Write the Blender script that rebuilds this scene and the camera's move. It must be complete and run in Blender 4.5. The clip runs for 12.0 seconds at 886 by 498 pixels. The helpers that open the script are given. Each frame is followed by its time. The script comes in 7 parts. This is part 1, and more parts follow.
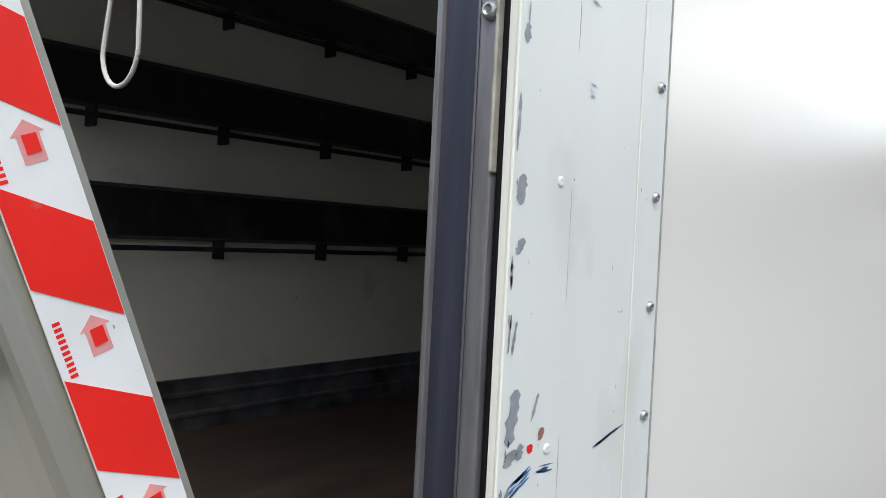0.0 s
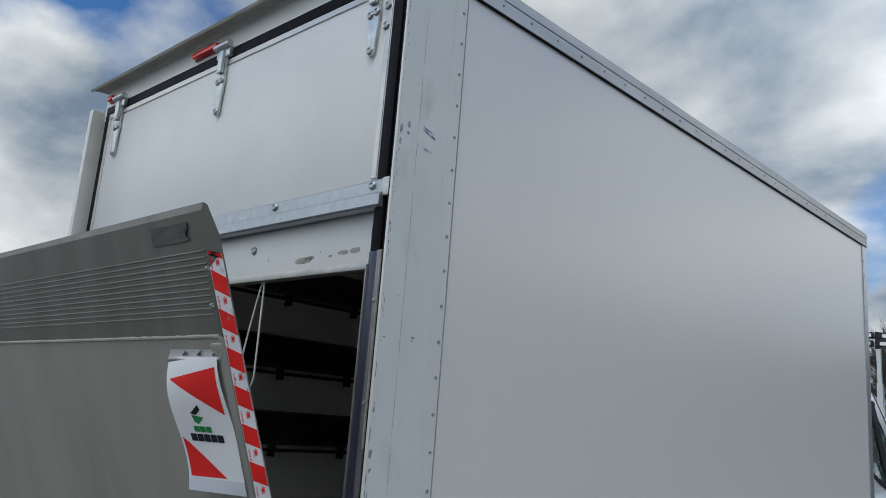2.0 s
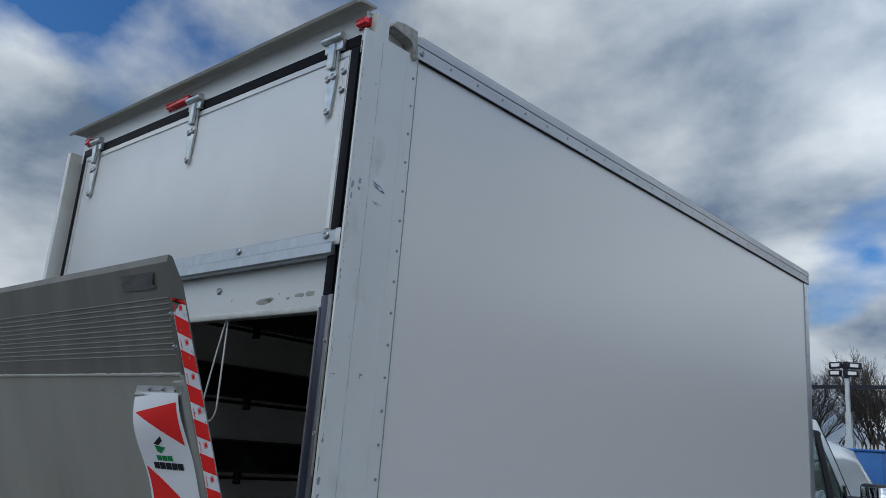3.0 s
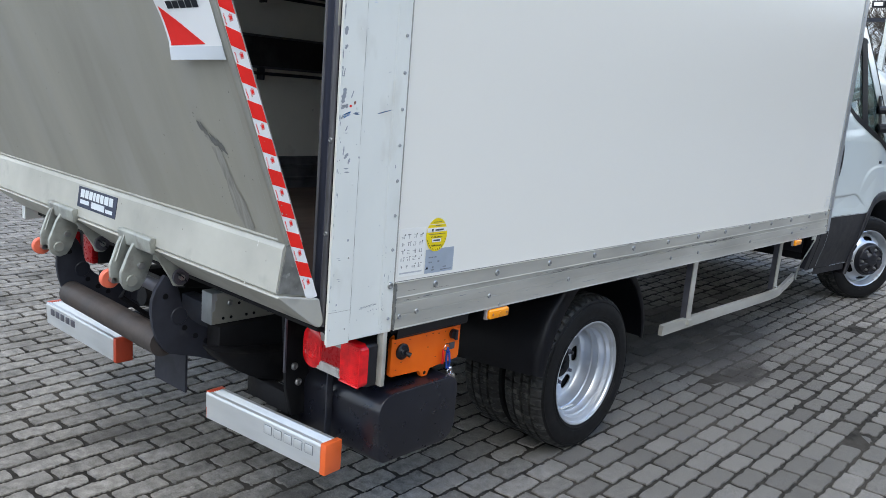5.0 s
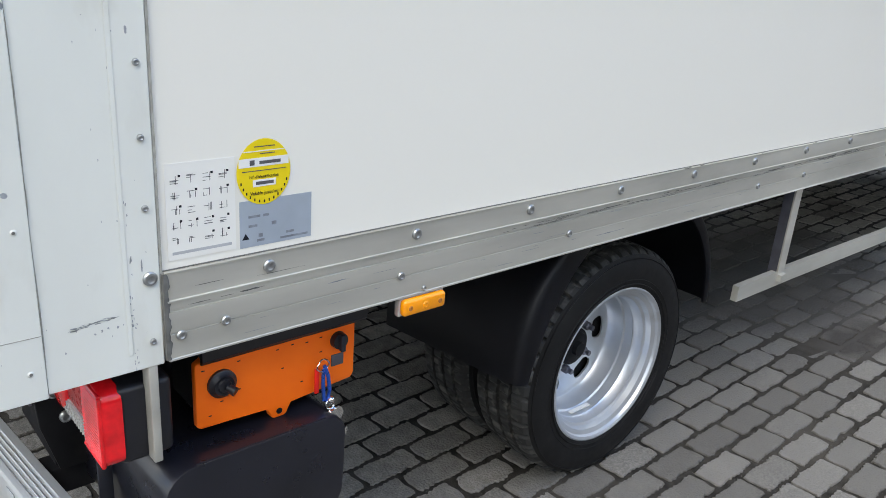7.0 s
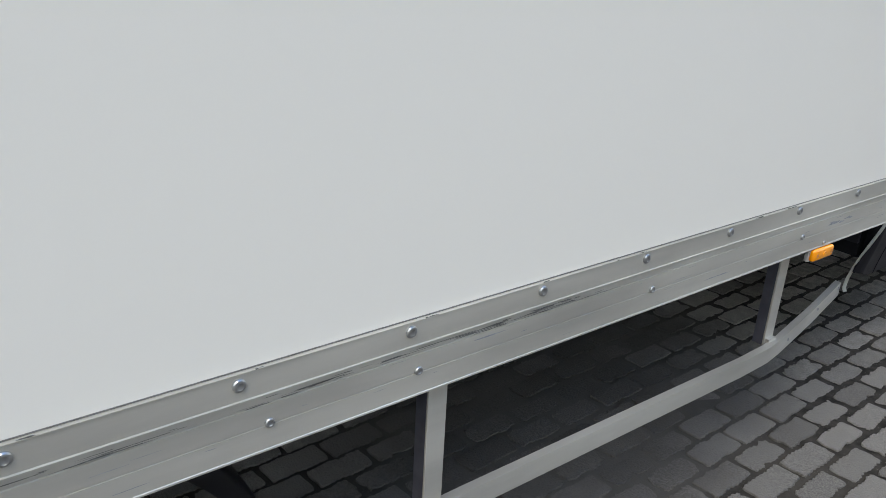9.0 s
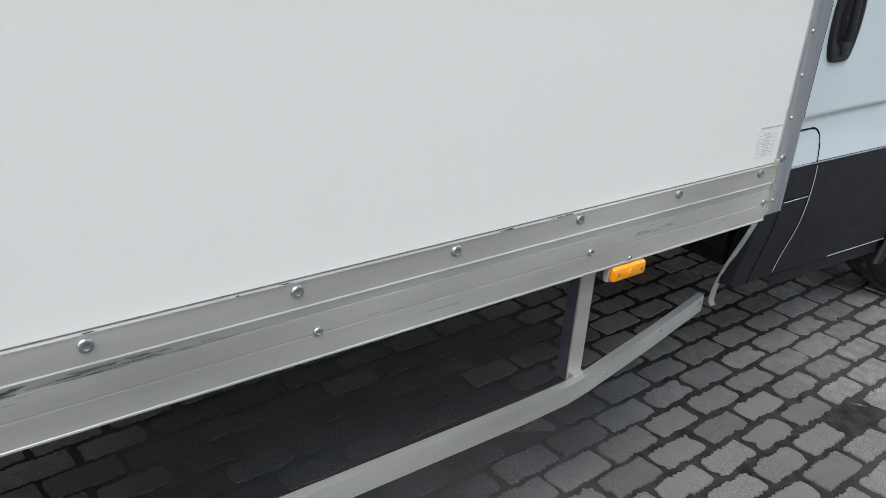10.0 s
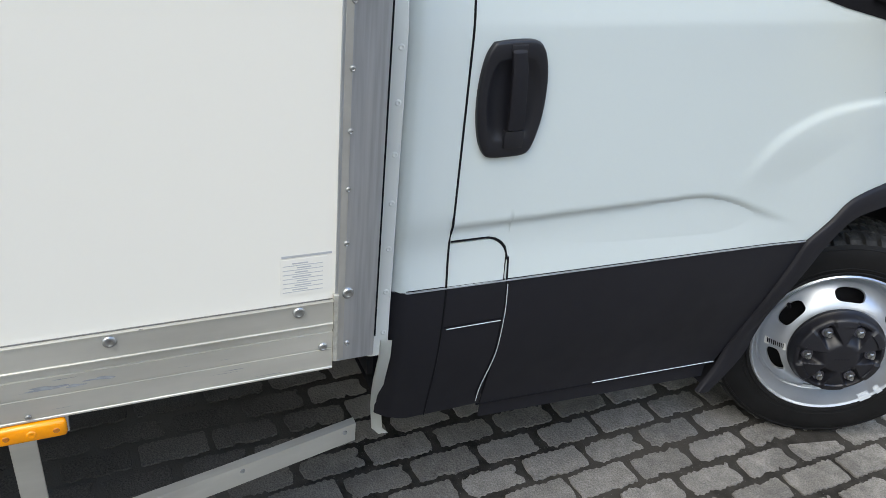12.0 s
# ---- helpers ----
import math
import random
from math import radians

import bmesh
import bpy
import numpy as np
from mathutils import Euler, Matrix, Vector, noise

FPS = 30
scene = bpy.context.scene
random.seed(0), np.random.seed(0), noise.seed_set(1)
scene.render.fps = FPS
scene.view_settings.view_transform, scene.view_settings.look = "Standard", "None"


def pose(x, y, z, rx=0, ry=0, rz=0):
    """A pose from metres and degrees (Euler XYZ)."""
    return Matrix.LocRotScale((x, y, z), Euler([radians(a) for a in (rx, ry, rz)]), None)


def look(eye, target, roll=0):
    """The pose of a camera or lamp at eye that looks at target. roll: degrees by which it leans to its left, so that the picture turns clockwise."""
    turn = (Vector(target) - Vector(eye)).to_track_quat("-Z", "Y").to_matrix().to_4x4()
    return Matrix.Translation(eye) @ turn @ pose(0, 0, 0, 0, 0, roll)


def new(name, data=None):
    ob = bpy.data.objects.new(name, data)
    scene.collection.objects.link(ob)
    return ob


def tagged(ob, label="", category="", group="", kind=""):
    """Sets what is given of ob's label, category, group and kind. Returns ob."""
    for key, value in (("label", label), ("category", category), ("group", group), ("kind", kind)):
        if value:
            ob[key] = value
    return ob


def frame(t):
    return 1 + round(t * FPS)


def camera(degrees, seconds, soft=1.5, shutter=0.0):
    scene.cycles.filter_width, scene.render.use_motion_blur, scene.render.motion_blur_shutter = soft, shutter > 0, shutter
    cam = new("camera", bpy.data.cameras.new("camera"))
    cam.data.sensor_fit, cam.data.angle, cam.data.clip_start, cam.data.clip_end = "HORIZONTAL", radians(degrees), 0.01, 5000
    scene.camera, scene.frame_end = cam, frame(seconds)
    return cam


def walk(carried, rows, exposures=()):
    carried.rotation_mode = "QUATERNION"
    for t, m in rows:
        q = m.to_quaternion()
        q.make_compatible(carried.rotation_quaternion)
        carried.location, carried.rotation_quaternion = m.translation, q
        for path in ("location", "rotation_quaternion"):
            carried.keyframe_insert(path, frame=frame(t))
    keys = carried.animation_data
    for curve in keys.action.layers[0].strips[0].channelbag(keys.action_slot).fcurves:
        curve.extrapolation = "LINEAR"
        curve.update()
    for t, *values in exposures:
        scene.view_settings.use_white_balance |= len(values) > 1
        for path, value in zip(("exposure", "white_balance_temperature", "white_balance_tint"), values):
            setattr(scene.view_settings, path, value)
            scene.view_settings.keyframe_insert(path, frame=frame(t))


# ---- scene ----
cam = camera(58.3, 12.0, soft=0.55)
PATH = [
    (0, (0.328, -0.451, 1.573), (-0.963, 1.075, 1.542), 2.9),
    (0.5, (0.639, -0.705, 1.544), (-0.696, 0.765, 1.775), 3.5),
    (1, (1.035, -0.933, 1.617), (-0.317, 0.512, 1.904), 4.1),
    (1.5, (1.378, -1.126, 1.646), (0.007, 0.295, 1.965), 4.3),
    (2, (1.542, -1.361, 1.703), (0.177, 0.039, 2.126), 4.5),
    (2.5, (1.684, -1.476, 1.742), (0.342, -0.073, 2.222), 4.6),
    (3, (1.777, -1.467, 1.715), (0.458, -0.047, 2.207), 4.6),
    (3.2, (1.783, -1.445, 1.682), (0.469, -0.017, 2.171), 4.6),
    (4.8, (1.663, -1.389, 1.514), (0.354, 0.088, 1.186), 4.5),
    (5, (1.618, -1.332, 1.482), (0.298, 0.119, 1.09), 4.7),
    (5.5, (1.459, -1.029, 1.413), (0.1, 0.295, 0.779), 4.5),
    (6, (1.257, -0.767, 1.358), (-0.112, 0.537, 0.704), 4.7),
    (6.5, (1.065, -0.518, 1.382), (-0.318, 0.762, 0.713), 4.5),
    (7, (1.055, -0.159, 1.38), (-0.338, 1.094, 0.682), 4.3),
    (7.5, (1.016, 0.22, 1.4), (-0.384, 1.459, 0.688), 4.2),
    (9.3, (0.926, 1.784, 1.521), (-0.528, 2.928, 0.762), 3.0),
    (9.5, (0.921, 1.948, 1.522), (-0.529, 3.084, 0.744), 3.2),
    (10, (0.967, 2.335, 1.46), (-0.468, 3.462, 0.642), 3.9),
    (10.5, (1.0, 2.698, 1.492), (-0.404, 3.737, 0.517), 5.0),
    (11, (0.984, 3.084, 1.581), (-0.44, 4.056, 0.567), 5.3),
    (11.5, (1.066, 3.426, 1.623), (-0.399, 4.305, 0.583), 5.6),
    (12, (1.114, 3.743, 1.685), (-0.456, 4.5, 0.706), 5.9),
]

# the truck stands nose-down by this angle on level ground; its parts are drawn in its own axes (x right side = 0, y forward from the tail)
RAKE = pose(0, 0, 0.032, -1.346, 0, 0)
walk(cam, [(t, RAKE @ look(eye, target, roll)) for t, eye, target, roll in PATH],
     exposures=[(0, 1.4, 7700, 11), (0.5, 1.0, 7600, 11), (1.0, 0.72, 7500, 11), (1.5, 0.45, 7300, 10), (2.0, 0.14, 6900, 10), (2.5, -0.08, 6600, 10), (3.2, -0.12, 6400, 10), (4.8, 1.05, 6900, 10),
                (5.5, 1.38, 7000, 10), (7.5, 1.34, 7500, 11), (9.5, 1.15, 7500, 11), (10.5, 1.48, 7500, 11), (12, 1.45, 7700, 10)])

# ---- world and light ----
world = bpy.data.worlds.new("sky")
scene.world = world
world.use_nodes = True
wn, wl = world.node_tree.nodes, world.node_tree.links
wn.clear()


def wnode(kind, **values):
    n = wn.new(kind)
    for k, v in values.items():
        n.inputs[k].default_value = v
    return n


sky = wn.new("ShaderNodeTexSky")
sky.sky_type = "NISHITA"
sky.sun_disc = False
sky.sun_elevation = radians(61)
sky.sun_rotation = radians(146)
coord = wn.new("ShaderNodeTexCoord")
split = wn.new("ShaderNodeSeparateXYZ")
wl.new(coord.outputs["Generated"], split.inputs[0])
rise = wn.new("ShaderNodeMath"); rise.operation = "MAXIMUM"; rise.inputs[1].default_value = 0.0
wl.new(split.outputs[2], rise.inputs[0])
lift = wn.new("ShaderNodeMath"); lift.operation = "ADD"; lift.inputs[1].default_value = 0.42
wl.new(rise.outputs[0], lift.inputs[0])
layer = wn.new("ShaderNodeVectorMath"); layer.operation = "DIVIDE"
wl.new(coord.outputs["Generated"], layer.inputs[0]); wl.new(lift.outputs[0], layer.inputs[1])
squash = wn.new("ShaderNodeMapping")
squash.inputs["Scale"].default_value = (1.0, 1.0, 0.6)
squash.inputs["Location"].default_value = (0.35, 0.1, 0.2)
wl.new(layer.outputs[0], squash.inputs[0])
cover = wnode("ShaderNodeTexNoise", Scale=1.6, Detail=7.0, Roughness=0.5, Distortion=0.1)
wl.new(squash.outputs[0], cover.inputs["Vector"])
cover_ramp = wn.new("ShaderNodeValToRGB")
cover_ramp.color_ramp.elements[0].position, cover_ramp.color_ramp.elements[1].position = 0.41, 0.50
low = wn.new("ShaderNodeMapRange")
low.inputs[1].default_value, low.inputs[2].default_value, low.inputs[3].default_value, low.inputs[4].default_value = 0.05, 0.42, 0.18, -0.01
wl.new(split.outputs[2], low.inputs[0])
thick = wn.new("ShaderNodeMath"); thick.operation = "ADD"
wl.new(cover.outputs[0], thick.inputs[0]); wl.new(low.outputs[0], thick.inputs[1])
wl.new(thick.outputs[0], cover_ramp.inputs[0])
body = wnode("ShaderNodeTexNoise", Scale=2.3, Detail=7.0, Roughness=0.52, Distortion=0.15)
wl.new(squash.outputs[0], body.inputs["Vector"])
body_ramp = wn.new("ShaderNodeValToRGB")
body_ramp.color_ramp.elements[0].position, body_ramp.color_ramp.elements[1].position = 0.40, 0.66
body_ramp.color_ramp.elements[0].color = (0.22, 0.31, 0.44, 1)
body_ramp.color_ramp.elements[1].color = (0.98, 1.06, 1.12, 1)
wl.new(body.outputs[0], body_ramp.inputs[0])
dim = wn.new("ShaderNodeMixRGB"); dim.blend_type = "MULTIPLY"; dim.inputs[0].default_value = 1.0
dim.inputs[2].default_value = (0.045, 0.095, 0.15, 1)
wl.new(sky.outputs[0], dim.inputs[1])
mix = wn.new("ShaderNodeMixRGB")
wl.new(cover_ramp.outputs[0], mix.inputs[0]); wl.new(dim.outputs[0], mix.inputs[1]); wl.new(body_ramp.outputs[0], mix.inputs[2])
# thinner cloud behind the truck and ahead to its right lets more light through
def lobe(direction, start, end, amount):
    d = wn.new("ShaderNodeVectorMath"); d.operation = "DOT_PRODUCT"
    d.inputs[1].default_value = direction
    wl.new(coord.outputs["Generated"], d.inputs[0])
    g = wn.new("ShaderNodeMapRange")
    g.interpolation_type = "SMOOTHSTEP"
    g.inputs[1].default_value, g.inputs[2].default_value, g.inputs[3].default_value, g.inputs[4].default_value = start, end, 0.0, amount
    wl.new(d.outputs["Value"], g.inputs[0])
    return g.outputs[0]


glow = wn.new("ShaderNodeMath"); glow.operation = "ADD"
wl.new(lobe((-0.18, -0.88, 0.43), -0.2, 0.9, 0.82), glow.inputs[0])
wl.new(lobe((0.52, 0.55, 0.65), 0.30, 1.0, 0.75), glow.inputs[1])
base_glow = wn.new("ShaderNodeMath"); base_glow.operation = "ADD"
base_glow.inputs[1].default_value = 0.62
wl.new(glow.outputs[0], base_glow.inputs[0])
back = wnode("ShaderNodeBackground", Strength=1.0)
wl.new(base_glow.outputs[0], back.inputs[1])
wl.new(mix.outputs[0], back.inputs[0])
out = wn.new("ShaderNodeOutputWorld")
wl.new(back.outputs[0], out.inputs[0])

sun = new("sun", bpy.data.lights.new("sun", "SUN"))
sun.data.energy, sun.data.angle, sun.data.color = 1.0, radians(45), (1.0, 0.95, 0.88)
sun.matrix_world = look((4.0, -6.0, 13.0), (0, 0, 0))

# ---- materials ----


def surf(name, base, rough=0.5, metal=0.0, var=0.1, scale=6.0, bump=0.0, bump_scale=60.0, stain=None, stain_scale=3.0,
         stain_from=0.55, stain_to=0.75, tint_patches=None, coat=0.0, stretch=(1, 1, 1), rough_var=0.1, per_object=0.0, speck=None, speck_scale=120.0, speck_from=0.68, placed=False, shine=0.5, grit=0.0):
    m = bpy.data.materials.new(name)
    m.use_nodes = True
    n, l = m.node_tree.nodes, m.node_tree.links
    p = n["Principled BSDF"]
    p.inputs["Roughness"].default_value, p.inputs["Metallic"].default_value = rough, metal
    p.inputs["Coat Weight"].default_value, p.inputs["Coat Roughness"].default_value = coat, 0.12
    p.inputs["Specular IOR Level"].default_value = shine
    tc = n.new("ShaderNodeTexCoord")
    mp = n.new("ShaderNodeMapping")
    mp.inputs["Scale"].default_value = stretch
    if placed:
        tc = n.new("ShaderNodeNewGeometry")
    here = tc.outputs["Position" if placed else "Object"]
    l.new(here, mp.inputs[0])

    def noise_at(sc, detail=5.0, stretched=True):
        t = n.new("ShaderNodeTexNoise")
        t.inputs["Scale"].default_value, t.inputs["Detail"].default_value = sc, detail
        l.new(mp.outputs[0] if stretched else here, t.inputs["Vector"])
        return t

    def ramp(source, lo, hi):
        r = n.new("ShaderNodeMapRange")
        r.inputs[1].default_value, r.inputs[2].default_value = lo, hi
        l.new(source, r.inputs[0])
        return r.outputs[0]

    def mixed(fac, a, b):
        x = n.new("ShaderNodeMixRGB")
        l.new(fac, x.inputs[0])
        for slot, v in ((1, a), (2, b)):
            if isinstance(v, tuple):
                x.inputs[slot].default_value = v
            else:
                l.new(v, x.inputs[slot])
        return x.outputs[0]

    dark = tuple(c * (1 - var) for c in base) + (1,)
    light = tuple(min(1, c * (1 + var)) for c in base) + (1,)
    broad = noise_at(scale)
    col = mixed(ramp(broad.outputs[0], 0.3, 0.7), dark, light)
    if stain:
        st = noise_at(stain_scale, 8.0)
        col = mixed(ramp(st.outputs[0], stain_from, stain_to), col, tuple(stain) + (1,))
    if speck:
        sp = noise_at(speck_scale, 3.0, False)
        col = mixed(ramp(sp.outputs[0], speck_from, speck_from + 0.05), col, tuple(speck) + (1,))
    for tint, mid_x, half_x, mid_y, half_y, reach in tint_patches or ():
        # a tinted patch with a ragged outline, about a middle (x, y) with two half-widths
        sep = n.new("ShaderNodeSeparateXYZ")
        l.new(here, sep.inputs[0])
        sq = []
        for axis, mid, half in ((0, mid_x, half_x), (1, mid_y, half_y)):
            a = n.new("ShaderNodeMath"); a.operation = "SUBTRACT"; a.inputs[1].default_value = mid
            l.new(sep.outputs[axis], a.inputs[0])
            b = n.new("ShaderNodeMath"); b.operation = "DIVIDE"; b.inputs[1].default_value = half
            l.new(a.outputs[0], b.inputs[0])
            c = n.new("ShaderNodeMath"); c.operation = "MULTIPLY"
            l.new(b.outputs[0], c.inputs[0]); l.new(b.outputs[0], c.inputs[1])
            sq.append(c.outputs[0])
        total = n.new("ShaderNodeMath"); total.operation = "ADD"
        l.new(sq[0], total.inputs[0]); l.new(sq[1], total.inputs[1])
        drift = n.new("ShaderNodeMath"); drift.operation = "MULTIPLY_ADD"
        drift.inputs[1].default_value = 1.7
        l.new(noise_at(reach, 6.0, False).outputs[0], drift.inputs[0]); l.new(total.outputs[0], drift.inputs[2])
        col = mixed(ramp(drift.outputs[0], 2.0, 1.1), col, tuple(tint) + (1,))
    if grit:
        fine = n.new("ShaderNodeHueSaturation")
        gr = n.new("ShaderNodeMapRange")
        gr.inputs[1].default_value, gr.inputs[2].default_value = 0.32, 0.68
        gr.inputs[3].default_value, gr.inputs[4].default_value = 1 - grit, 1 + grit
        l.new(noise_at(bump_scale * 2.0, 3.0, False).outputs[0], gr.inputs[0])
        l.new(gr.outputs[0], fine.inputs["Value"]); l.new(col, fine.inputs["Color"])
        col = fine.outputs[0]
    if per_object:
        oi = n.new("ShaderNodeObjectInfo")
        geo = n.new("ShaderNodeNewGeometry")
        add = n.new("ShaderNodeMath"); add.operation = "ADD"
        l.new(oi.outputs["Random"], add.inputs[0]); l.new(geo.outputs["Random Per Island"], add.inputs[1])
        fr = n.new("ShaderNodeMath"); fr.operation = "FRACT"
        l.new(add.outputs[0], fr.inputs[0])
        hsv = n.new("ShaderNodeHueSaturation")
        l.new(col, hsv.inputs["Color"])
        mr = n.new("ShaderNodeMapRange")
        mr.inputs[3].default_value, mr.inputs[4].default_value = 1 - per_object, 1 + per_object
        l.new(fr.outputs[0], mr.inputs[0]); l.new(mr.outputs[0], hsv.inputs["Value"])
        col = hsv.outputs[0]
    l.new(col, p.inputs["Base Color"])
    rr = n.new("ShaderNodeMapRange")
    rr.inputs[3].default_value, rr.inputs[4].default_value = max(0.02, rough - rough_var), min(1, rough + rough_var)
    l.new(noise_at(scale * 3).outputs[0], rr.inputs[0])
    l.new(rr.outputs[0], p.inputs["Roughness"])
    if bump:
        b = n.new("ShaderNodeBump")
        b.inputs["Strength"].default_value, b.inputs["Distance"].default_value = bump, 0.004
        l.new(noise_at(bump_scale, 4.0).outputs[0], b.inputs["Height"])
        l.new(b.outputs[0], p.inputs["Normal"])
    return m


def clear(name, tint, rough=0.02, weight=1.0):
    m = bpy.data.materials.new(name)
    m.use_nodes = True
    p = m.node_tree.nodes["Principled BSDF"]
    p.inputs["Base Color"].default_value = tint + (1,)
    p.inputs["Roughness"].default_value, p.inputs["Transmission Weight"].default_value = rough, weight
    p.inputs["IOR"].default_value = 1.45
    return m


GRP = surf("white_gelcoat", (0.78, 0.76, 0.695), 0.27, var=0.0, scale=0.8, coat=0.35, rough_var=0.0)
GRP.node_tree.nodes["Principled BSDF"].inputs["Coat Roughness"].default_value = 0.16
POST = surf("white_painted_sheet", (0.70, 0.712, 0.668), 0.36, var=0.05, scale=5, bump=0.04, bump_scale=30, stain=(0.54, 0.53, 0.47), stain_scale=8, stain_from=0.58, stain_to=0.80, stretch=(1, 1, 0.45))
FLAP = surf("clean_white_panel_paint", (0.71, 0.72, 0.70), 0.36, var=0.03, scale=4, bump=0.03, bump_scale=30)
ALU = surf("weathered_aluminium", (0.51, 0.497, 0.448), 0.44, 0.52, var=0.20, scale=9, bump=0.05, bump_scale=90, stain=(0.32, 0.31, 0.28), stain_scale=5, stain_from=0.58, stain_to=0.8, stretch=(1, 0.18, 1))
ALU_BRIGHT = surf("bare_aluminium", (0.54, 0.54, 0.52), 0.36, 0.75, var=0.1, scale=14, bump=0.03, bump_scale=80, stretch=(0.25, 1, 1))
PLATE = surf("dull_aluminium_plate", (0.368, 0.355, 0.302), 0.52, 0.45, var=0.11, scale=2.0, bump=0.08, bump_scale=90, stain=(0.41, 0.40, 0.36), stain_scale=3.0, stain_from=0.52, stain_to=0.74, speck=(0.15, 0.145, 0.13), speck_scale=70, speck_from=0.73, stretch=(2.4, 0.5, 0.5))
TIP = surf("worn_dark_plate_tip", (0.158, 0.151, 0.126), 0.46, 0.5, var=0.16, scale=2.0, bump=0.06, bump_scale=90, stain=(0.21, 0.203, 0.178), stain_scale=3.0, stain_from=0.52, stain_to=0.74, speck=(0.10, 0.098, 0.09), speck_scale=70, speck_from=0.72, stretch=(2.4, 0.5, 0.5))
END_METAL = surf("scraped_grey_metal", (0.25, 0.25, 0.235), 0.42, 0.6, var=0.3, scale=25, stain=(0.42, 0.42, 0.39), stain_scale=40, stain_from=0.6, stain_to=0.7, bump=0.1, bump_scale=120)
BEAM = surf("greyed_aluminium_beam", (0.455, 0.445, 0.395), 0.52, 0.45, var=0.16, scale=4, speck=(0.26, 0.25, 0.22), speck_scale=60, speck_from=0.72, bump=0.05, bump_scale=70, stain=(0.30, 0.29, 0.26), stain_scale=7, stain_from=0.6, stain_to=0.8)
GALV = surf("galvanised_sheet", (0.42, 0.45, 0.47), 0.40, 0.7, var=0.10, scale=40, bump=0.03, bump_scale=120, stain=(0.40, 0.43, 0.46), stain_scale=3.0, stain_from=0.45, stain_to=0.75, stretch=(1, 4, 0.5))
GALV_BRIGHT = surf("galvanised_post", (0.46, 0.49, 0.53), 0.33, 0.85, var=0.12, scale=40, stain=(0.58, 0.60, 0.62), stain_scale=9, stain_from=0.52, stain_to=0.75, stretch=(1, 4, 0.18))
ZINC = surf("zinc_hinge", (0.55, 0.58, 0.57), 0.35, 0.8, var=0.15, scale=30)
BOLT = surf("bolt_head", (0.36, 0.37, 0.37), 0.32, 0.85, var=0.2, scale=60)
STEEL_DARK = surf("blackened_steel", (0.026, 0.028, 0.038), 0.5, 0.15, shine=0.3, var=0.25, scale=12, bump=0.05, stain=(0.08, 0.078, 0.08), stain_scale=9, stain_from=0.62, stain_to=0.85)
CHANNEL = surf("blue_black_channel_steel", (0.050, 0.056, 0.085), 0.42, 0.35, var=0.3, scale=10, bump=0.06, bump_scale=60, stain=(0.035, 0.037, 0.05), stain_scale=6, stain_from=0.5, stain_to=0.7, stretch=(6, 6, 0.35))
CHANNEL_WORN = surf("rubbed_grey_channel", (0.20, 0.20, 0.215), 0.42, 0.5, var=0.3, scale=14, bump=0.06, bump_scale=80, stain=(0.17, 0.115, 0.07), stain_scale=9, stain_from=0.62, stain_to=0.74, stretch=(4, 4, 0.6))
STEEL_WORN = surf("worn_steel_strip", (0.12, 0.12, 0.145), 0.42, 0.6, var=0.2, scale=18, stain=(0.22, 0.17, 0.12), stain_scale=11, stain_from=0.62, stain_to=0.8)
CHASSIS = surf("black_chassis_paint", (0.010, 0.010, 0.0115), 0.65, shine=0.15, var=0.3, scale=9, bump=0.06, bump_scale=80, stain=(0.03, 0.028, 0.026), stain_scale=6)
RUSTY = surf("rust_brown_tube", (0.055, 0.042, 0.036), 0.6, 0.2, var=0.25, scale=14, bump=0.1, bump_scale=120, stain=(0.05, 0.045, 0.045), stain_scale=6)
PLASTIC = surf("black_plastic", (0.0105, 0.0108, 0.0148), 0.40, shine=0.45, var=0.15, scale=10, bump=0.06, bump_scale=400)
TANK = surf("black_tank_plastic", (0.0085, 0.009, 0.014), 0.30, shine=0.5, var=0.2, scale=8, bump=0.05, bump_scale=120, stain=(0.022, 0.022, 0.024), stain_scale=7, stain_from=0.6, stain_to=0.8)
CLAD = surf("grey_black_cladding", (0.0122, 0.0122, 0.0160), 0.5, shine=0.25, var=0.08, scale=5, bump=0.05, bump_scale=500)
RUBBER = surf("tyre_rubber", (0.0085, 0.0084, 0.0088), 0.6, shine=0.2, var=0.2, scale=14, bump=0.06, bump_scale=150, stain=(0.016, 0.0155, 0.015), stain_scale=8, stain_from=0.6, stain_to=0.85)
SEAL = surf("black_rubber_seal", (0.008, 0.008, 0.010), 0.55, shine=0.10, var=0.2, scale=30)
SILVER = surf("silver_wheel_paint", (0.55, 0.58, 0.62), 0.33, 0.7, var=0.06, scale=10, stain=(0.42, 0.42, 0.42), stain_scale=8, stain_from=0.62, stain_to=0.85)
CABPAINT = surf("white_cab_paint", (0.60, 0.665, 0.66), 0.22, var=0.012, scale=1.0, coat=0.7, rough_var=0.03)
ORANGE = surf("orange_paint", (1.0, 0.150, 0.007), 0.5, shine=0.3, var=0.08, scale=12, stain=(0.55, 0.12, 0.02), stain_scale=14, stain_from=0.74, stain_to=0.85)
ROLLER = surf("salmon_plastic_roller", (0.80, 0.16, 0.09), 0.45, var=0.1, scale=20)
STREAK = surf("grey_grease_streak", (0.325, 0.318, 0.285), 0.45, 0.45, var=0.25, scale=30, stretch=(3, 1, 0.4))
SMUDGE = surf("dark_plate_smudge", (0.105, 0.104, 0.098), 0.5, 0.4, var=0.3, scale=14, stretch=(1, 1, 3))
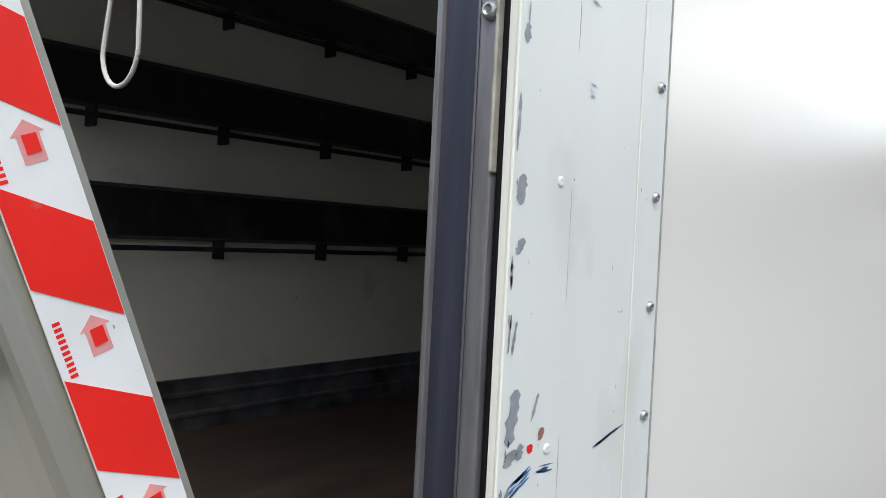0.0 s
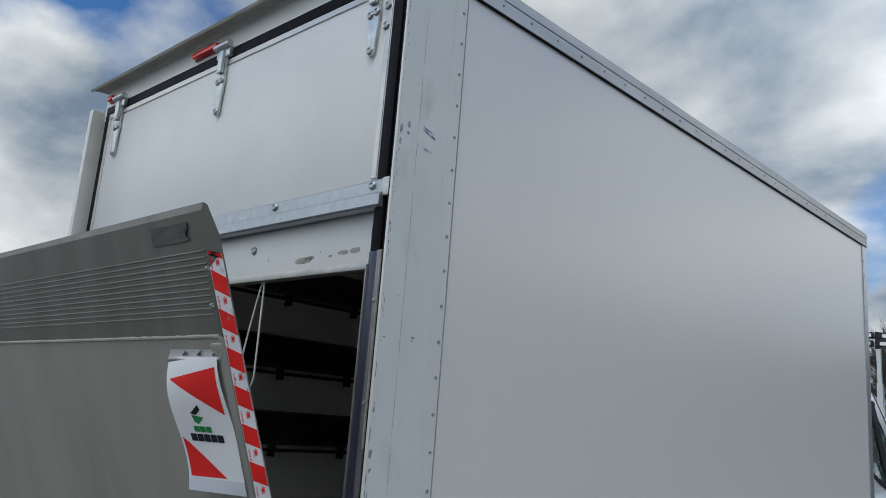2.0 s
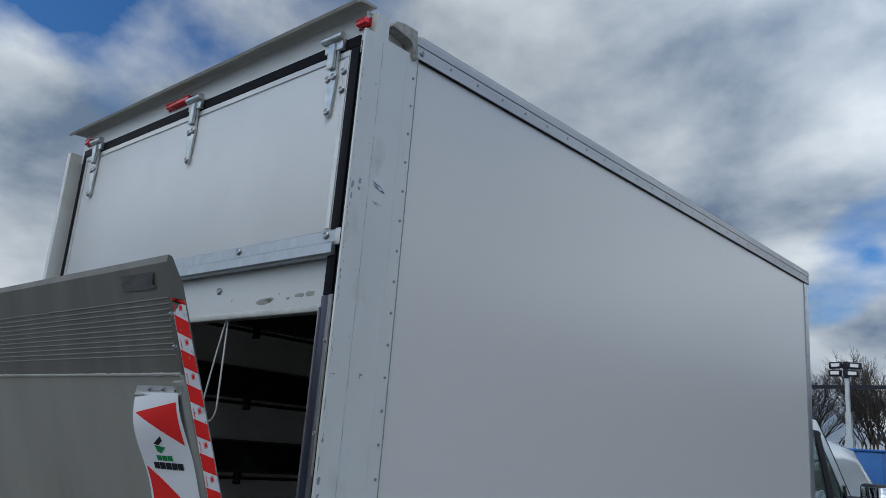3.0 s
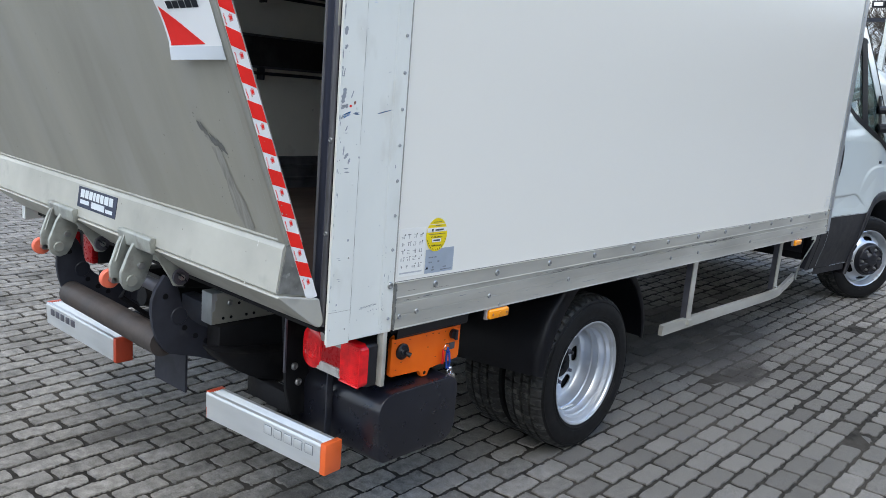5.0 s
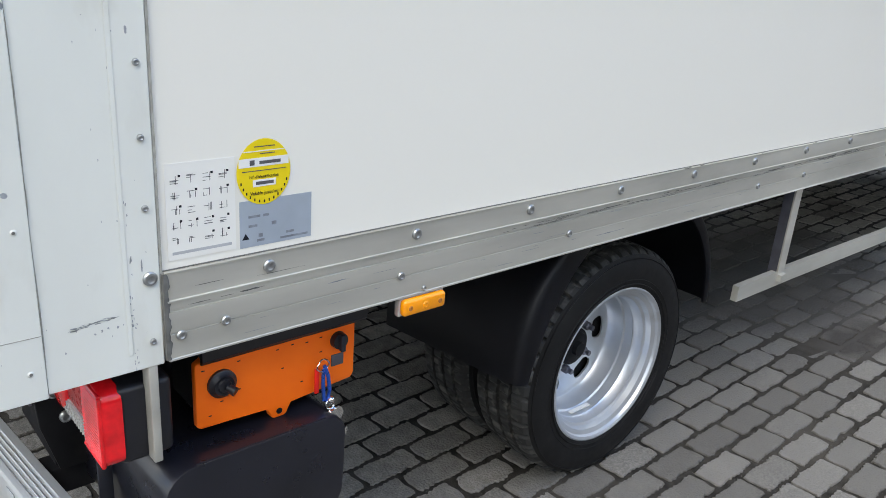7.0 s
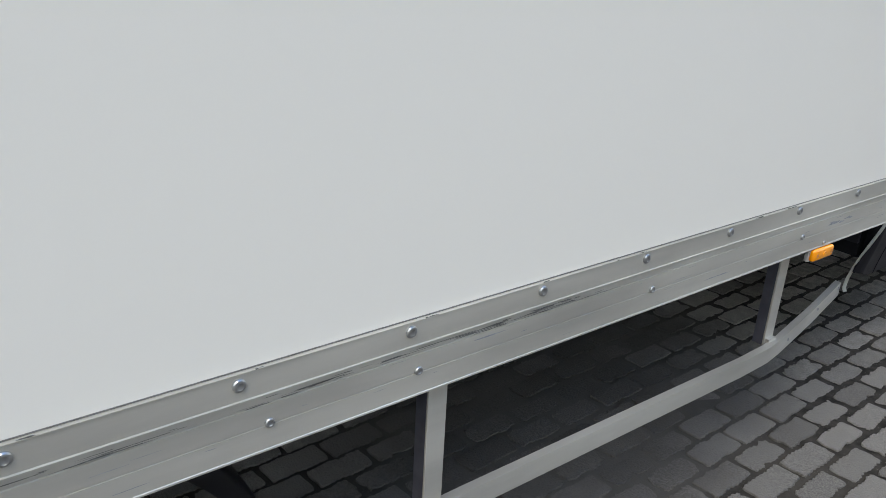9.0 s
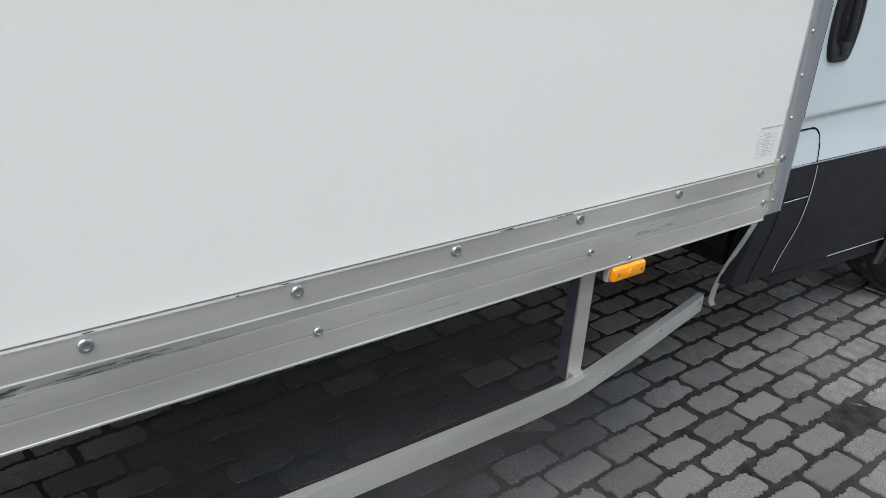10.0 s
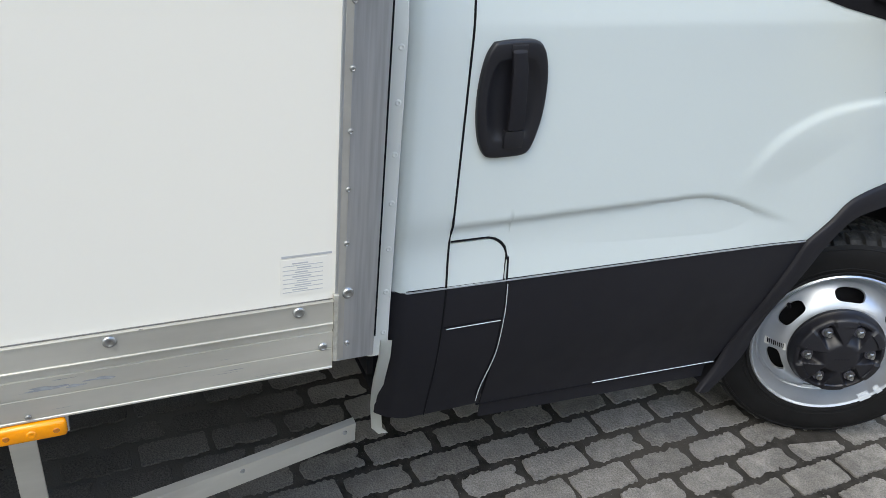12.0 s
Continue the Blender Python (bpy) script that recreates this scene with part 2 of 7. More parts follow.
ORANGE_CAP = surf("orange_plastic", (0.78, 0.13, 0.03), 0.4, var=0.08, scale=12)
RED_CAP = surf("faded_red_plastic", (0.55, 0.07, 0.03), 0.42, var=0.1, scale=12)
AMBER_DARK = surf("brown_amber", (0.42, 0.13, 0.01), 0.4, var=0.1, scale=40)
AMBER = surf("amber_lens", (0.90, 0.30, 0.004), 0.18, var=0.1, scale=40, coat=0.5)
REDLENS = surf("red_lens", (0.78, 0.010, 0.016), 0.16, var=0.25, scale=30, coat=0.15)
REDLENS_DARK = surf("deep_red_lens", (0.36, 0.006, 0.010), 0.28, shine=0.3, var=0.15, scale=30, coat=0.05)
WHITELENS = surf("clear_lens", (0.66, 0.64, 0.62), 0.16, 0.5, var=0.15, scale=40, coat=0.5)
TAPE_RED = surf("red_reflective_tape", (0.82, 0.020, 0.014), 0.45, shine=0.3, var=0.08, scale=20, stain=(0.5, 0.25, 0.2), stain_scale=30, stain_from=0.72, stain_to=0.78)
TAPE_WHITE = surf("white_reflective_tape", (0.76, 0.76, 0.74), 0.4, var=0.06, scale=20, stain=(0.45, 0.44, 0.42), stain_scale=26, stain_from=0.66, stain_to=0.76)
TAPE_PINK = surf("faded_red_print", (0.75, 0.30, 0.28), 0.4, var=0.1, scale=30)
VINYL = surf("white_vinyl", (0.80, 0.81, 0.82), 0.42, var=0.02, scale=6, bump=0.02, bump_scale=40)
VINYL_GREY = surf("grey_vinyl_hem", (0.60, 0.64, 0.68), 0.4, var=0.03, scale=8)
PRINT_RED = surf("red_print", (0.78, 0.022, 0.018), 0.55, shine=0.2, var=0.04, scale=10)
PRINT_GREEN = surf("green_print", (0.01, 0.22, 0.06), 0.55, shine=0.2, var=0.04, scale=10)
PRINT_BLACK = surf("black_print", (0.010, 0.012, 0.018), 0.55, shine=0.2, var=0.05, scale=10)
PRINT_SOFT = surf("worn_black_print", (0.09, 0.09, 0.095), 0.5, var=0.2, scale=60)
PRINT_GREY = surf("grey_print", (0.42, 0.43, 0.44), 0.5, var=0.08, scale=20)
STICKER_WHITE = surf("white_sticker", (0.74, 0.74, 0.72), 0.4, var=0.03, scale=14)
STICKER_FADED = surf("yellowed_white_sticker", (0.765, 0.755, 0.71), 0.34, var=0.02, scale=14)
PRINT_FAINT = surf("faint_grey_print", (0.20, 0.22, 0.25), 0.45, var=0.3, scale=90)
STICKER_YELLOW = surf("yellow_sticker", (0.80, 0.60, 0.01), 0.4, var=0.03, scale=14)
STICKER_GREY = surf("blue_grey_sticker", (0.34, 0.39, 0.45), 0.38, 0.1, var=0.08, scale=14)
LABEL_BLUE = surf("dark_blue_plate", (0.012, 0.02, 0.05), 0.35, var=0.1, scale=14)
LABEL_PRINT = surf("pale_plate_print", (0.62, 0.66, 0.68), 0.4, var=0.05, scale=14)
WALL_IN = surf("cream_interior_panel", (0.80, 0.78, 0.72), 0.5, var=0.05, scale=2, bump=0.04, bump_scale=160, stain=(0.42, 0.40, 0.36), stain_scale=4, stain_from=0.66, stain_to=0.85, speck=(0.2, 0.19, 0.17), speck_scale=26, speck_from=0.76)
BOARD = surf("black_rub_board", (0.014, 0.014, 0.018), 0.55, var=0.2, scale=6, stain=(0.05, 0.05, 0.055), stain_scale=8)
FLOOR_PLY = surf("dark_brown_floor", (0.055, 0.038, 0.032), 0.5, var=0.25, scale=5, bump=0.08, bump_scale=140, stain=(0.12, 0.09, 0.07), stain_scale=3, stretch=(1.0, 0.4, 1))
TOPRAIL = surf("grey_roof_rail", (0.56, 0.555, 0.53), 0.45, 0.4, var=0.12, scale=9, stretch=(1, 0.2, 1))
BUMPER = surf("silver_bumper_profile", (0.60, 0.62, 0.63), 0.36, 0.5, var=0.08, scale=14, stretch=(0.25, 1, 1), stain=(0.45, 0.45, 0.44), stain_scale=8, stain_from=0.62, stain_to=0.8)
CAST = surf("grey_green_cast_steel", (0.36, 0.37, 0.335), 0.5, 0.4, var=0.2, scale=18, bump=0.1, bump_scale=140, stain=(0.22, 0.21, 0.19), stain_scale=14, stain_from=0.58, stain_to=0.72)
KICK = surf("galvanised_kick_plate", (0.24, 0.26, 0.29), 0.4, 0.7, var=0.25, scale=8, stain=(0.10, 0.10, 0.11), stain_scale=6, stain_from=0.5, stain_to=0.7)
GLASS = clear("tinted_glass", (0.30, 0.40, 0.36))
MIRROR = surf("mirror_glass", (0.85, 0.87, 0.88), 0.03, 1.0, var=0.01, rough_var=0.01)
CHROME = surf("chrome", (0.75, 0.75, 0.75), 0.15, 1.0, var=0.05, scale=40)
BLUE_ALLOY = surf("blue_anodised", (0.03, 0.12, 0.55), 0.3, 0.7, var=0.05, scale=40)
STRAP = surf("white_strap_webbing", (0.66, 0.66, 0.63), 0.7, var=0.06, scale=60, bump=0.2, bump_scale=300)
ROOF = bpy.data.materials.new("translucent_roof_sheet")
ROOF.use_nodes = True
rn, rl = ROOF.node_tree.nodes, ROOF.node_tree.links
rt = rn.new("ShaderNodeBsdfTranslucent")
rt.inputs[0].default_value = (0.82, 0.82, 0.78, 1)
rn["Principled BSDF"].inputs["Base Color"].default_value = (0.42, 0.42, 0.41, 1)
rm = rn.new("ShaderNodeMixShader")
rm.inputs[0].default_value = 0.13
rl.new(rn["Principled BSDF"].outputs[0], rm.inputs[1])
rl.new(rt.outputs[0], rm.inputs[2])
rl.new(rm.outputs[0], rn["Material Output"].inputs[0])
SCUFF = surf("grey_bare_scuff", (0.30, 0.32, 0.34), 0.5, 0.2, var=0.25, scale=60)
RUBBED = surf("dark_rubbed_grey", (0.14, 0.14, 0.132), 0.5, 0.2, var=0.25, scale=60)
RUB_BLUE = surf("bright_blue_rub", (0.035, 0.17, 0.42), 0.5, var=0.3, scale=60)
RUST_SPOT = surf("brown_rust_spot", (0.28, 0.13, 0.10), 0.7, var=0.3, scale=90)
SCUFF_BLUE = surf("blue_paint_rub", (0.04, 0.10, 0.22), 0.5, var=0.3, scale=60)
SEALANT = surf("old_sealant", (0.33, 0.32, 0.28), 0.7, var=0.25, scale=60, bump=0.2, bump_scale=200)
# broad grime that also paints shade under the truck, then two oil stains
GRIME_AND_SHADE = [((0.140, 0.133, 0.123), 0.15, 1.75, 3.0, 2.3, 1.6), ((0.086, 0.081, 0.075), -0.66, 0.62, 3.35, 0.95, 2.6), ((0.060, 0.056, 0.052), 0.02, 0.14, 3.05, 0.24, 5.0)]
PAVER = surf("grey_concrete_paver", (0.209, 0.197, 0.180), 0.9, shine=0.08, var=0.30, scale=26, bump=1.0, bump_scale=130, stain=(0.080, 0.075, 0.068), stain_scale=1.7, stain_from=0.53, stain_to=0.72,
             tint_patches=GRIME_AND_SHADE, placed=True, grit=0.30, per_object=0.22, speck=(0.29, 0.28, 0.27), speck_scale=190, speck_from=0.69)

# ---- helpers for shapes ----


def part(name, bm, material, parent, label="", sharp=0.55):
    bmesh.ops.recalc_face_normals(bm, faces=bm.faces)
    for f in bm.faces:
        f.smooth = True
    for e in bm.edges:
        e.smooth = e.calc_face_angle(0.0) < sharp
    me = bpy.data.meshes.new(name)
    bm.to_mesh(me)
    bm.free()
    me.materials.append(material)
    ob = new(name, me)
    if parent is not None:
        ob.parent = parent
    if label:
        tagged(ob, label)
    return ob


def share(ob, name, m, parent):
    """Another piece on the same mesh, at the local pose m."""
    o = new(name, ob.data)
    o.parent = parent
    o.matrix_basis = m
    if "label" in ob:
        o["label"] = ob["label"]
    return o


def box(bm, x0, x1, y0, y1, z0, z1, bevel=0.0, seg=2):
    vs = [bm.verts.new((x, y, z)) for x in (x0, x1) for y in (y0, y1) for z in (z0, z1)]
    fs = [bm.faces.new([vs[i] for i in f]) for f in ((0, 1, 3, 2), (4, 6, 7, 5), (0, 4, 5, 1), (2, 3, 7, 6), (0, 2, 6, 4), (1, 5, 7, 3))]
    if bevel:
        es = list({e for f in fs for e in f.edges})
        bmesh.ops.bevel(bm, geom=es, offset=bevel, segments=seg, profile=0.5, affect="EDGES")
    return vs


def boxed(*args, **kw):
    bm = bmesh.new()
    box(bm, *args, **kw)
    return bm


def prism(bm, profile, axis, lo, hi, bevel=0.0):
    """A polygon pushed along one axis; the profile names the other two coordinates in order."""
    def at(a, b, c):
        return {"x": (c, a, b), "y": (a, c, b), "z": (a, b, c)}[axis]
    ends = [[bm.verts.new(at(a, b, c)) for a, b in profile] for c in (lo, hi)]
    n = len(profile)
    fs = [bm.faces.new(ends[0][::-1]), bm.faces.new(ends[1])]
    for i in range(n):
        fs.append(bm.faces.new((ends[0][i], ends[0][(i + 1) % n], ends[1][(i + 1) % n], ends[1][i])))
    if bevel:
        bmesh.ops.bevel(bm, geom=list({e for f in fs for e in f.edges}), offset=bevel, segments=2, profile=0.5, affect="EDGES")
    return bm


def lathe(bm, profile, n, cy=0.0, cz=0.0, ripple=None, closed=False):
    """Turns (x, r) points about an axis along x."""
    rings = []
    for j, (x, r) in enumerate(profile):
        ring = []
        for k in range(n):
            a = 2 * math.pi * k / n
            q = r - (ripple(j, k) if ripple else 0)
            ring.append(bm.verts.new((x, cy + q * math.cos(a), cz + q * math.sin(a))))
        rings.append(ring)
    pairs = list(zip(rings, rings[1:])) + ([(rings[-1], rings[0])] if closed else [])
    for a, b in pairs:
        for k in range(n):
            bm.faces.new((a[k], a[(k + 1) % n], b[(k + 1) % n], b[k]))
    if not closed:
        for ring in (rings[0], rings[-1]):
            if profile[0 if ring is rings[0] else -1][1] > 1e-4:
                bm.faces.new(ring)
    return bm


def tube(bm, pts, r, n=8, cap=True):
    pts = [Vector(p) for p in pts]
    rings = []
    for i, p in enumerate(pts):
        d = (pts[min(i + 1, len(pts) - 1)] - pts[max(i - 1, 0)]).normalized()
        side = d.cross(Vector((0.31, 0.17, 0.93))).normalized()
        up = side.cross(d)
        rad = r[i] if isinstance(r, (list, tuple)) else r
        rings.append([bm.verts.new(p + rad * (math.cos(2 * math.pi * k / n) * side + math.sin(2 * math.pi * k / n) * up)) for k in range(n)])
    for a, b in zip(rings, rings[1:]):
        for k in range(n):
            bm.faces.new((a[k], a[(k + 1) % n], b[(k + 1) % n], b[k]))
    if cap:
        bm.faces.new(rings[0][::-1]); bm.faces.new(rings[-1])
    return bm


def sheet(bm, grid, thick=None):
    """A quad sheet from rows of points."""
    vs = [[bm.verts.new(p) for p in row] for row in grid]
    for a, b in zip(vs, vs[1:]):
        for i in range(len(a) - 1):
            bm.faces.new((a[i], a[i + 1], b[i + 1], b[i]))
    if thick:
        bmesh.ops.solidify(bm, geom=bm.faces[:], thickness=thick)
    return bm


def plate_on(bm, outline, to_world, depth):
    """A thin plate from a flat outline; to_world maps (a, b, height) to a place."""
    lo = [bm.verts.new(to_world(a, b, 0)) for a, b in outline]
    hi = [bm.verts.new(to_world(a, b, depth)) for a, b in outline]
    bm.faces.new(hi)
    bm.faces.new(lo[::-1])
    n = len(outline)
    for i in range(n):
        bm.faces.new((lo[i], lo[(i + 1) % n], hi[(i + 1) % n], hi[i]))
    return bm


def dome(bm, radius, height, n=12):
    """A round bolt head, dished in the middle, whose foot lies in the plane x = 0 and which stands towards +x."""
    return lathe(bm, [(0.0, radius), (0.45 * height, 0.99 * radius), (0.85 * height, 0.82 * radius), (height, 0.55 * radius), (0.78 * height, 0.36 * radius), (0.74 * height, 0.0001)], n)


def smooth(a, b, x):
    t = max(0.0, min(1.0, (x - a) / (b - a)))
    return t * t * (3 - 2 * t)


def along(line, f):
    """A smooth point at the fraction f of a list of points."""
    p = f * (len(line) - 1)
    i = min(int(p), len(line) - 2)
    u = p - i
    a, b, c, d = line[max(i - 1, 0)], line[i], line[i + 1], line[min(i + 2, len(line) - 1)]
    return tuple(0.5 * (2 * b[q] + (c[q] - a[q]) * u + (2 * a[q] - 5 * b[q] + 4 * c[q] - d[q]) * u * u + (3 * b[q] - a[q] - 3 * c[q] + d[q]) * u ** 3) for q in (0, 1))


def span(a, b, n):
    return [a + (b - a) * k / n for k in range(n + 1)]


def at(x, y, z):
    return Matrix.Translation((x, y, z))


# ---- the truck ----
WIDE = 2.107   # box width
LONG = 4.17    # box length
truck = new("box_truck")
truck.matrix_world = RAKE
tagged(truck, "white light box truck with a folded grey tail lift", "truck")

# side wall, rails and posts of the box
side = part("side_panel", boxed(-0.03, 0.0, 0.235, 4.09, 0.90, 3.03), GRP, truck, "smooth glossy off-white side panel")
part("side_panel", boxed(-WIDE, -WIDE + 0.03, 0.235, 4.09, 0.90, 3.03), GRP, truck, "smooth glossy off-white side panel")

RAIL = [(0.002, 0.919), (0.0088, 0.9187), (0.0088, 0.9168), (0.0075, 0.916), (0.0075, 0.8745), (0.0104, 0.8735), (0.0104, 0.8710), (0.0078, 0.8700), (0.0078, 0.8595), (0.0050, 0.859), (0.0050, 0.8550), (0.0082, 0.8545),
        (0.0082, 0.8215), (0.0066, 0.821), (0.0066, 0.8185), (0.0082, 0.818), (0.0082, 0.7790), (0.0098, 0.7780), (0.0098, 0.775), (-0.03, 0.775), (-0.03, 0.90), (0.002, 0.90)]
bm = bmesh.new()
prism(bm, RAIL, "y", 0.2475, 4.078)
rail = part("lower_side_rail", bm, ALU, truck, "ribbed weathered aluminium side rail", sharp=0.3)
bm = bmesh.new()
prism(bm, [(-WIDE - a, b) for a, b in RAIL], "y", 0.256, 4.078)
part("lower_side_rail", bm, ALU, truck, "ribbed weathered aluminium side rail", sharp=0.3)

part("seal_line", boxed(0.0003, 0.0022, 0.2475, 4.078, 0.9193, 0.9208), RUBBED, rail, "dark sealant line")
bm = bmesh.new()
line = [(z, 0.0030 + 0.0016 * math.sin(z * 190) + 0.0010 * math.sin(z * 470 + 1)) for z in span(0.778, 0.918, 26)]
sheet(bm, [[(0.0040, 0.2432, z), (0.0100, 0.2440, z), (0.0106, 0.2470 + w * 0.4, z), (0.0086, 0.2495 + w, z)] for z, w in line])
part("rail_end_sealant", bm, RUBBED, rail, "grimy sealant at the end of the rail")
big_bolt = part("bolt", dome(bmesh.new(), 0.0108, 0.0055, 16), BOLT, rail)
big_bolt.matrix_basis = at(0.0075, 0.416, 0.8965)
for k in range(1, 13):
    share(big_bolt, "bolt", at(0.0075, 0.416 + 0.3001 * k, 0.8965 + 0.0008 * k), rail)
small_bolt = part("bolt", dome(bmesh.new(), 0.0083, 0.005, 14), BOLT, rail)
small_bolt.matrix_basis = at(0.0085, 0.268, 0.815)
for y in (0.340, 0.684, 1.150, 1.961, 2.234, 2.851, 3.461, 4.060):
    share(small_bolt, "bolt", at(0.0085, y, 0.8205 + 0.0014 * y), rail)

# rear corner post: a flat sheet with a second narrow sheet riveted over its edge
bm = boxed(-0.004, 0.0045, 0.0, 0.2425, 0.772, 3.0, bevel=0.0015, seg=1)
post = part("rear_corner_post", bm, POST, truck, "scuffed white rear corner post with rivets")
part("cover_strip", boxed(0.0045, 0.0075, -0.002, 0.078, 0.768, 2.985, bevel=0.001, seg=1), POST, post, "scratched white edge strip")
part("top_filler", boxed(-0.028, 0.003, 0.045, 0.10, 3.0, 3.075), POST, post)
part("inner_wall", boxed(-0.03, -0.0045, 0.066, 0.2342, 0.79, 3.0), POST, post)
part("rib", boxed(0.0045, 0.0056, 0.190, 0.197, 0.80, 2.98, bevel=0.0008, seg=1), POST, post)
bm = bmesh.new()
sheet(bm, [[(0.0046, 0.0776, z), (0.0064, 0.0788 + 0.0006 * math.sin(z * 37) + 0.0005 * math.sin(z * 91), z), (0.0046, 0.0798 + 0.0009 * math.sin(z * 23), z)] for z in span(0.775, 2.98, 160)])
part("dirt_line", bm, SEALANT, post, "brown dirt along the strip's edge")
part("strip_joint", boxed(0.0070, 0.0079, -0.001, 0.077, 0.8638, 0.8648), SEALANT, post, "fine joint across the strip")
part("joint_sealant", boxed(0.001, 0.0040, 0.2427, 0.2465, 0.80, 2.99), SEALANT, post)
rivet = part("rivet", dome(bmesh.new(), 0.0050, 0.0040, 12), BOLT, post)
rivet.matrix_basis = at(0.0045, 0.2265, 0.814)
for k in range(1, 21):
    share(rivet, "rivet", at(0.0045, 0.2265, 0.920 + 0.0998 * k), post)
painted = part("painted_rivet", dome(bmesh.new(), 0.0042, 0.0016, 12), POST, post)
painted.matrix_basis = at(0.0075, 0.0590, 0.812)
for k in range(1, 11):
    share(painted, "painted_rivet", at(0.0075, 0.0590 + 0.0004 * k, 0.812 + 0.2017 * k), post)
for k in range(2):
    part("rivet_hole", lathe(bmesh.new(), [(0.0082, 0.0024), (0.0094, 0.0022), (0.0094, 0.0001)], 10, 0.0590, 0.812 + 0.2017 * k), RUBBED, post)
share(big_bolt, "bolt", at(0.0045, 0.2275, 0.914), post)
part("rear_corner_post", boxed(-WIDE - 0.003, -WIDE + 0.03, -0.03, 0.24, 0.772, 2.985, bevel=0.0015, seg=1), POST, truck, "white rear corner post")

# paint damage on the post
rng = random.Random(4)


def blot(bm, y, z, w, h, x, points=7):
    vs = []
    points += 5
    spin = rng.random()
    for k in range(points):
        a = 2 * math.pi * (k + spin) / points
        r = 0.32 + 0.68 * rng.random()
        vs.append(bm.verts.new((x, y + w * r * math.cos(a), z + h * r * math.sin(a))))
    bm.faces.new(vs)


def over(y):
    return 0.0079 if y < 0.078 else 0.0049


def flake(bm, y, z, w, h, slant=0.0, rough=0.35):
    """A chip of paint: a broken upright patch, wider low down, leaning by slant."""
    left, right = [], []
    n = 9
    for k in range(n + 1):
        f = k / n
        half = w * (0.35 + 0.65 * math.sin(math.pi * min(1.0, 0.12 + 0.80 * (1 - f)))) * (1 - rough + 2 * rough * rng.random())
        if k in (0, n):
            half *= 0.35
        mid = y + slant * (f - 0.5) * 2 + w * 0.3 * (rng.random() - 0.5)
        zz = z - h + 2 * h * f
        left.append((mid - half, zz)); right.append((mid + half, zz))
    bm.faces.new([bm.verts.new((over(a), a, b)) for a, b in left + right[::-1]])


bm = bmesh.new()
for y, z, w, h, lean_by in ((0.008, 1.718, 0.0035, 0.007, 0), (0.010, 1.609, 0.0050, 0.011, 0.001), (0.012, 1.569, 0.0045, 0.006, 0.003), (0.010, 1.504, 0.0018, 0.012, 0.002), (0.004, 1.507, 0.0012, 0.014, 0.001),
                            (0.013, 1.447, 0.0075, 0.020, 0.003), (0.041, 1.451, 0.0022, 0.010, 0.004), (0.012, 1.418, 0.0065, 0.006, 0.004), (0.024, 1.421, 0.0040, 0.006, 0.001), (0.010, 1.392, 0.0020, 0.006, 0.003), (0.003, 1.390, 0.0020, 0.008, 0),
                            (0.027, 1.363, 0.0022, 0.007, 0.003), (0.021, 1.305, 0.0022, 0.013, 0.001), (0.031, 1.291, 0.0050, 0.008, 0.005), (0.041, 1.277, 0.0030, 0.008, 0.002), (0.033, 1.258, 0.0070, 0.002, 0.0), (0.036, 1.248, 0.0080, 0.002, 0.0),
                            (0.076, 1.287, 0.0022, 0.004, 0), (0.054, 1.063, 0.0035, 0.004, 0), (0.025, 0.885, 0.003, 0.003, 0), (0.216, 1.260, 0.0016, 0.005, 0), (0.202, 0.948, 0.0010, 0.006, 0.001), (0.217, 0.936, 0.0010, 0.010, 0),
                            (0.013, 2.476, 0.0050, 0.014, 0.002), (0.013, 2.44, 0.0045, 0.010, 0.0), (0.041, 2.495, 0.0060, 0.010, 0), (0.040, 2.47, 0.005, 0.006, 0), (0.021, 1.905, 0.0045, 0.0025, 0), (0.127, 1.915, 0.008, 0.0035, 0), (0.124, 1.906, 0.003, 0.004, 0),
                            (0.004, 2.205, 0.0028, 0.0065, 0), (0.003, 1.66, 0.0016, 0.016, 0), (0.003, 1.55, 0.0016, 0.012, 0), (0.003, 1.82, 0.0014, 0.022, 0)):
    flake(bm, y, z, w, h, lean_by)
for k in range(70):
    y, z = 0.002 + 0.010 * rng.random() ** 2, 0.79 + 2.1 * rng.random()
    blot(bm, y, z, 0.0010 + 0.0014 * rng.random(), 0.002 + 0.009 * rng.random(), over(y), 6)
for k in range(40):
    y, z = 0.01 + 0.22 * rng.random(), 0.79 + 0.9 * rng.random()
    blot(bm, y, z, 0.0005 + 0.0010 * rng.random(), 0.0006 + 0.0024 * rng.random(), over(y), 5)
for k in range(34):
    f = rng.random()
    y = 0.116 + 0.060 * f
    blot(bm, y, 0.861 + 0.006 * f + 0.005 * (rng.random() - 0.5), 0.002 + 0.006 * rng.random(), 0.0007 + 0.0005 * rng.random(), over(y), 5)
for y, z in ((0.147, 0.847), (0.156, 0.850), (0.165, 0.852), (0.178, 0.850), (0.186, 0.852), (0.194, 0.848), (0.199, 0.846)):
    blot(bm, y, z, 0.0022, 0.0028, over(y), 6)
for k in range(26):
    z = 0.775 + 0.26 * rng.random()
    blot(bm, 0.1975 + 0.006 * rng.random(), z, 0.0006 + 0.0010 * rng.random(), 0.0012 + 0.0035 * rng.random(), over(0.2), 5)
for y, z, w in ((0.026, 1.351, 0.013), (0.024, 1.016, 0.009), (0.028, 1.010, 0.008), (0.028, 0.957, 0.011), (0.031, 0.951, 0.010), (0.02, 0.87, 0.012), (0.078, 1.570, 0.0045), (0.170, 1.516, 0.0035)):
    blot(bm, y, z, w, 0.0009, over(y))
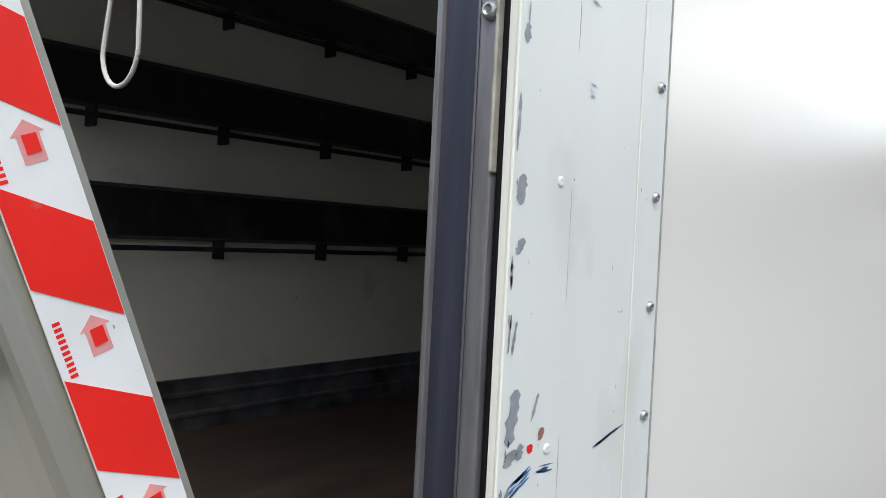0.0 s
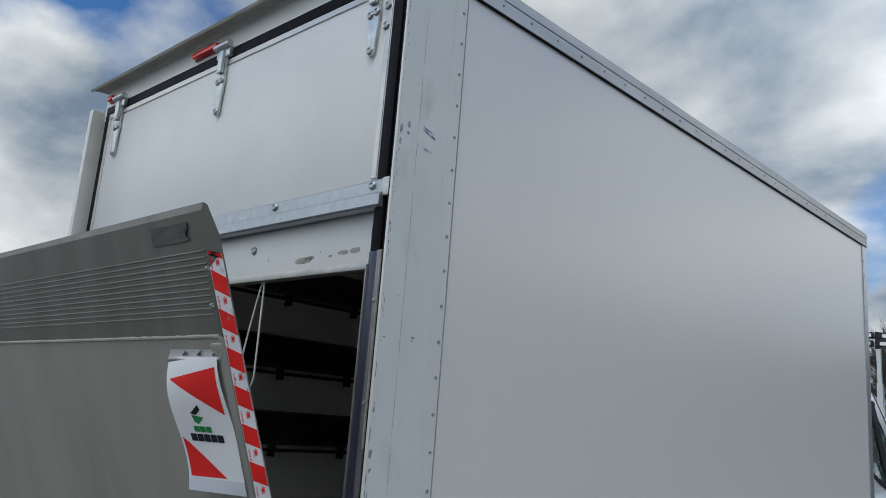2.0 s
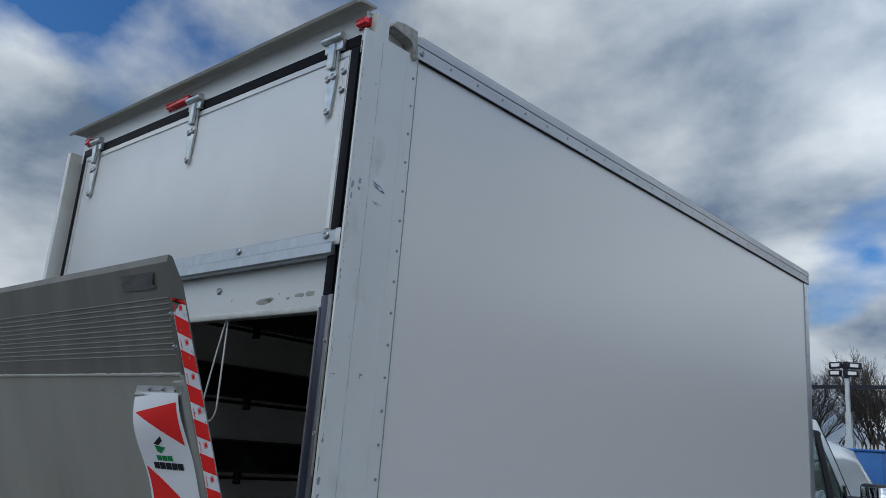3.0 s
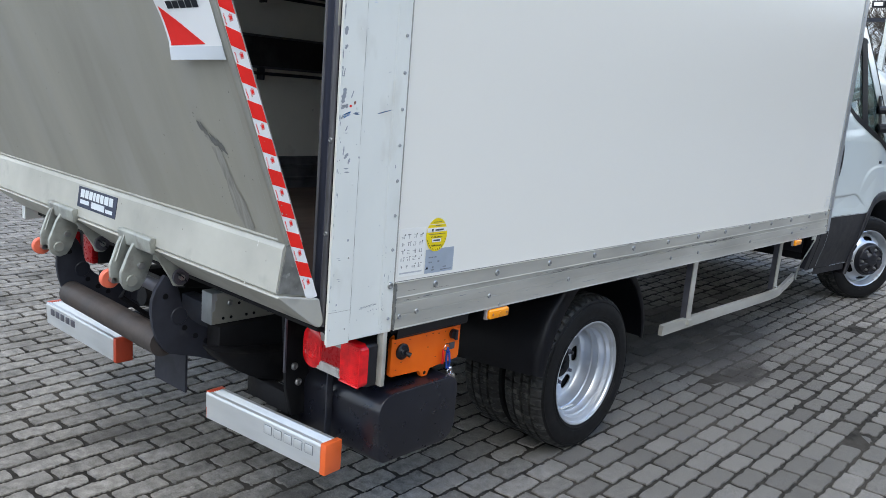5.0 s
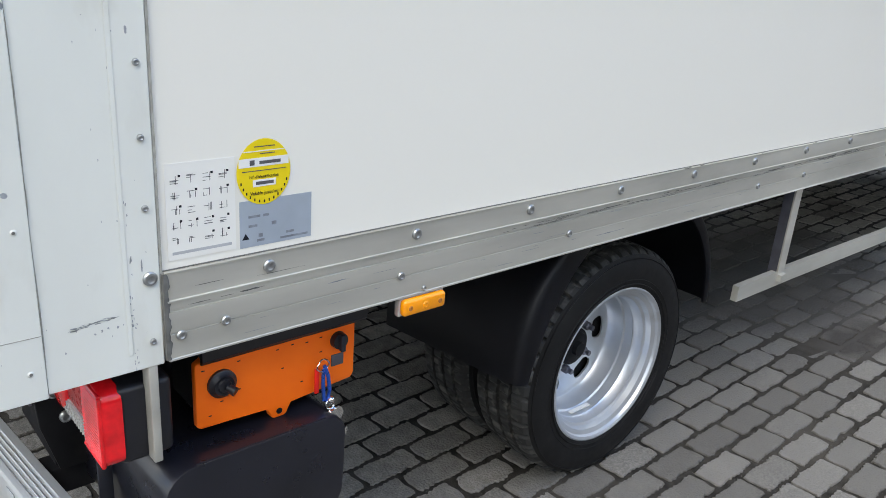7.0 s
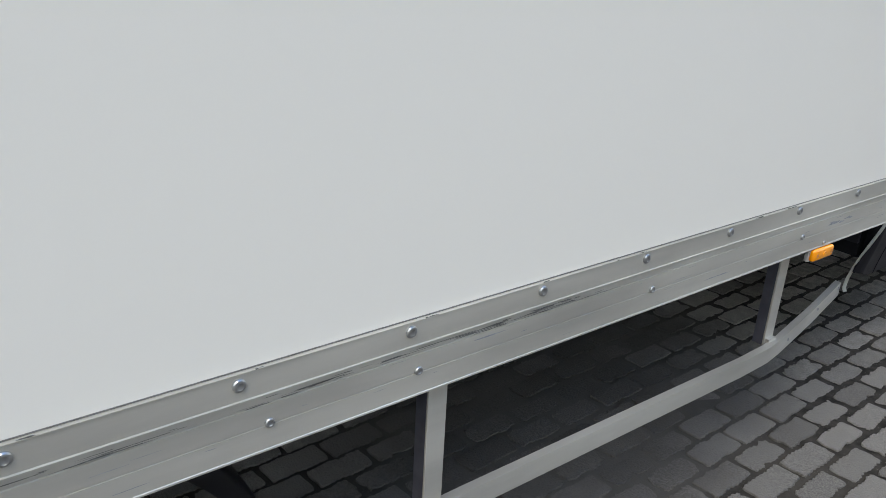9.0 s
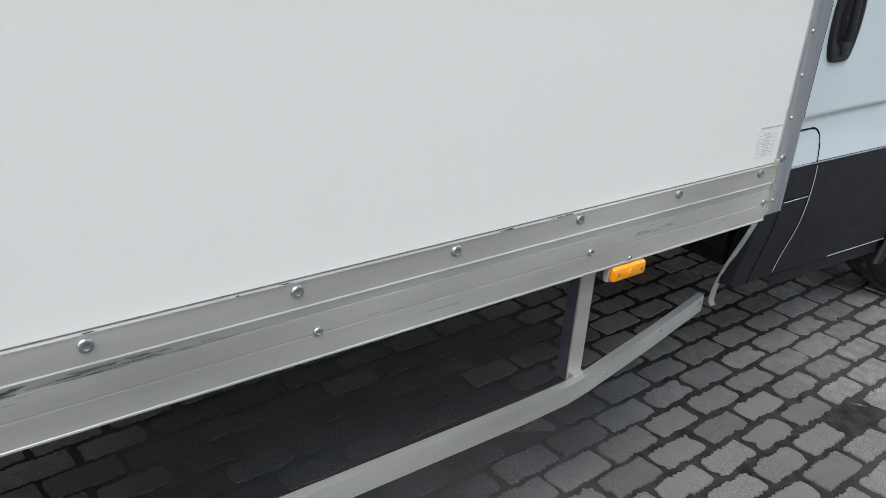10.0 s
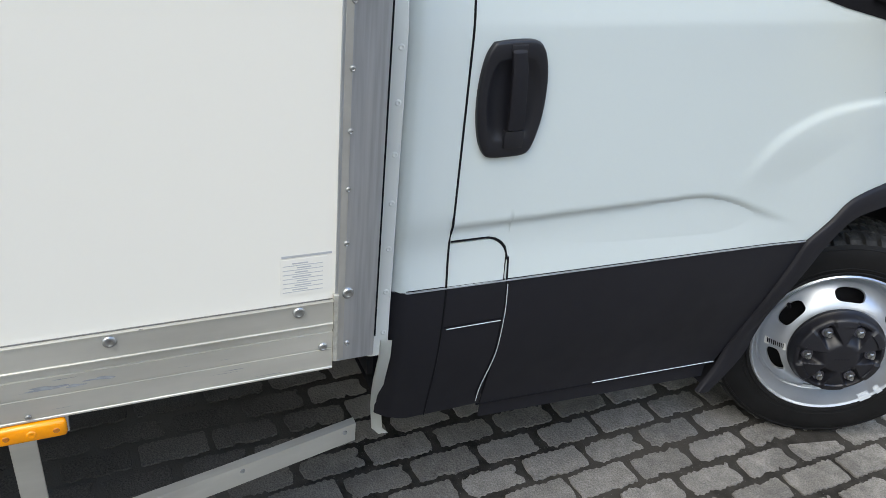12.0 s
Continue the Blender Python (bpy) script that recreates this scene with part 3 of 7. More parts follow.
tagged(part("paint_scuff", bm, SCUFF, post, "grey chips in the white paint"), kind="stuff")


def scrape(bm, y0, z0, y1, z1, w, strands):
    """A bundle of thin broken strokes."""
    for k in range(strands):
        a, b = sorted((rng.random(), rng.random()))
        if b - a < 0.2:
            a, b = max(0, a - 0.2), min(1, b + 0.2)
        off = w * (rng.random() - 0.5) * 2
        pa, pb = (y0 + (y1 - y0) * a, z0 + (z1 - z0) * a + off), (y0 + (y1 - y0) * b, z0 + (z1 - z0) * b + off)
        t = 0.0005 + 0.0009 * rng.random()
        bm.faces.new([bm.verts.new((over(p), p, q)) for p, q in ((pa[0], pa[1]), ((pa[0] + pb[0]) / 2, (pa[1] + pb[1]) / 2 - t), (pb[0], pb[1] - t * 0.3), (pb[0], pb[1] + t * 0.5), ((pa[0] + pb[0]) / 2, (pa[1] + pb[1]) / 2 + t))])


bm = bmesh.new()
scrape(bm, 0.135, 1.404, 0.190, 1.417, 0.0010, 7)
scrape(bm, 0.092, 2.507, 0.150, 2.487, 0.008, 12)
scrape(bm, 0.095, 2.447, 0.140, 2.438, 0.004, 5)
scrape(bm, 0.03, 1.404, 0.07, 1.402, 0.003, 6)
tagged(part("paint_rub", bm, SCUFF_BLUE, post, "dark blue scrape marks"), kind="stuff")
bm = bmesh.new()
scrape(bm, 0.010, 1.392, 0.040, 1.404, 0.0045, 16)
tagged(part("paint_rub", bm, RUB_BLUE, post, "bright blue paint rub"), kind="stuff")
bm = bmesh.new()
scrape(bm, 0.093, 1.765, 0.116, 1.761, 0.003, 4)
scrape(bm, 0.094, 1.699, 0.117, 1.695, 0.003, 4)
scrape(bm, 0.098, 1.690, 0.122, 1.690, 0.001, 2)
tagged(part("paint_rub", bm, VINYL_GREY, post, "faint blue-grey pen strokes"), kind="stuff")
bm = bmesh.new()
flake(bm, 0.037, 1.421, 0.0040, 0.0034, 0, 0.15)
tagged(part("paint_rub", bm, TAPE_RED, post, "small red paint spot"), kind="stuff")
bm = bmesh.new()
flake(bm, 0.051, 1.430, 0.0038, 0.0048, 0.001, 0.15)
tagged(part("paint_rub", bm, RUST_SPOT, post, "small brown rust spot"), kind="stuff")

# front corner post and top rail
fpost = part("front_corner_post", boxed(-0.03, 0.005, 4.082, 4.157, 0.784, 3.028, bevel=0.0012, seg=1), GALV_BRIGHT, truck, "galvanised grey front corner post")
part("fold_strip", boxed(0.0048, 0.0060, 4.0865, 4.0985, 0.79, 2.99, bevel=0.0004, seg=1), ALU_BRIGHT, fpost, "paler folded edge")
part("joint_sealant", boxed(0.001, 0.0105, 4.0785, 4.0865, 0.79, 0.93), SEALANT, fpost)
for k in range(21):
    if k:
        share(rivet, "rivet", at(0.0058, 4.0985, 0.93 + 0.0995 * k), fpost)
share(big_bolt, "bolt", at(0.005, 4.104, 0.93), fpost)
share(rivet, "rivet", at(0.005, 4.106, 0.822), fpost)
# black strip painted in for the shade between box and cab
part("cab_gap", boxed(-0.09, -0.03, 4.160, 4.173, 0.80, 3.0), SEAL, truck, "black strip for the shaded gap between box and cab")
part("side_panel_front", boxed(-WIDE + 0.03, -0.031, 4.12, LONG, 0.80, 3.0), GRP, truck, "white front wall of the box")

def risen(bm):
    """The roof edge rises slightly towards the cab."""
    for v in bm.verts:
        v.co.z += 0.0085 * v.co.y
    return bm


TOP = [(0.001, 2.993), (0.008, 2.993), (0.009, 3.038), (0.0045, 3.0385), (0.0045, 3.0420), (0.0095, 3.0425), (0.0105, 3.070), (0.003, 3.079), (-0.03, 3.085), (-0.06, 3.083), (-0.03, 3.06), (-0.03, 3.0), (0.001, 3.0)]
top_rail = part("top_rail", risen(prism(bmesh.new(), TOP, "y", 0.215, LONG + 0.002)), TOPRAIL, truck, "pale aluminium roof edge rail with dark joints", sharp=0.3)
part("shadow_joint", risen(prism(bmesh.new(), [(-0.001, 2.9875), (0.0088, 2.9875), (0.0088, 2.9928), (-0.001, 2.9928)], "y", 0.25, LONG)), SEAL, top_rail, "dark joint under the rail")
part("shadow_joint", risen(prism(bmesh.new(), [(0.003, 3.0387), (0.0052, 3.0387), (0.0052, 3.0418), (0.003, 3.0418)], "y", 0.25, LONG)), SEAL, top_rail, "dark joint along the rail")
part("rail_edge", risen(prism(bmesh.new(), [(0.0035, 3.0765), (0.0052, 3.0775), (0.0036, 3.0805), (0.001, 3.0800)], "y", 0.25, LONG)), RUBBED, top_rail, "dark upper edge")
part("top_rail", risen(prism(bmesh.new(), [(-WIDE - a, b) for a, b in TOP], "y", 0.215, LONG + 0.002)), TOPRAIL, truck, "pale aluminium roof edge rail", sharp=0.3)
tiny = part("rivet", dome(bmesh.new(), 0.0055, 0.004, 10), BOLT, top_rail)
tiny.matrix_basis = at(0.0085, 0.404, 3.0245)
for k in range(1, 26):
    share(tiny, "rivet", at(0.0085, 0.404 + 0.1493 * k, 3.0245 + 0.00127 * k), top_rail)
share(big_bolt, "bolt", at(0.0085, 0.253, 3.020), top_rail)
bm = bmesh.new()
prism(bm, [(0.10, 3.05), (0.12, 3.078), (0.16, 3.088), (0.222, 3.088), (0.222, 3.03), (0.232, 2.985), (0.215, 2.975), (0.203, 2.99), (0.206, 3.03), (0.19, 3.045)], "x", -0.03, 0.014, bevel=0.004)
part("rail_end_cap", bm, SEALANT, top_rail, "grey-brown cast end cap")
roof = part("box_roof", boxed(-WIDE + 0.03, -0.03, 0.04, 4.12, 3.078, 3.084), ROOF, truck, "thin grey sheet box roof letting little light through")

# inside of the box
load_floor = part("load_floor", boxed(-WIDE + 0.04, -0.04, 0.03, 4.12, 0.835, 0.868), FLOOR_PLY, truck, "dark brown phenolic plywood floor")
part("sill_plate", boxed(-WIDE + 0.06, -0.06, 0.0, 0.10, 0.845, 0.872, bevel=0.002), GALV, load_floor, "worn steel sill plate")
lining = part("wall_lining", boxed(-WIDE + 0.03, -WIDE + 0.042, 0.10, 4.12, 0.87, 3.06), WALL_IN, truck, "marked cream inner wall lining")
part("wall_lining", boxed(-0.042, -0.0305, 0.10, 4.12, 0.87, 3.06), WALL_IN, truck, "marked cream inner wall lining")
part("front_lining", boxed(-WIDE + 0.042, -0.042, 4.10, 4.12, 0.87, 3.06), WALL_IN, truck, "marked cream inner wall lining")
for k in range(9):
    part("roof_bow", boxed(-WIDE + 0.042, -0.042, 0.30 + 0.45 * k, 0.34 + 0.45 * k, 3.05, 3.077), ALU, truck, "aluminium roof bow")
for sgn, x in ((1, -WIDE + 0.042), (-1, -0.042)):
    bm = bmesh.new()
    z0 = 0.868
    prof = [(0, z0), (0.012, z0), (0.012, z0 + 0.045), (0.020, z0 + 0.05), (0.020, z0 + 0.06), (0.010, z0 + 0.066), (0.010, z0 + 0.115), (0.019, z0 + 0.12), (0.019, z0 + 0.13), (0.010, z0 + 0.136),
            (0.010, z0 + 0.172), (0.014, z0 + 0.174), (0.014, z0 + 0.18), (0, z0 + 0.18)]
    prism(bm, [(x + sgn * a, b) for a, b in prof], "y", 0.12, 4.10)
    part("kick_plate", bm, KICK, truck, "ribbed galvanised kick plate", sharp=0.3)
    for z in (1.52, 1.915, 2.312):
        board = part("rub_board", boxed(min(x, x + sgn * 0.018), max(x, x + sgn * 0.018), 0.12, 4.10, z, z + 0.165, bevel=0.002, seg=1), BOARD, truck, "black rub board on the inner wall")
        for e in (z - 0.004, z + 0.157):
            part("edge_trim", boxed(min(x, x + sgn * 0.021), max(x, x + sgn * 0.021), 0.12, 4.10, e, e + 0.012, bevel=0.001, seg=1), STEEL_WORN, board)
        lash = part("lashing_rail", tube(bmesh.new(), [(x + sgn * 0.05, 0.14, z - 0.030), (x + sgn * 0.05, 4.09, z - 0.030)], 0.009, 8), STEEL_DARK, truck, "black steel lashing rail")
        for k in range(9):
            y = 0.215 + 0.4645 * k
            bm = bmesh.new()
            box(bm, min(x, x + sgn * 0.055), max(x, x + sgn * 0.055), y - 0.007, y + 0.007, z - 0.064, z + 0.002, bevel=0.002, seg=1)
            part("bracket", bm, STEEL_DARK, lash)

# rear frame, top flap and header
header = part("rear_header", boxed(-WIDE + 0.03, -0.032, 0.028, 0.09, 2.94, 3.085), FLAP, truck, "white rear header beam")
bm = bmesh.new()
prism(bm, [(-0.035, 3.077), (-0.04, 3.086), (-0.02, 3.10), (0.05, 3.104), (0.05, 3.096), (-0.015, 3.09)], "x", -WIDE - 0.015, -0.012)
part("roof_lip", bm, PLATE, header, "dark-edged rain lip")
bm = bmesh.new()
for x0, x1, z0, z1 in ((-2.05, -0.045, 2.962, 3.002), (-2.05, -2.01, 2.35, 2.962), (-0.085, -0.045, 2.14, 2.962)):
    box(bm, x0, x1, 0.022, 0.05, z0, z1, bevel=0.004)
part("door_seal", bm, SEAL, header, "black rubber door seal")
flap = part("top_flap_door", boxed(-2.008, -0.087, 0.024, 0.06, 2.335, 2.96, bevel=0.002), FLAP, truck, "white hinged upper rear flap")
bm = bmesh.new()
for x0, x1, z0, z1 in ((-2.006, -0.089, 2.935, 2.958), (-2.006, -1.985, 2.35, 2.935), (-0.11, -0.089, 2.35, 2.935)):
    box(bm, x0, x1, 0.020, 0.0245, z0, z1, bevel=0.0015, seg=1)
part("flap_trim", bm, ALU_BRIGHT, flap, "thin aluminium edge trim")
bar_prof = [(0.04, 2.345), (0.022, 2.345), (0.016, 2.338), (0.016, 2.306), (0.006, 2.298), (0.006, 2.268), (0.012, 2.262), (0.04, 2.262)]
bm = bmesh.new()
prism(bm, bar_prof, "x", -2.06, -0.05)
bar = part("flap_bar", bm, GALV, flap, "stepped bare aluminium bar", sharp=0.3)
part("bar_tongue", boxed(-0.05, -0.022, 0.014, 0.028, 2.292, 2.345, bevel=0.002), ALU_BRIGHT, bar)
cross_bolt = part("bolt", dome(bmesh.new(), 0.013, 0.008, 12), BOLT, flap)
cross_bolt.matrix_basis = Matrix.Translation((-0.092, 0.016, 2.327)) @ pose(0, 0, 0, 0, 0, -90)
for x, z, y in ((-0.558, 2.325, 0.016), (-1.035, 2.325, 0.016), (-1.525, 2.325, 0.016), (-0.707, 2.205, 0.056), (-0.106, 2.885, 0.02), (-0.106, 2.82, 0.02)):
    share(cross_bolt, "bolt", Matrix.Translation((x, y, z)) @ pose(0, 0, 0, 0, 0, -90), flap)
part("lower_flap_board", boxed(-2.02, -0.092, 0.056, 0.075, 2.118, 2.30, bevel=0.002), FLAP, flap, "white board with bare scuffed patches")
lip = part("bottom_lip", boxed(-2.02, -0.094, 0.046, 0.085, 2.098, 2.119, bevel=0.002), ALU, flap)
bm = bmesh.new()
for x, z, w, h in ((-0.43, 2.150, 0.055, 0.012), (-0.40, 2.153, 0.03, 0.009), (-0.24, 2.158, 0.028, 0.010), (-0.19, 2.160, 0.03, 0.012), (-0.30, 2.152, 0.012, 0.006), (-0.62, 2.165, 0.004, 0.006), (-0.35, 2.17, 0.004, 0.005), (-0.12, 2.20, 0.006, 0.03), (-0.11, 2.16, 0.008, 0.012)):
    vs = []
    for k in range(9):
        a = 2 * math.pi * k / 9
        r = 0.55 + 0.45 * rng.random()
        vs.append(bm.verts.new((x + w * r * math.cos(a), 0.0556, z + h * r * math.sin(a))))
    bm.faces.new(vs)
tagged(part("bare_patch", bm, SEALANT, flap, "peeled brown-grey patches"), kind="stuff")


def strap_hinge(x):
    h = part("flap_hinge", boxed(x - 0.045, x + 0.045, 0.006, 0.024, 2.965, 3.005, bevel=0.003), ZINC, truck, "zinc-plated strap hinge")
    bm = bmesh.new()
    out = [(-0.03, 2.99), (0.03, 2.99), (0.022, 2.93), (0.018, 2.90), (0.026, 2.88), (0.024, 2.86), (0.014, 2.745), (0.008, 2.735), (-0.008, 2.735), (-0.014, 2.745), (-0.024, 2.86), (-0.026, 2.88), (-0.018, 2.90), (-0.022, 2.93)]
    prism(bm, [(x + a, b) for a, b in out], "y", 0.010, 0.019, bevel=0.002)
    part("strap_leaf", bm, ZINC, h)
    bm = bmesh.new()
    tube(bm, [(x - 0.05, 0.002, 3.01), (x + 0.05, 0.002, 3.01)], 0.013, 12)
    part("knuckle", bm, ZINC, h)
    bm = bmesh.new()
    box(bm, x - 0.016, x + 0.016, -0.004, 0.010, 2.90, 2.99, bevel=0.004)
    part("rib", bm, ZINC, h)
    for dx, z in ((-0.014, 2.868), (0.014, 2.872), (0, 2.75)):
        share(cross_bolt, "bolt", Matrix.Translation((x + dx, 0.011, z)) @ pose(0, 0, 0, 0, 0, -90), h)


for x in (-0.158, -1.016, -1.882):
    strap_hinge(x)
for x, w in ((-0.030, 0.024), (-1.165, 0.09), (-2.0, 0.025)):
    lamp = part("marker_lamp", boxed(x - w, x + w, 0.002, 0.028, 3.022, 3.046, bevel=0.006, seg=3), REDLENS, truck, "small red rear marker lamp")
    part("lamp_base", boxed(x - w - 0.004, x + w + 0.004, 0.020, 0.0285, 3.018, 3.05, bevel=0.002), REDLENS_DARK, lamp)

# right-hand door channel
channel = part("door_channel", boxed(-0.066, -0.030, 0.004, 0.095, 0.82, 2.135, bevel=0.002), CHANNEL, truck, "blue-black steel door channel with worn edges")
part("worn_strip", boxed(-0.0295, -0.012, -0.001, 0.02, 0.82, 2.135, bevel=0.003), CHANNEL_WORN, channel, "worn grey steel strip with rust spots")
part("bright_ridge", boxed(-0.0315, -0.0290, -0.0015, 0.006, 0.82, 2.135, bevel=0.001, seg=1), STEEL_WORN, channel)
part("pale_edge", boxed(-0.0135, -0.0105, -0.0035, 0.006, 1.62, 2.135, bevel=0.001, seg=1), SEALANT, channel)
part("edge_bead", boxed(-0.0705, -0.0650, -0.001, 0.03, 0.82, 2.10, bevel=0.0015), CHANNEL_WORN, channel)
part("rubber_strip", boxed(-0.0105, -0.0048, 0.002, 0.06, 0.80, 2.96, bevel=0.002), SEAL, channel)
for z in (1.08, 1.33, 1.735, 2.0):
    share(tiny, "bolt", Matrix.Translation((-0.0185, -0.001, z)) @ pose(0, 0, 0, 0, 0, -90) @ Matrix.Scale(1.3, 4), channel)
part("door_channel", boxed(-WIDE + 0.06, -WIDE + 0.112, 0.004, 0.095, 0.82, 2.135, bevel=0.004), STEEL_DARK, truck, "blackened steel door channel with worn edges")

# ---- tail lift ----
P_IN = ((-0.474, 2.062), (-0.018, 0.905))     # inner face, (y, z) from tip to foot
PX0, PX1 = -2.09, -0.014


def lean(z):
    """y of the platform's outer face."""
    if z > 1.845:
        return -0.440 - (z - 1.845) * 0.33
    return -0.440 + (1.845 - z) * 0.3979


bm = bmesh.new()
prism(bm, [(-0.130, 1.066), (-0.440, 1.845), (-0.392, 1.855), (-0.081, 1.066)], "x", PX0, PX1)
platform = part("lift_platform", bm, PLATE, truck, "dull grey aluminium tail lift platform, folded upright", sharp=0.3)
bm = bmesh.new()
prism(bm, [(-0.440, 1.847), (-0.502, 2.040), (-0.527, 2.112), (-0.526, 2.130), (-0.515, 2.128), (-0.474, 2.066), (-0.392, 1.857)], "x", PX0, PX1)
tip = part("platform_tip", bm, TIP, platform, "ribbed tapered platform tip", sharp=0.3)
for k in range(11):
    z = 1.892 + 0.0135 * k
    bm = bmesh.new()
    box(bm, PX0, PX1 - 0.012, lean(z) - 0.0009, lean(z) + 0.004, z, z + 0.0030)
    part("rib", bm, TIP, tip)
bm = bmesh.new()
pts, rad = [], []
for k in range(160):
    pts.append((PX0 + (PX1 - PX0) * k / 159, -0.441 - 0.001 * rng.random(), 1.846 + 0.0012 * rng.random()))
    rad.append(0.0036 + 0.0022 * rng.random())
tube(bm, pts, rad, 7)
part("weld_bead", bm, PLATE, platform, "lumpy weld seam")
bm = bmesh.new()
pts, rad = [], []
for k in range(160):
    pts.append((PX0 + (PX1 - PX0) * k / 159, -0.131 - 0.001 * rng.random(), 1.067 + 0.001 * rng.random()))
    rad.append(0.004 + 0.002 * rng.random())
tube(bm, pts, rad, 7)
part("weld_bead", bm, PLATE, platform, "lumpy weld seam")
bm = bmesh.new()
prism(bm, [(-0.130, 1.065), (-0.140, 1.05), (-0.156, 0.937), (-0.150, 0.930), (-0.022, 0.908), (-0.081, 1.065)], "x", PX0, PX1 - 0.004)
beam = part("platform_beam", bm, BEAM, platform, "pale grey aluminium hinge beam", sharp=0.3)
part("end_plate", prism(bmesh.new(), [(-0.128, 1.060), (-0.152, 0.936), (-0.03, 0.912), (-0.083, 1.060)], "x", PX1 - 0.004, PX1 + 0.0003), END_METAL, beam, "scraped bare end plate")
bm = bmesh.new()
prism(bm, [(-0.150, 0.930), (-0.158, 0.924), (-0.034, 0.8325), (-0.022, 0.8245), (-0.013, 0.8235), (-0.006, 0.828), (-0.003, 0.836), (-0.003, 0.846), (-0.020, 0.905)], "x", PX0, PX1 + 0.006, bevel=0.004)
part("hinge_lip", bm, BEAM, platform, "grey hinge lip under the beam", sharp=0.3)
bm = bmesh.new()
prism(bm, [(-0.447, 1.83), (-0.138, 1.066), (-0.126, 1.066), (-0.430, 1.835)], "x", PX1 - 0.03, PX1 + 0.001, bevel=0.004)
part("side_rim", bm, PLATE, platform, "dull brown-grey rolled side rim", sharp=0.3)
for y, z in ((-0.494, 1.988), (-0.47, 1.911)):
    share(tiny, "bolt", at(PX1, y, z), tip)

# warning tape along the platform's edge: white strip, slanted red blocks, faded marks
ux, uz = P_IN[1][0] - P_IN[0][0], P_IN[1][1] - P_IN[0][1]
ulen = math.hypot(ux, uz)
ux, uz = ux / ulen, uz / ulen


def on_tape(s, w, h):
    """s along the strip from its top, w outwards across it."""
    return (PX1 + 0.0012 + h, P_IN[0][0] + ux * s + uz * w, P_IN[0][1] + uz * s - ux * w)


tape = part("warning_tape", plate_on(bmesh.new(), [(0.035, 0.004), (1.232, 0.004), (1.232, 0.039), (0.06, 0.039)], on_tape, 0.0008), TAPE_WHITE, platform, "red and white striped warning tape, scratched")
for k in range(14):
    s0 = -0.018 + 0.0868 * k
    bm = bmesh.new()
    a, b = s0, s0 + 0.0445
    plate_on(bm, [(max(a + 0.022, 0.036), 0.0045), (b + 0.022, 0.0045), (b - 0.004, 0.0385), (max(a - 0.004, 0.030), 0.0385)], lambda u, v, h: on_tape(u, v, h + 0.0007), 0.0006)
    part("red_block", bm, TAPE_RED, tape)
    c = b + 0.026
    for du, v0, v1, m, up in ((0.0, 0.0140, 0.0235, TAPE_PINK, 0.0), (0.0, 0.0155, 0.0215, TAPE_RED, 0.0005)):
        bm = bmesh.new()
        mid, half = (v0 + v1) / 2, (v1 - v0) / 2
        plate_on(bm, [(c - 0.010, mid), (c - 0.004, mid - half * 1.5), (c - 0.004, mid - half), (c + 0.008, mid - half), (c + 0.008, mid + half), (c - 0.004, mid + half), (c - 0.004, mid + half * 1.5)] if m is TAPE_PINK else
                 [(c - 0.004, v0), (c + 0.004, v0), (c + 0.004, v1), (c - 0.004, v1)], lambda u, v, h: on_tape(u, v, h + 0.0007 + up), 0.0004)
        part("faded_mark", bm, m, tape)
    bm = bmesh.new()
    for q in range(10):
        u = c - 0.013 + 0.0027 * q
        plate_on(bm, [(u, 0.0322), (u + 0.0016, 0.0322), (u + 0.0016, 0.0355), (u, 0.0355)], lambda u, v, h: on_tape(u, v, h + 0.0007), 0.0003)
    part("print_bar", bm, TAPE_RED, tape)

bm = bmesh.new()
for k in range(26):
    u, v, w = 0.05 + 1.16 * rng.random(), 0.006 + 0.031 * rng.random(), 0.0006 + 0.0022 * rng.random() ** 2
    bm.faces.new([bm.verts.new(on_tape(u + 2.4 * w * (0.4 + 0.6 * rng.random()) * math.cos(a), v + w * (0.4 + 0.6 * rng.random()) * math.sin(a), 0.0022)) for a in span(0, 2 * math.pi, 8)[:-1]])
tagged(part("tape_scratch", bm, SEALANT, tape, "scratched bare spots"), kind="stuff")

# smears and rubbed places on the platform
bm = bmesh.new()


def smear(x, z, w, h, slant=0.0, points=12):
    vs = []
    up = 0.0007 * rng.random()
    for k in range(points):
        a = 2 * math.pi * k / points
        r = 0.75 + 0.3 * rng.random()
        zz = z + h * r * math.sin(a)
        vs.append(bm.verts.new((x + w * r * math.cos(a) + slant * math.sin(a), lean(zz) - 0.0012 - up, zz)))
    bm.faces.new(vs)


for k in range(26):
    f = rng.random()
    x0, z0 = -0.262 + 0.085 * f + 0.008 * rng.random(), 1.330 - 0.055 * f + 0.016 * rng.random()
    smear(x0, z0, 0.003 + 0.010 * rng.random() ** 2, 0.004 + 0.012 * rng.random(), -0.006, 8)
for k in range(24):
    smear(-0.32 + 0.26 * rng.random(), 1.12 + 0.28 * rng.random(), 0.0010 + 0.0014 * rng.random(), 0.0010 + 0.0016 * rng.random(), points=6)
tagged(part("rub_mark", bm, RUBBED, platform, "dark rubbed patches and specks"), kind="stuff")

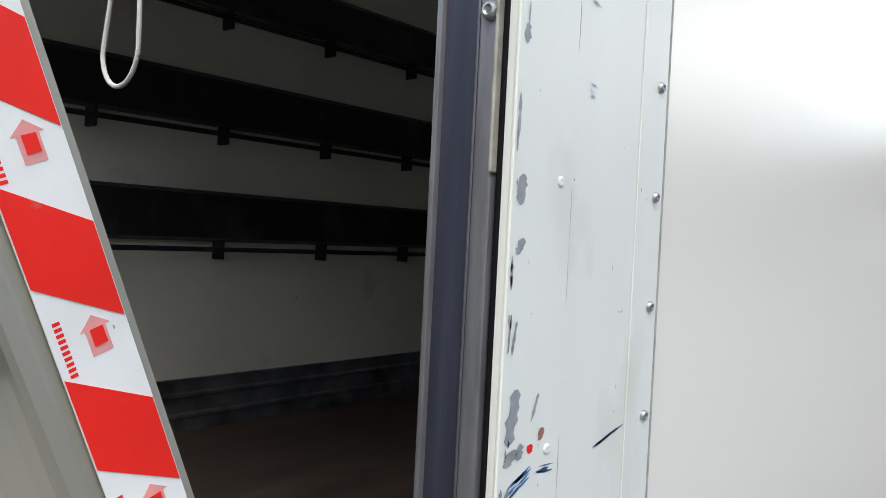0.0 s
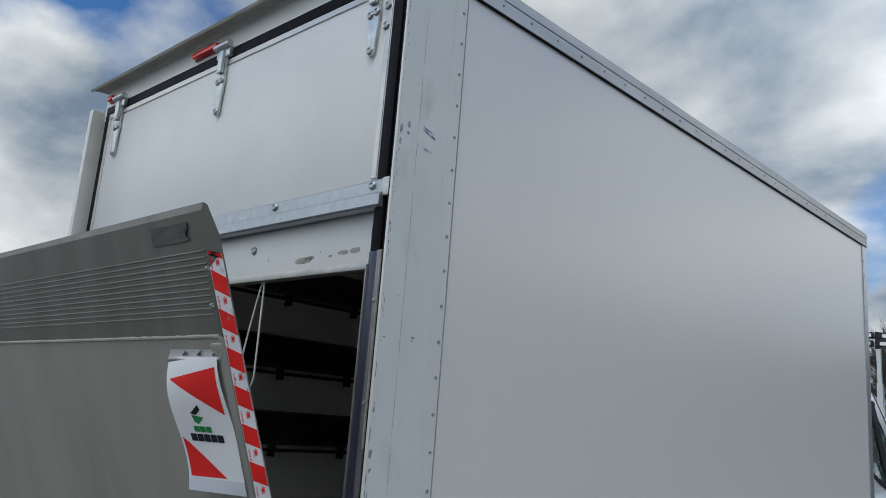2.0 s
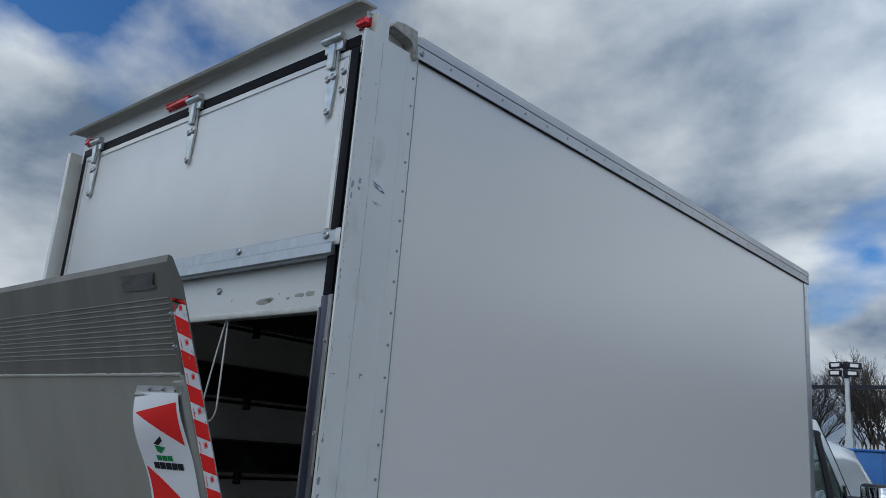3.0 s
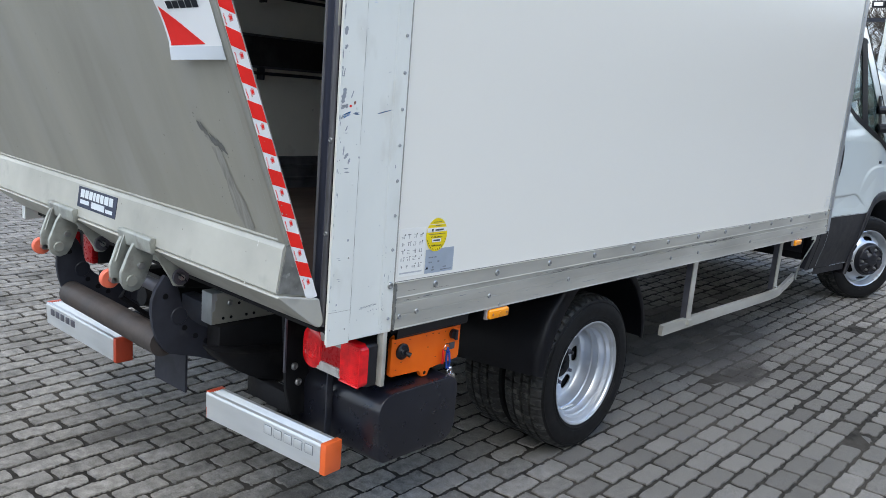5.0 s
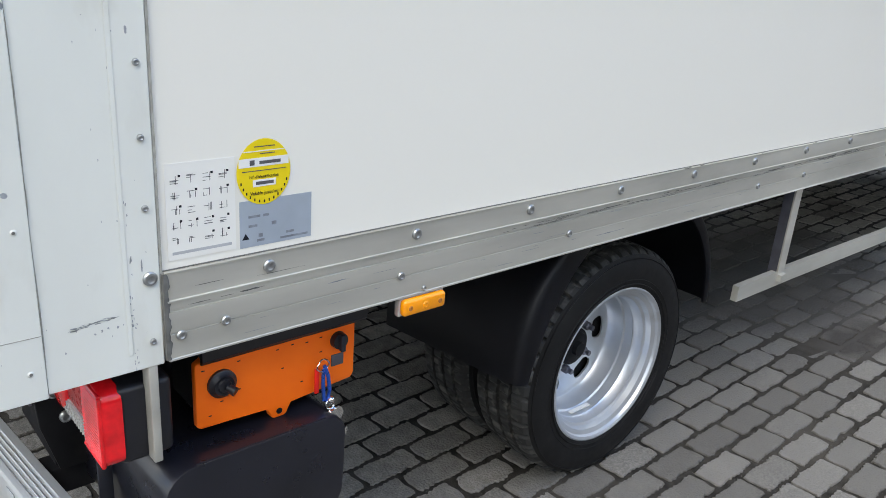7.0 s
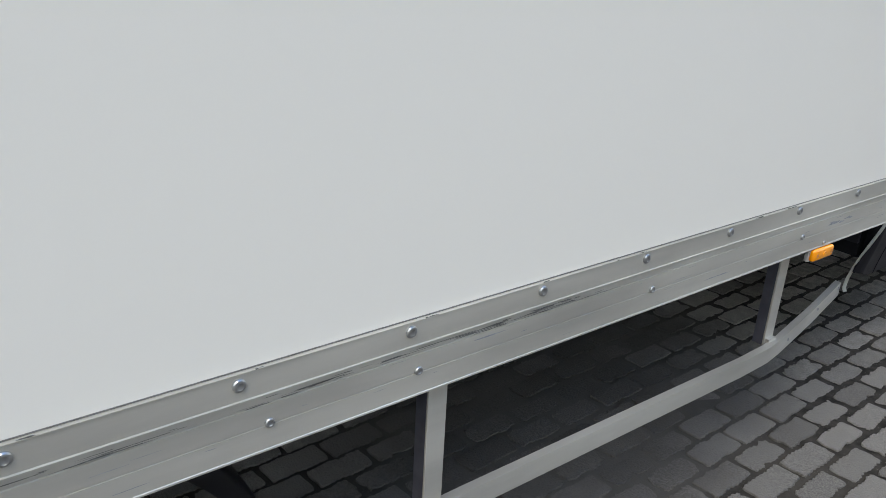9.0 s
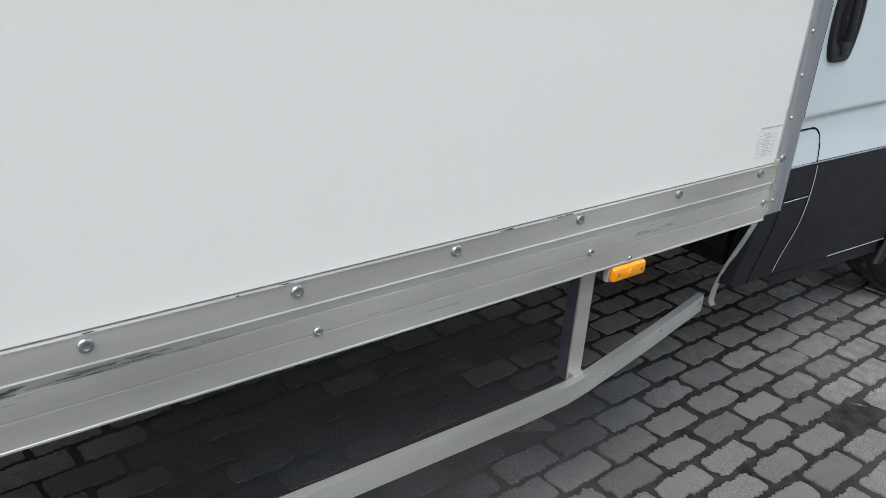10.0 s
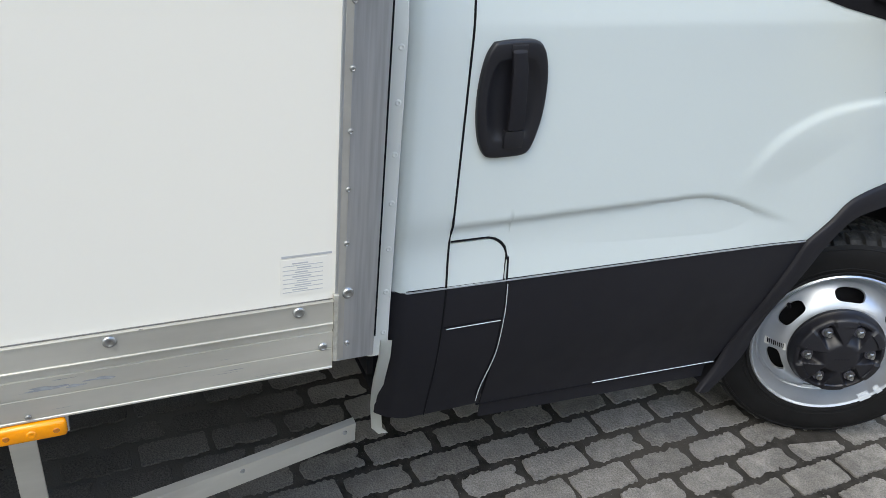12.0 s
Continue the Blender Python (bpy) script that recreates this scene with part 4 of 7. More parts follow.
bm = bmesh.new()
for x0, z0, x1, z1, w in ((-0.172, 1.075, -0.215, 1.29, 0.034), (-0.195, 1.295, -0.245, 1.318, 0.022)):
    edge = []
    for side_sign in (-1, 1):
        run = []
        for k in range(13):
            f = k / 12
            zz = z0 + (z1 - z0) * f
            ww = w * (0.55 + 0.45 * math.sin(math.pi * min(1, f * 1.6 + 0.15))) * (0.85 + 0.3 * rng.random())
            run.append((x0 + (x1 - x0) * f + side_sign * ww, lean(zz) - 0.0014, zz))
        edge += run if side_sign < 0 else run[::-1]
    bm.faces.new([bm.verts.new(p) for p in edge])
tagged(part("grease_streak", bm, STREAK, platform, "dull grey streaks down the plate"), kind="stuff")

bm = bmesh.new()
rows = []
for z in span(2.054, 2.094, 8):
    a, b = -0.258 + 0.016 * rng.random(), -0.076 - 0.018 * rng.random()
    rows.append([(x, lean(z) - 0.0022, z + 0.003 * (rng.random() - 0.5)) for x in span(a, b, 9)])
sheet(bm, rows)
part("smudge", bm, SMUDGE, tip, "dark rubbed smudge")

# maker's plate on the beam, its writing as plain bars
def on_beam(x, z, h):
    return (x, -0.1415 - (1.04 - z) * 0.128 - h, z)


PLATE_AT = -0.122
name_plate = part("maker_plate", plate_on(bmesh.new(), [(-1.235, 0.972), (-0.937, 0.972), (-0.937, 1.044), (-1.235, 1.044)], on_beam, 0.002), LABEL_BLUE, beam, "dark blue maker's plate with pale print")
for x0, x1, z0, z1 in ((-1.092, -1.062, 1.012, 1.038), (-1.056, -1.030, 1.012, 1.038), (-1.024, -0.998, 1.012, 1.038), (-0.992, -0.974, 1.012, 1.038), (-0.968, -0.944, 1.012, 1.038), (-0.938, -0.912, 1.012, 1.038), (-0.906, -0.876, 1.012, 1.038), (-0.870, -0.842, 1.012, 1.038),
                       (-1.09, -1.02, 0.990, 1.002), (-1.00, -0.90, 0.985, 1.004), (-0.89, -0.84, 0.986, 0.996)):
    part("print_bar", plate_on(bmesh.new(), [(x0 + PLATE_AT, z0 - 0.004), (x1 + PLATE_AT, z0 - 0.004), (x1 + PLATE_AT, z1 - 0.002), (x0 + PLATE_AT, z1 - 0.002)], lambda x, z, h: on_beam(x, z, h + 0.002), 0.0006), LABEL_PRINT, name_plate)

bm = bmesh.new()
for x, z, w, h in ((-0.289, 0.981, 0.006, 0.006), (-0.161, 0.938, 0.004, 0.008), (-0.12, 0.985, 0.0015, 0.010), (-0.126, 1.045, 0.0015, 0.008), (-0.163, 0.955, 0.002, 0.003)):
    bm.faces.new([bm.verts.new((x + w * q * (0.6 + 0.4 * rng.random()), -0.1418 - (1.04 - z - h * r) * 0.128, z + h * r)) for q, r in ((-1, -0.6), (0, -1), (1, -0.3), (0.7, 0.8), (-0.4, 1))])
tagged(part("paint_fleck", bm, STICKER_WHITE, beam, "white paint flecks"), kind="stuff")

# hinge brackets, arms and cross tube under the platform


def lift_bracket(x):
    back = [(-0.160, 0.955), (-0.185, 0.915), (-0.212, 0.84), (-0.210, 0.80), (-0.190, 0.778), (-0.160, 0.785), (-0.140, 0.83), (-0.128, 0.95)]
    b = part("lift_bracket", prism(bmesh.new(), back, "x", x - 0.092, x - 0.076, bevel=0.003), CAST, truck, "grey cast hinge bracket under the platform")
    front = [(-0.160, 0.950), (-0.186, 0.90), (-0.214, 0.835), (-0.214, 0.802), (-0.200, 0.778), (-0.177, 0.768), (-0.152, 0.775), (-0.134, 0.80), (-0.110, 0.86), (-0.10, 0.93)]
    part("cheek", prism(bmesh.new(), front, "x", x - 0.010, x + 0.006, bevel=0.003), CAST, b)
    boss = lathe(bmesh.new(), [(x + 0.006, 0.019), (x + 0.012, 0.017), (x + 0.012, 0.0001)], 20, -0.180, 0.806)
    part("round_boss", boss, CAST, b)
    part("flange", prism(bmesh.new(), [(-0.150, 0.960), (-0.168, 0.962), (-0.176, 0.955), (-0.170, 0.915), (-0.160, 0.908), (-0.152, 0.93)], "x", x - 0.105, x + 0.112, bevel=0.002), CAST, b)
    part("stiffener", prism(bmesh.new(), [(-0.170, 0.958), (-0.180, 0.93), (-0.205, 0.86), (-0.198, 0.858), (-0.155, 0.93)], "x", x - 0.062, x - 0.055, bevel=0.002), CAST, b)
    part("web", prism(bmesh.new(), [(-0.165, 0.92), (-0.14, 0.90), (-0.08, 0.865), (-0.06, 0.875), (-0.12, 0.93)], "x", x + 0.004, x + 0.105, bevel=0.003), CAST, b)
    head = lathe(bmesh.new(), [(x + 0.006, 0.013), (x + 0.017, 0.012), (x + 0.018, 0.0001)], 6, -0.150, 0.853)
    part("bolt", head, BOLT, b)
    roller = bmesh.new()
    lathe(roller, [(x - 0.122, 0.012), (x - 0.122, 0.029), (x - 0.119, 0.032), (x - 0.104, 0.032), (x - 0.100, 0.029), (x - 0.100, 0.012)], 24, -0.198, 0.790)
    part("roller", roller, ROLLER, b, "salmon-red plastic roller")
    part("axle", tube(bmesh.new(), [(x - 0.13, -0.198, 0.790), (x - 0.076, -0.198, 0.790)], 0.010, 10), BOLT, b)
    link = [(-0.165, 0.945), (-0.10, 0.93), (-0.06, 0.885), (-0.035, 0.85), (-0.036, 0.815), (-0.055, 0.795), (-0.085, 0.797), (-0.10, 0.83), (-0.12, 0.87), (-0.15, 0.90)]
    part("link_arm", prism(bmesh.new(), link, "x", x + 0.088, x + 0.104, bevel=0.004), CAST, b, "pale link arm")
    ring = lathe(bmesh.new(), [(x + 0.104, 0.028), (x + 0.112, 0.027), (x + 0.112, 0.018), (x + 0.108, 0.017), (x + 0.108, 0.0001)], 20, -0.066, 0.828)
    ring = part("boss", ring, STEEL_WORN, b)
    part("pin", tube(bmesh.new(), [(x + 0.108, -0.066, 0.828), (x + 0.122, -0.066, 0.828)], 0.009, 10), BOLT, ring)
    part("cotter", tube(bmesh.new(), [(x + 0.118, -0.085, 0.845), (x + 0.120, -0.066, 0.83), (x + 0.117, -0.05, 0.812)], 0.003, 6), STEEL_DARK, ring)


lift_bracket(-0.765)
lift_bracket(-1.335)
ARM = [(-0.107, 0.832), (-0.078, 0.813), (-0.056, 0.775), (-0.051, 0.734), (-0.037, 0.697), (-0.012, 0.668), (0.019, 0.648), (0.091, 0.606), (0.34, 0.585), (0.34, 0.50), (0.09, 0.505), (0.016, 0.535), (-0.056, 0.556), (-0.087, 0.565), (-0.112, 0.586), (-0.132, 0.62),
       (-0.146, 0.665), (-0.151, 0.71), (-0.150, 0.752), (-0.137, 0.789)]
for x in (-0.69, -1.43):
    arm = part("lift_arm", prism(bmesh.new(), ARM, "x", x - 0.009, x + 0.009, bevel=0.002), STEEL_DARK, truck, "curved black steel lift arm")
    big = lathe(bmesh.new(), [(x + 0.009, 0.030), (x + 0.013, 0.027), (x + 0.014, 0.012), (x + 0.014, 0.0001)], 20, -0.056, 0.690)
    part("round_boss", big, STEEL_DARK, arm)
    for y, z in ((-0.105, 0.762), (-0.036, 0.646), (0.004, 0.612), (0.044, 0.586), (0.16, 0.560)):
        hole = bmesh.new()
        lathe(hole, [(x + 0.009, 0.010), (x + 0.011, 0.009), (x + 0.011, 0.0001)], 12, y, z)
        part("pin_hole", hole, SEAL, arm)
part("cross_tube", tube(bmesh.new(), [(-1.42, -0.10, 0.60), (-0.70, -0.10, 0.60)], 0.046, 24), RUSTY, truck, "brown rusted cross tube between the lift arms")
part("cross_tube", tube(bmesh.new(), [(-0.84, -0.09, 0.775), (-0.70, -0.09, 0.775)], 0.022, 18), STEEL_WORN, truck, "grey steel torsion tube")
ram = part("lift_ram", tube(bmesh.new(), [(-1.05, 0.0, 0.66), (-1.05, 0.6, 0.58)], 0.035, 16), CHASSIS, truck, "black hydraulic ram")
part("hose", tube(bmesh.new(), [(-0.95, 0.02, 0.70), (-0.92, -0.02, 0.62), (-0.94, 0.05, 0.55), (-0.96, 0.2, 0.56)], 0.011, 8), SEAL, ram)
part("hose", tube(bmesh.new(), [(-1.12, 0.0, 0.72), (-1.15, -0.03, 0.64), (-1.12, 0.06, 0.56), (-1.1, 0.25, 0.57)], 0.011, 8), SEAL, ram)
part("mud_plate", prism(bmesh.new(), [(-0.945, 0.52), (-0.735, 0.535), (-0.735, 0.392), (-0.95, 0.385)], "y", 0.0, 0.008), STEEL_DARK, truck, "hanging black steel plate")
cross = part("cross_member", boxed(-1.43, -0.68, 0.14, 0.20, 0.54, 0.66, bevel=0.006), STEEL_DARK, truck, "black chassis cross member")
galv = part("lift_box", boxed(-0.692, -0.630, 0.030, 0.30, 0.656, 0.765, bevel=0.003), GALV, truck, "galvanised bracket box with punched holes")
part("side_cover", prism(bmesh.new(), [(0.048, 0.7625), (0.298, 0.7625), (0.298, 0.658), (0.034, 0.658), (0.034, 0.700), (0.044, 0.706), (0.044, 0.735), (0.052, 0.74)], "x", -0.630, -0.6284), BEAM, galv, "pale grey cover sheet")
for k in range(7):
    hole = bmesh.new()
    y, z = 0.075 + 0.030 * k, 0.675 + 0.045 * (k % 3 == 2)
    lathe(hole, [(-0.6290, 0.0055), (-0.6272, 0.005), (-0.6272, 0.0001)], 10, y, z)
    part("punched_hole", hole, SEAL, galv)
share(big_bolt, "bolt", at(-0.6284, 0.10, 0.725), galv)
for x in (-0.64, -1.47):
    part("chassis_rail", boxed(x - 0.04, x + 0.04, 0.045, 6.1, 0.538, 0.655, bevel=0.006), CHASSIS, truck, "black steel chassis rail")
LOWER_ARM = [(-0.03, 0.612), (0.01, 0.565), (0.055, 0.532), (0.106, 0.503), (0.165, 0.474), (0.225, 0.458), (0.36, 0.450), (0.36, 0.555), (0.10, 0.578)]
part("lower_arm", prism(bmesh.new(), LOWER_ARM, "x", -0.60, -0.50, bevel=0.012), CHASSIS, truck, "black curved lower lift arm", sharp=0.8)
hanger = part("hanger", prism(bmesh.new(), [(0.118, 0.77), (0.21, 0.77), (0.235, 0.40), (0.165, 0.40), (0.138, 0.50)], "x", -0.365, -0.350, bevel=0.002), CHASSIS, truck, "black steel hanger plate with bolts")
part("hanger_flange", boxed(-0.350, -0.342, 0.122, 0.128, 0.56, 0.77), STEEL_WORN, hanger)
for y, z in ((0.166, 0.572), (0.184, 0.515)):
    share(cross_bolt, "bolt", at(-0.350, y, z), hanger)
part("hanger_brace", boxed(-0.60, -0.365, 0.16, 0.20, 0.40, 0.47, bevel=0.004), CHASSIS, truck, "black steel cross brace")
part("floor_frame", boxed(-WIDE + 0.05, -0.05, 0.06, 4.1, 0.775, 0.834), CHASSIS, truck, "dark underside of the load floor")
part("end_sill", boxed(-WIDE + 0.04, -0.06, 0.02, 0.06, 0.79, 0.845, bevel=0.004), CHASSIS, truck, "black rear sill beam")


# bumper bars
def bumper_bar(x_in, x_out, swing, cap_out):
    lo = min(x_in, x_out)
    length = abs(x_out - x_in)
    prof = [(0.0, 0.312), (0.0, 0.350), (-0.003, 0.352), (-0.003, 0.398), (0.0, 0.406), (0.010, 0.408), (0.014, 0.4005), (0.019, 0.408), (0.023, 0.4005), (0.028, 0.408), (0.032, 0.4005), (0.037, 0.408), (0.041, 0.4005), (0.046, 0.408), (0.062, 0.406), (0.065, 0.40), (0.065, 0.312)]
    bm = bmesh.new()
    prism(bm, prof, "x", 0.004, length - 0.02)
    b = part("bumper_bar", bm, BUMPER, truck, "ribbed aluminium bumper bar with plastic end caps", sharp=0.3)
    b.matrix_basis = Matrix.Translation((lo, 0.046 if swing > 0 else 0.10, 0)) @ pose(0, 0, 0, 0, 0, swing)
    part("end_cap", boxed(length - 0.02, length + 0.004, -0.004, 0.067, 0.309, 0.410, bevel=0.004), cap_out, b, "coloured plastic end cap")
    part("end_cap", boxed(-0.003, 0.019, 0.002, 0.067, 0.309, 0.4085, bevel=0.003), RED_CAP, b, "coloured plastic end cap")
    return b


right_bar = bumper_bar(-0.675, -0.096, 6.0, ORANGE_CAP)
left_bar = bumper_bar(-1.285, -1.925, -2.0, RED_CAP)
left_bar.matrix_basis = Matrix.Translation((-1.925, -0.002, 0.020)) @ pose(0, 0, 0, 0, 0, 1.5)
for b, x0, w in ((right_bar, 0.305, 0.040), (left_bar, 0.05, 0.042)):
    for k in range(5):
        part("embossed_bar", boxed(x0 + k * (w + 0.007), x0 + k * (w + 0.007) + w - 0.006, -0.0052, -0.0025, 0.360, 0.388, bevel=0.002), BUMPER if x0 > 0.2 else STEEL_WORN, b)
        if x0 > 0.2:
            part("emboss_edge", boxed(x0 + k * (w + 0.007) - 0.0015, x0 + k * (w + 0.007) + w - 0.0045, -0.0042, -0.0028, 0.3585, 0.3895, bevel=0.001, seg=1), KICK, b)
for x in (-0.40, -1.70):
    part("bar_support", boxed(x - 0.03, x + 0.03, 0.11, 0.7, 0.33, 0.39, bevel=0.005), CHASSIS, truck, "black bumper support")

# right tail lamp
lamp = part("tail_lamp", boxed(-0.290, -0.020, 0.175, 0.262, 0.598, 0.735, bevel=0.012, seg=3), PLASTIC, truck, "red tail lamp in a black housing")


def lens_block(name, x0, x1, z0, z1, y0, material, label, round_by=0.02):
    """A lens moulding whose rear-facing edges are rounded."""
    out = []
    for cx, cz, a0 in ((x1 - round_by, z1 - round_by, 0), (x0 + round_by, z1 - round_by, 90), (x0 + round_by, z0 + round_by, 180), (x1 - round_by, z0 + round_by, 270)):
        for k in range(6):
            a = math.radians(a0 + 18 * k)
            out.append((cx + round_by * math.cos(a), cz + round_by * math.sin(a)))
    bm = bmesh.new()
    mx, mz = (x0 + x1) / 2, (z0 + z1) / 2
    rings = [[bm.verts.new((mx + (px - mx) * f, y, mz + (pz - mz) * f)) for px, pz in out] for f, y in ((1.0, 0.182), (1.0, y0 + 0.006), (0.97, y0 + 0.002), (0.92, y0), (0.45, y0 - 0.002))]
    for a, b in zip(rings, rings[1:]):
        for k in range(len(out)):
            bm.faces.new((a[k], a[(k + 1) % len(out)], b[(k + 1) % len(out)], b[k]))
    bm.faces.new(rings[-1])
    return part(name, bm, material, lamp, label)


lens_block("lens", -0.292, -0.200, 0.602, 0.734, 0.150, REDLENS, "round-ended red lens", 0.040)
lens_block("lens", -0.112, -0.018, 0.600, 0.734, 0.150, REDLENS, "round-ended red lens", 0.022)
lens_block("lens_band", -0.215, -0.100, 0.636, 0.702, 0.155, REDLENS_DARK, "dark red centre band", 0.006)
lens_block("reverse_lens", -0.240, -0.095, 0.606, 0.637, 0.153, WHITELENS, "clear lower lens", 0.006)
lens_block("indicator_lens", -0.215, -0.100, 0.701, 0.731, 0.153, WHITELENS, "clear upper lens", 0.006)
for r in (0.014, 0.024, 0.033):
    bm = bmesh.new()
    tube(bm, [(-0.246 + r * math.cos(2 * math.pi * k / 24), 0.1484, 0.667 + r * math.sin(2 * math.pi * k / 24)) for k in range(25)], 0.0012, 5, cap=False)
    part("lens_ring", bm, REDLENS, lamp)
for k in range(10):
    a = 2 * math.pi * k / 10
    part("lens_ray", tube(bmesh.new(), [(-0.246 + 0.006 * math.cos(a), 0.1482, 0.667 + 0.006 * math.sin(a)), (-0.246 + 0.031 * math.cos(a + 0.15), 0.1486, 0.667 + 0.031 * math.sin(a + 0.15))], 0.0011, 5), REDLENS, lamp)
for k in range(20):
    part("lens_flute", tube(bmesh.new(), [(-0.104, 0.1493, 0.612 + 0.0058 * k), (-0.026, 0.1493, 0.612 + 0.0058 * k)], 0.0019, 6), REDLENS, lamp)
for pts in ([(-0.106, 0.606), (-0.024, 0.606)], [(-0.106, 0.728), (-0.024, 0.728)], [(-0.022, 0.608), (-0.022, 0.726)]):
    part("lens_border", tube(bmesh.new(), [(x, 0.1500, z) for x, z in pts], 0.0034, 8), REDLENS, lamp)
for k in range(14):
    part("lens_flute", boxed(-0.235 + 0.0098 * k, -0.231 + 0.0098 * k, 0.1505, 0.153, 0.610, 0.633), WHITELENS, lamp)
part("lamp_bracket", boxed(-0.026, 0.003, 0.218, 0.232, 0.602, 0.775, bevel=0.002), ALU, truck, "grey flat lamp bracket")
left_lamp = part("tail_lamp", boxed(-WIDE + 0.020, -WIDE + 0.290, 0.175, 0.262, 0.598, 0.735, bevel=0.012, seg=3), PLASTIC, truck, "red tail lamp in a black housing")
part("lens", boxed(-WIDE + 0.018, -WIDE + 0.112, 0.150, 0.180, 0.600, 0.734, bevel=0.008), REDLENS_DARK, left_lamp)
part("lens", boxed(-WIDE + 0.200, -WIDE + 0.292, 0.150, 0.180, 0.602, 0.734, bevel=0.008), REDLENS_DARK, left_lamp)


# black plastic box under the control panel
out = []
for cy, cz, r, a0 in ((0.588 - 0.045, 0.560 - 0.045, 0.045, 0), (0.232 + 0.060, 0.560 - 0.060, 0.060, 90), (0.240 + 0.030, 0.336 + 0.030, 0.030, 180), (0.585 - 0.060, 0.336 + 0.060, 0.060, 270)):
    out += [(cy + r * math.cos(math.radians(a0 + 15 * k)), cz + r * math.sin(math.radians(a0 + 15 * k))) for k in range(7)]
bm = bmesh.new()
rings = [[bm.verts.new((x, 0.41 + (y - 0.41) * f - g * (y < 0.30), 0.448 + (z - 0.448) * f)) for y, z in out] for x, f, g in ((-0.42, 0.93, 0.03), (-0.40, 0.97, 0.03), (-0.06, 0.998, 0.006), (-0.016, 0.998, 0.0), (-0.011, 0.985, 0.0), (-0.009, 0.955, 0.0))]
for a, b in zip(rings, rings[1:]):
    for k in range(len(out)):
        bm.faces.new((a[k], a[(k + 1) % len(out)], b[(k + 1) % len(out)], b[k]))
bm.faces.new(rings[0]); bm.faces.new(rings[-1])
tank = part("storage_tank", bm, TANK, truck, "black moulded plastic tank", sharp=0.6)
part("tank_strap", boxed(-0.218, -0.211, 0.192, 0.2175, 0.36, 0.60, bevel=0.002), STEEL_DARK, tank)
seam = [(-0.014, 0.292 + 0.25 * k / 8, 0.5590) for k in range(9)]
part("mould_seam", tube(bmesh.new(), seam, 0.0016, 5), CLAD, tank)

# orange control panel with switch, key switch and key hook
bm = bmesh.new()
prism(bm, [(0.316, 0.712), (0.316, 0.594), (0.325, 0.588), (0.45, 0.588), (0.456, 0.566), (0.462, 0.561), (0.484, 0.561), (0.490, 0.566), (0.495, 0.588), (0.628, 0.594), (0.636, 0.604), (0.636, 0.712), (0.628, 0.720), (0.335, 0.724)], "x", -0.078, -0.062, bevel=0.003)
panel = part("control_panel", bm, ORANGE, truck, "orange tail lift control panel with black switches")
part("hood", prism(bmesh.new(), [(-0.085, 0.770), (-0.048, 0.770), (-0.050, 0.722), (-0.056, 0.714), (-0.060, 0.714), (-0.060, 0.726), (-0.085, 0.73)], "y", 0.325, 0.655), PLASTIC, panel, "black rubber hood")
part("housing", boxed(-0.20, -0.079, 0.33, 0.63, 0.60, 0.765, bevel=0.006), CHASSIS, panel)
knob = bmesh.new()
lathe(knob, [(-0.062, 0.026), (-0.056, 0.026), (-0.053, 0.021), (-0.048, 0.018), (-0.049, 0.013), (-0.046, 0.011), (-0.046, 0.0001)], 28, 0.362, 0.668)
knob = part("joystick", knob, PLASTIC, panel, "round black joystick boot")
part("stick", tube(bmesh.new(), [(-0.046, 0.366, 0.666), (-0.033, 0.374, 0.660)], [0.007, 0.0085], 12), PLASTIC, knob)
sw = bmesh.new()
lathe(sw, [(-0.062, 0.017), (-0.050, 0.016), (-0.048, 0.0001)], 20, 0.597, 0.686)
sw = part("rotary_switch", sw, PLASTIC, panel, "black rotary switch")
part("pointer", boxed(-0.05, -0.040, 0.592, 0.602, 0.668, 0.702, bevel=0.002), STEEL_DARK, sw)
part("key_plate", boxed(-0.0625, -0.0595, 0.583, 0.610, 0.632, 0.656, bevel=0.001), STEEL_WORN, panel)
for y, z in ((0.330, 0.700), (0.395, 0.700), (0.395, 0.645), (0.362, 0.632), (0.47, 0.70), (0.50, 0.702), (0.53, 0.698), (0.56, 0.70), (0.56, 0.67), (0.48, 0.66), (0.34, 0.61), (0.52, 0.62)):
    part("print_mark", boxed(-0.0622, -0.0615, y - 0.0028, y + 0.0028, z - 0.001, z + 0.001), PRINT_BLACK, panel)
hole = bmesh.new()
lathe(hole, [(-0.0625, 0.006), (-0.0612, 0.006), (-0.0612, 0.0001)], 14, 0.473, 0.574)
part("tab_hole", hole, SEAL, panel)

# amber side marker lamps
for y0, lit in ((0.687, 1), (3.532, 1)):
    z = 0.737 + 0.002 * (y0 > 2)
    m = part("side_marker", boxed(0.0, 0.018, y0 + 0.002, y0 + 0.106, z, z + 0.034, bevel=0.008, seg=3), AMBER, truck, "amber side marker lamp")
    part("lamp_base", boxed(-0.010, 0.004, y0 - 0.001, y0 + 0.109, z - 0.003, z + 0.0375, bevel=0.004), WHITELENS, m, "pale base")
    for dy in (0.018, 0.09):
        screw = part("screw", dome(bmesh.new(), 0.0055, 0.003, 10), AMBER_DARK, m)
        screw.matrix_basis = at(0.0165, y0 + dy, z + 0.017)
    bulb = bmesh.new()
    dome(bulb, 0.008, 0.004)
    bulb = part("reflector", bulb, AMBER, m)
    bulb.matrix_basis = at(0.016, y0 + 0.054, z + 0.017)
    share(tiny, "rivet", at(0.009, y0 + 0.054, 0.785), rail)

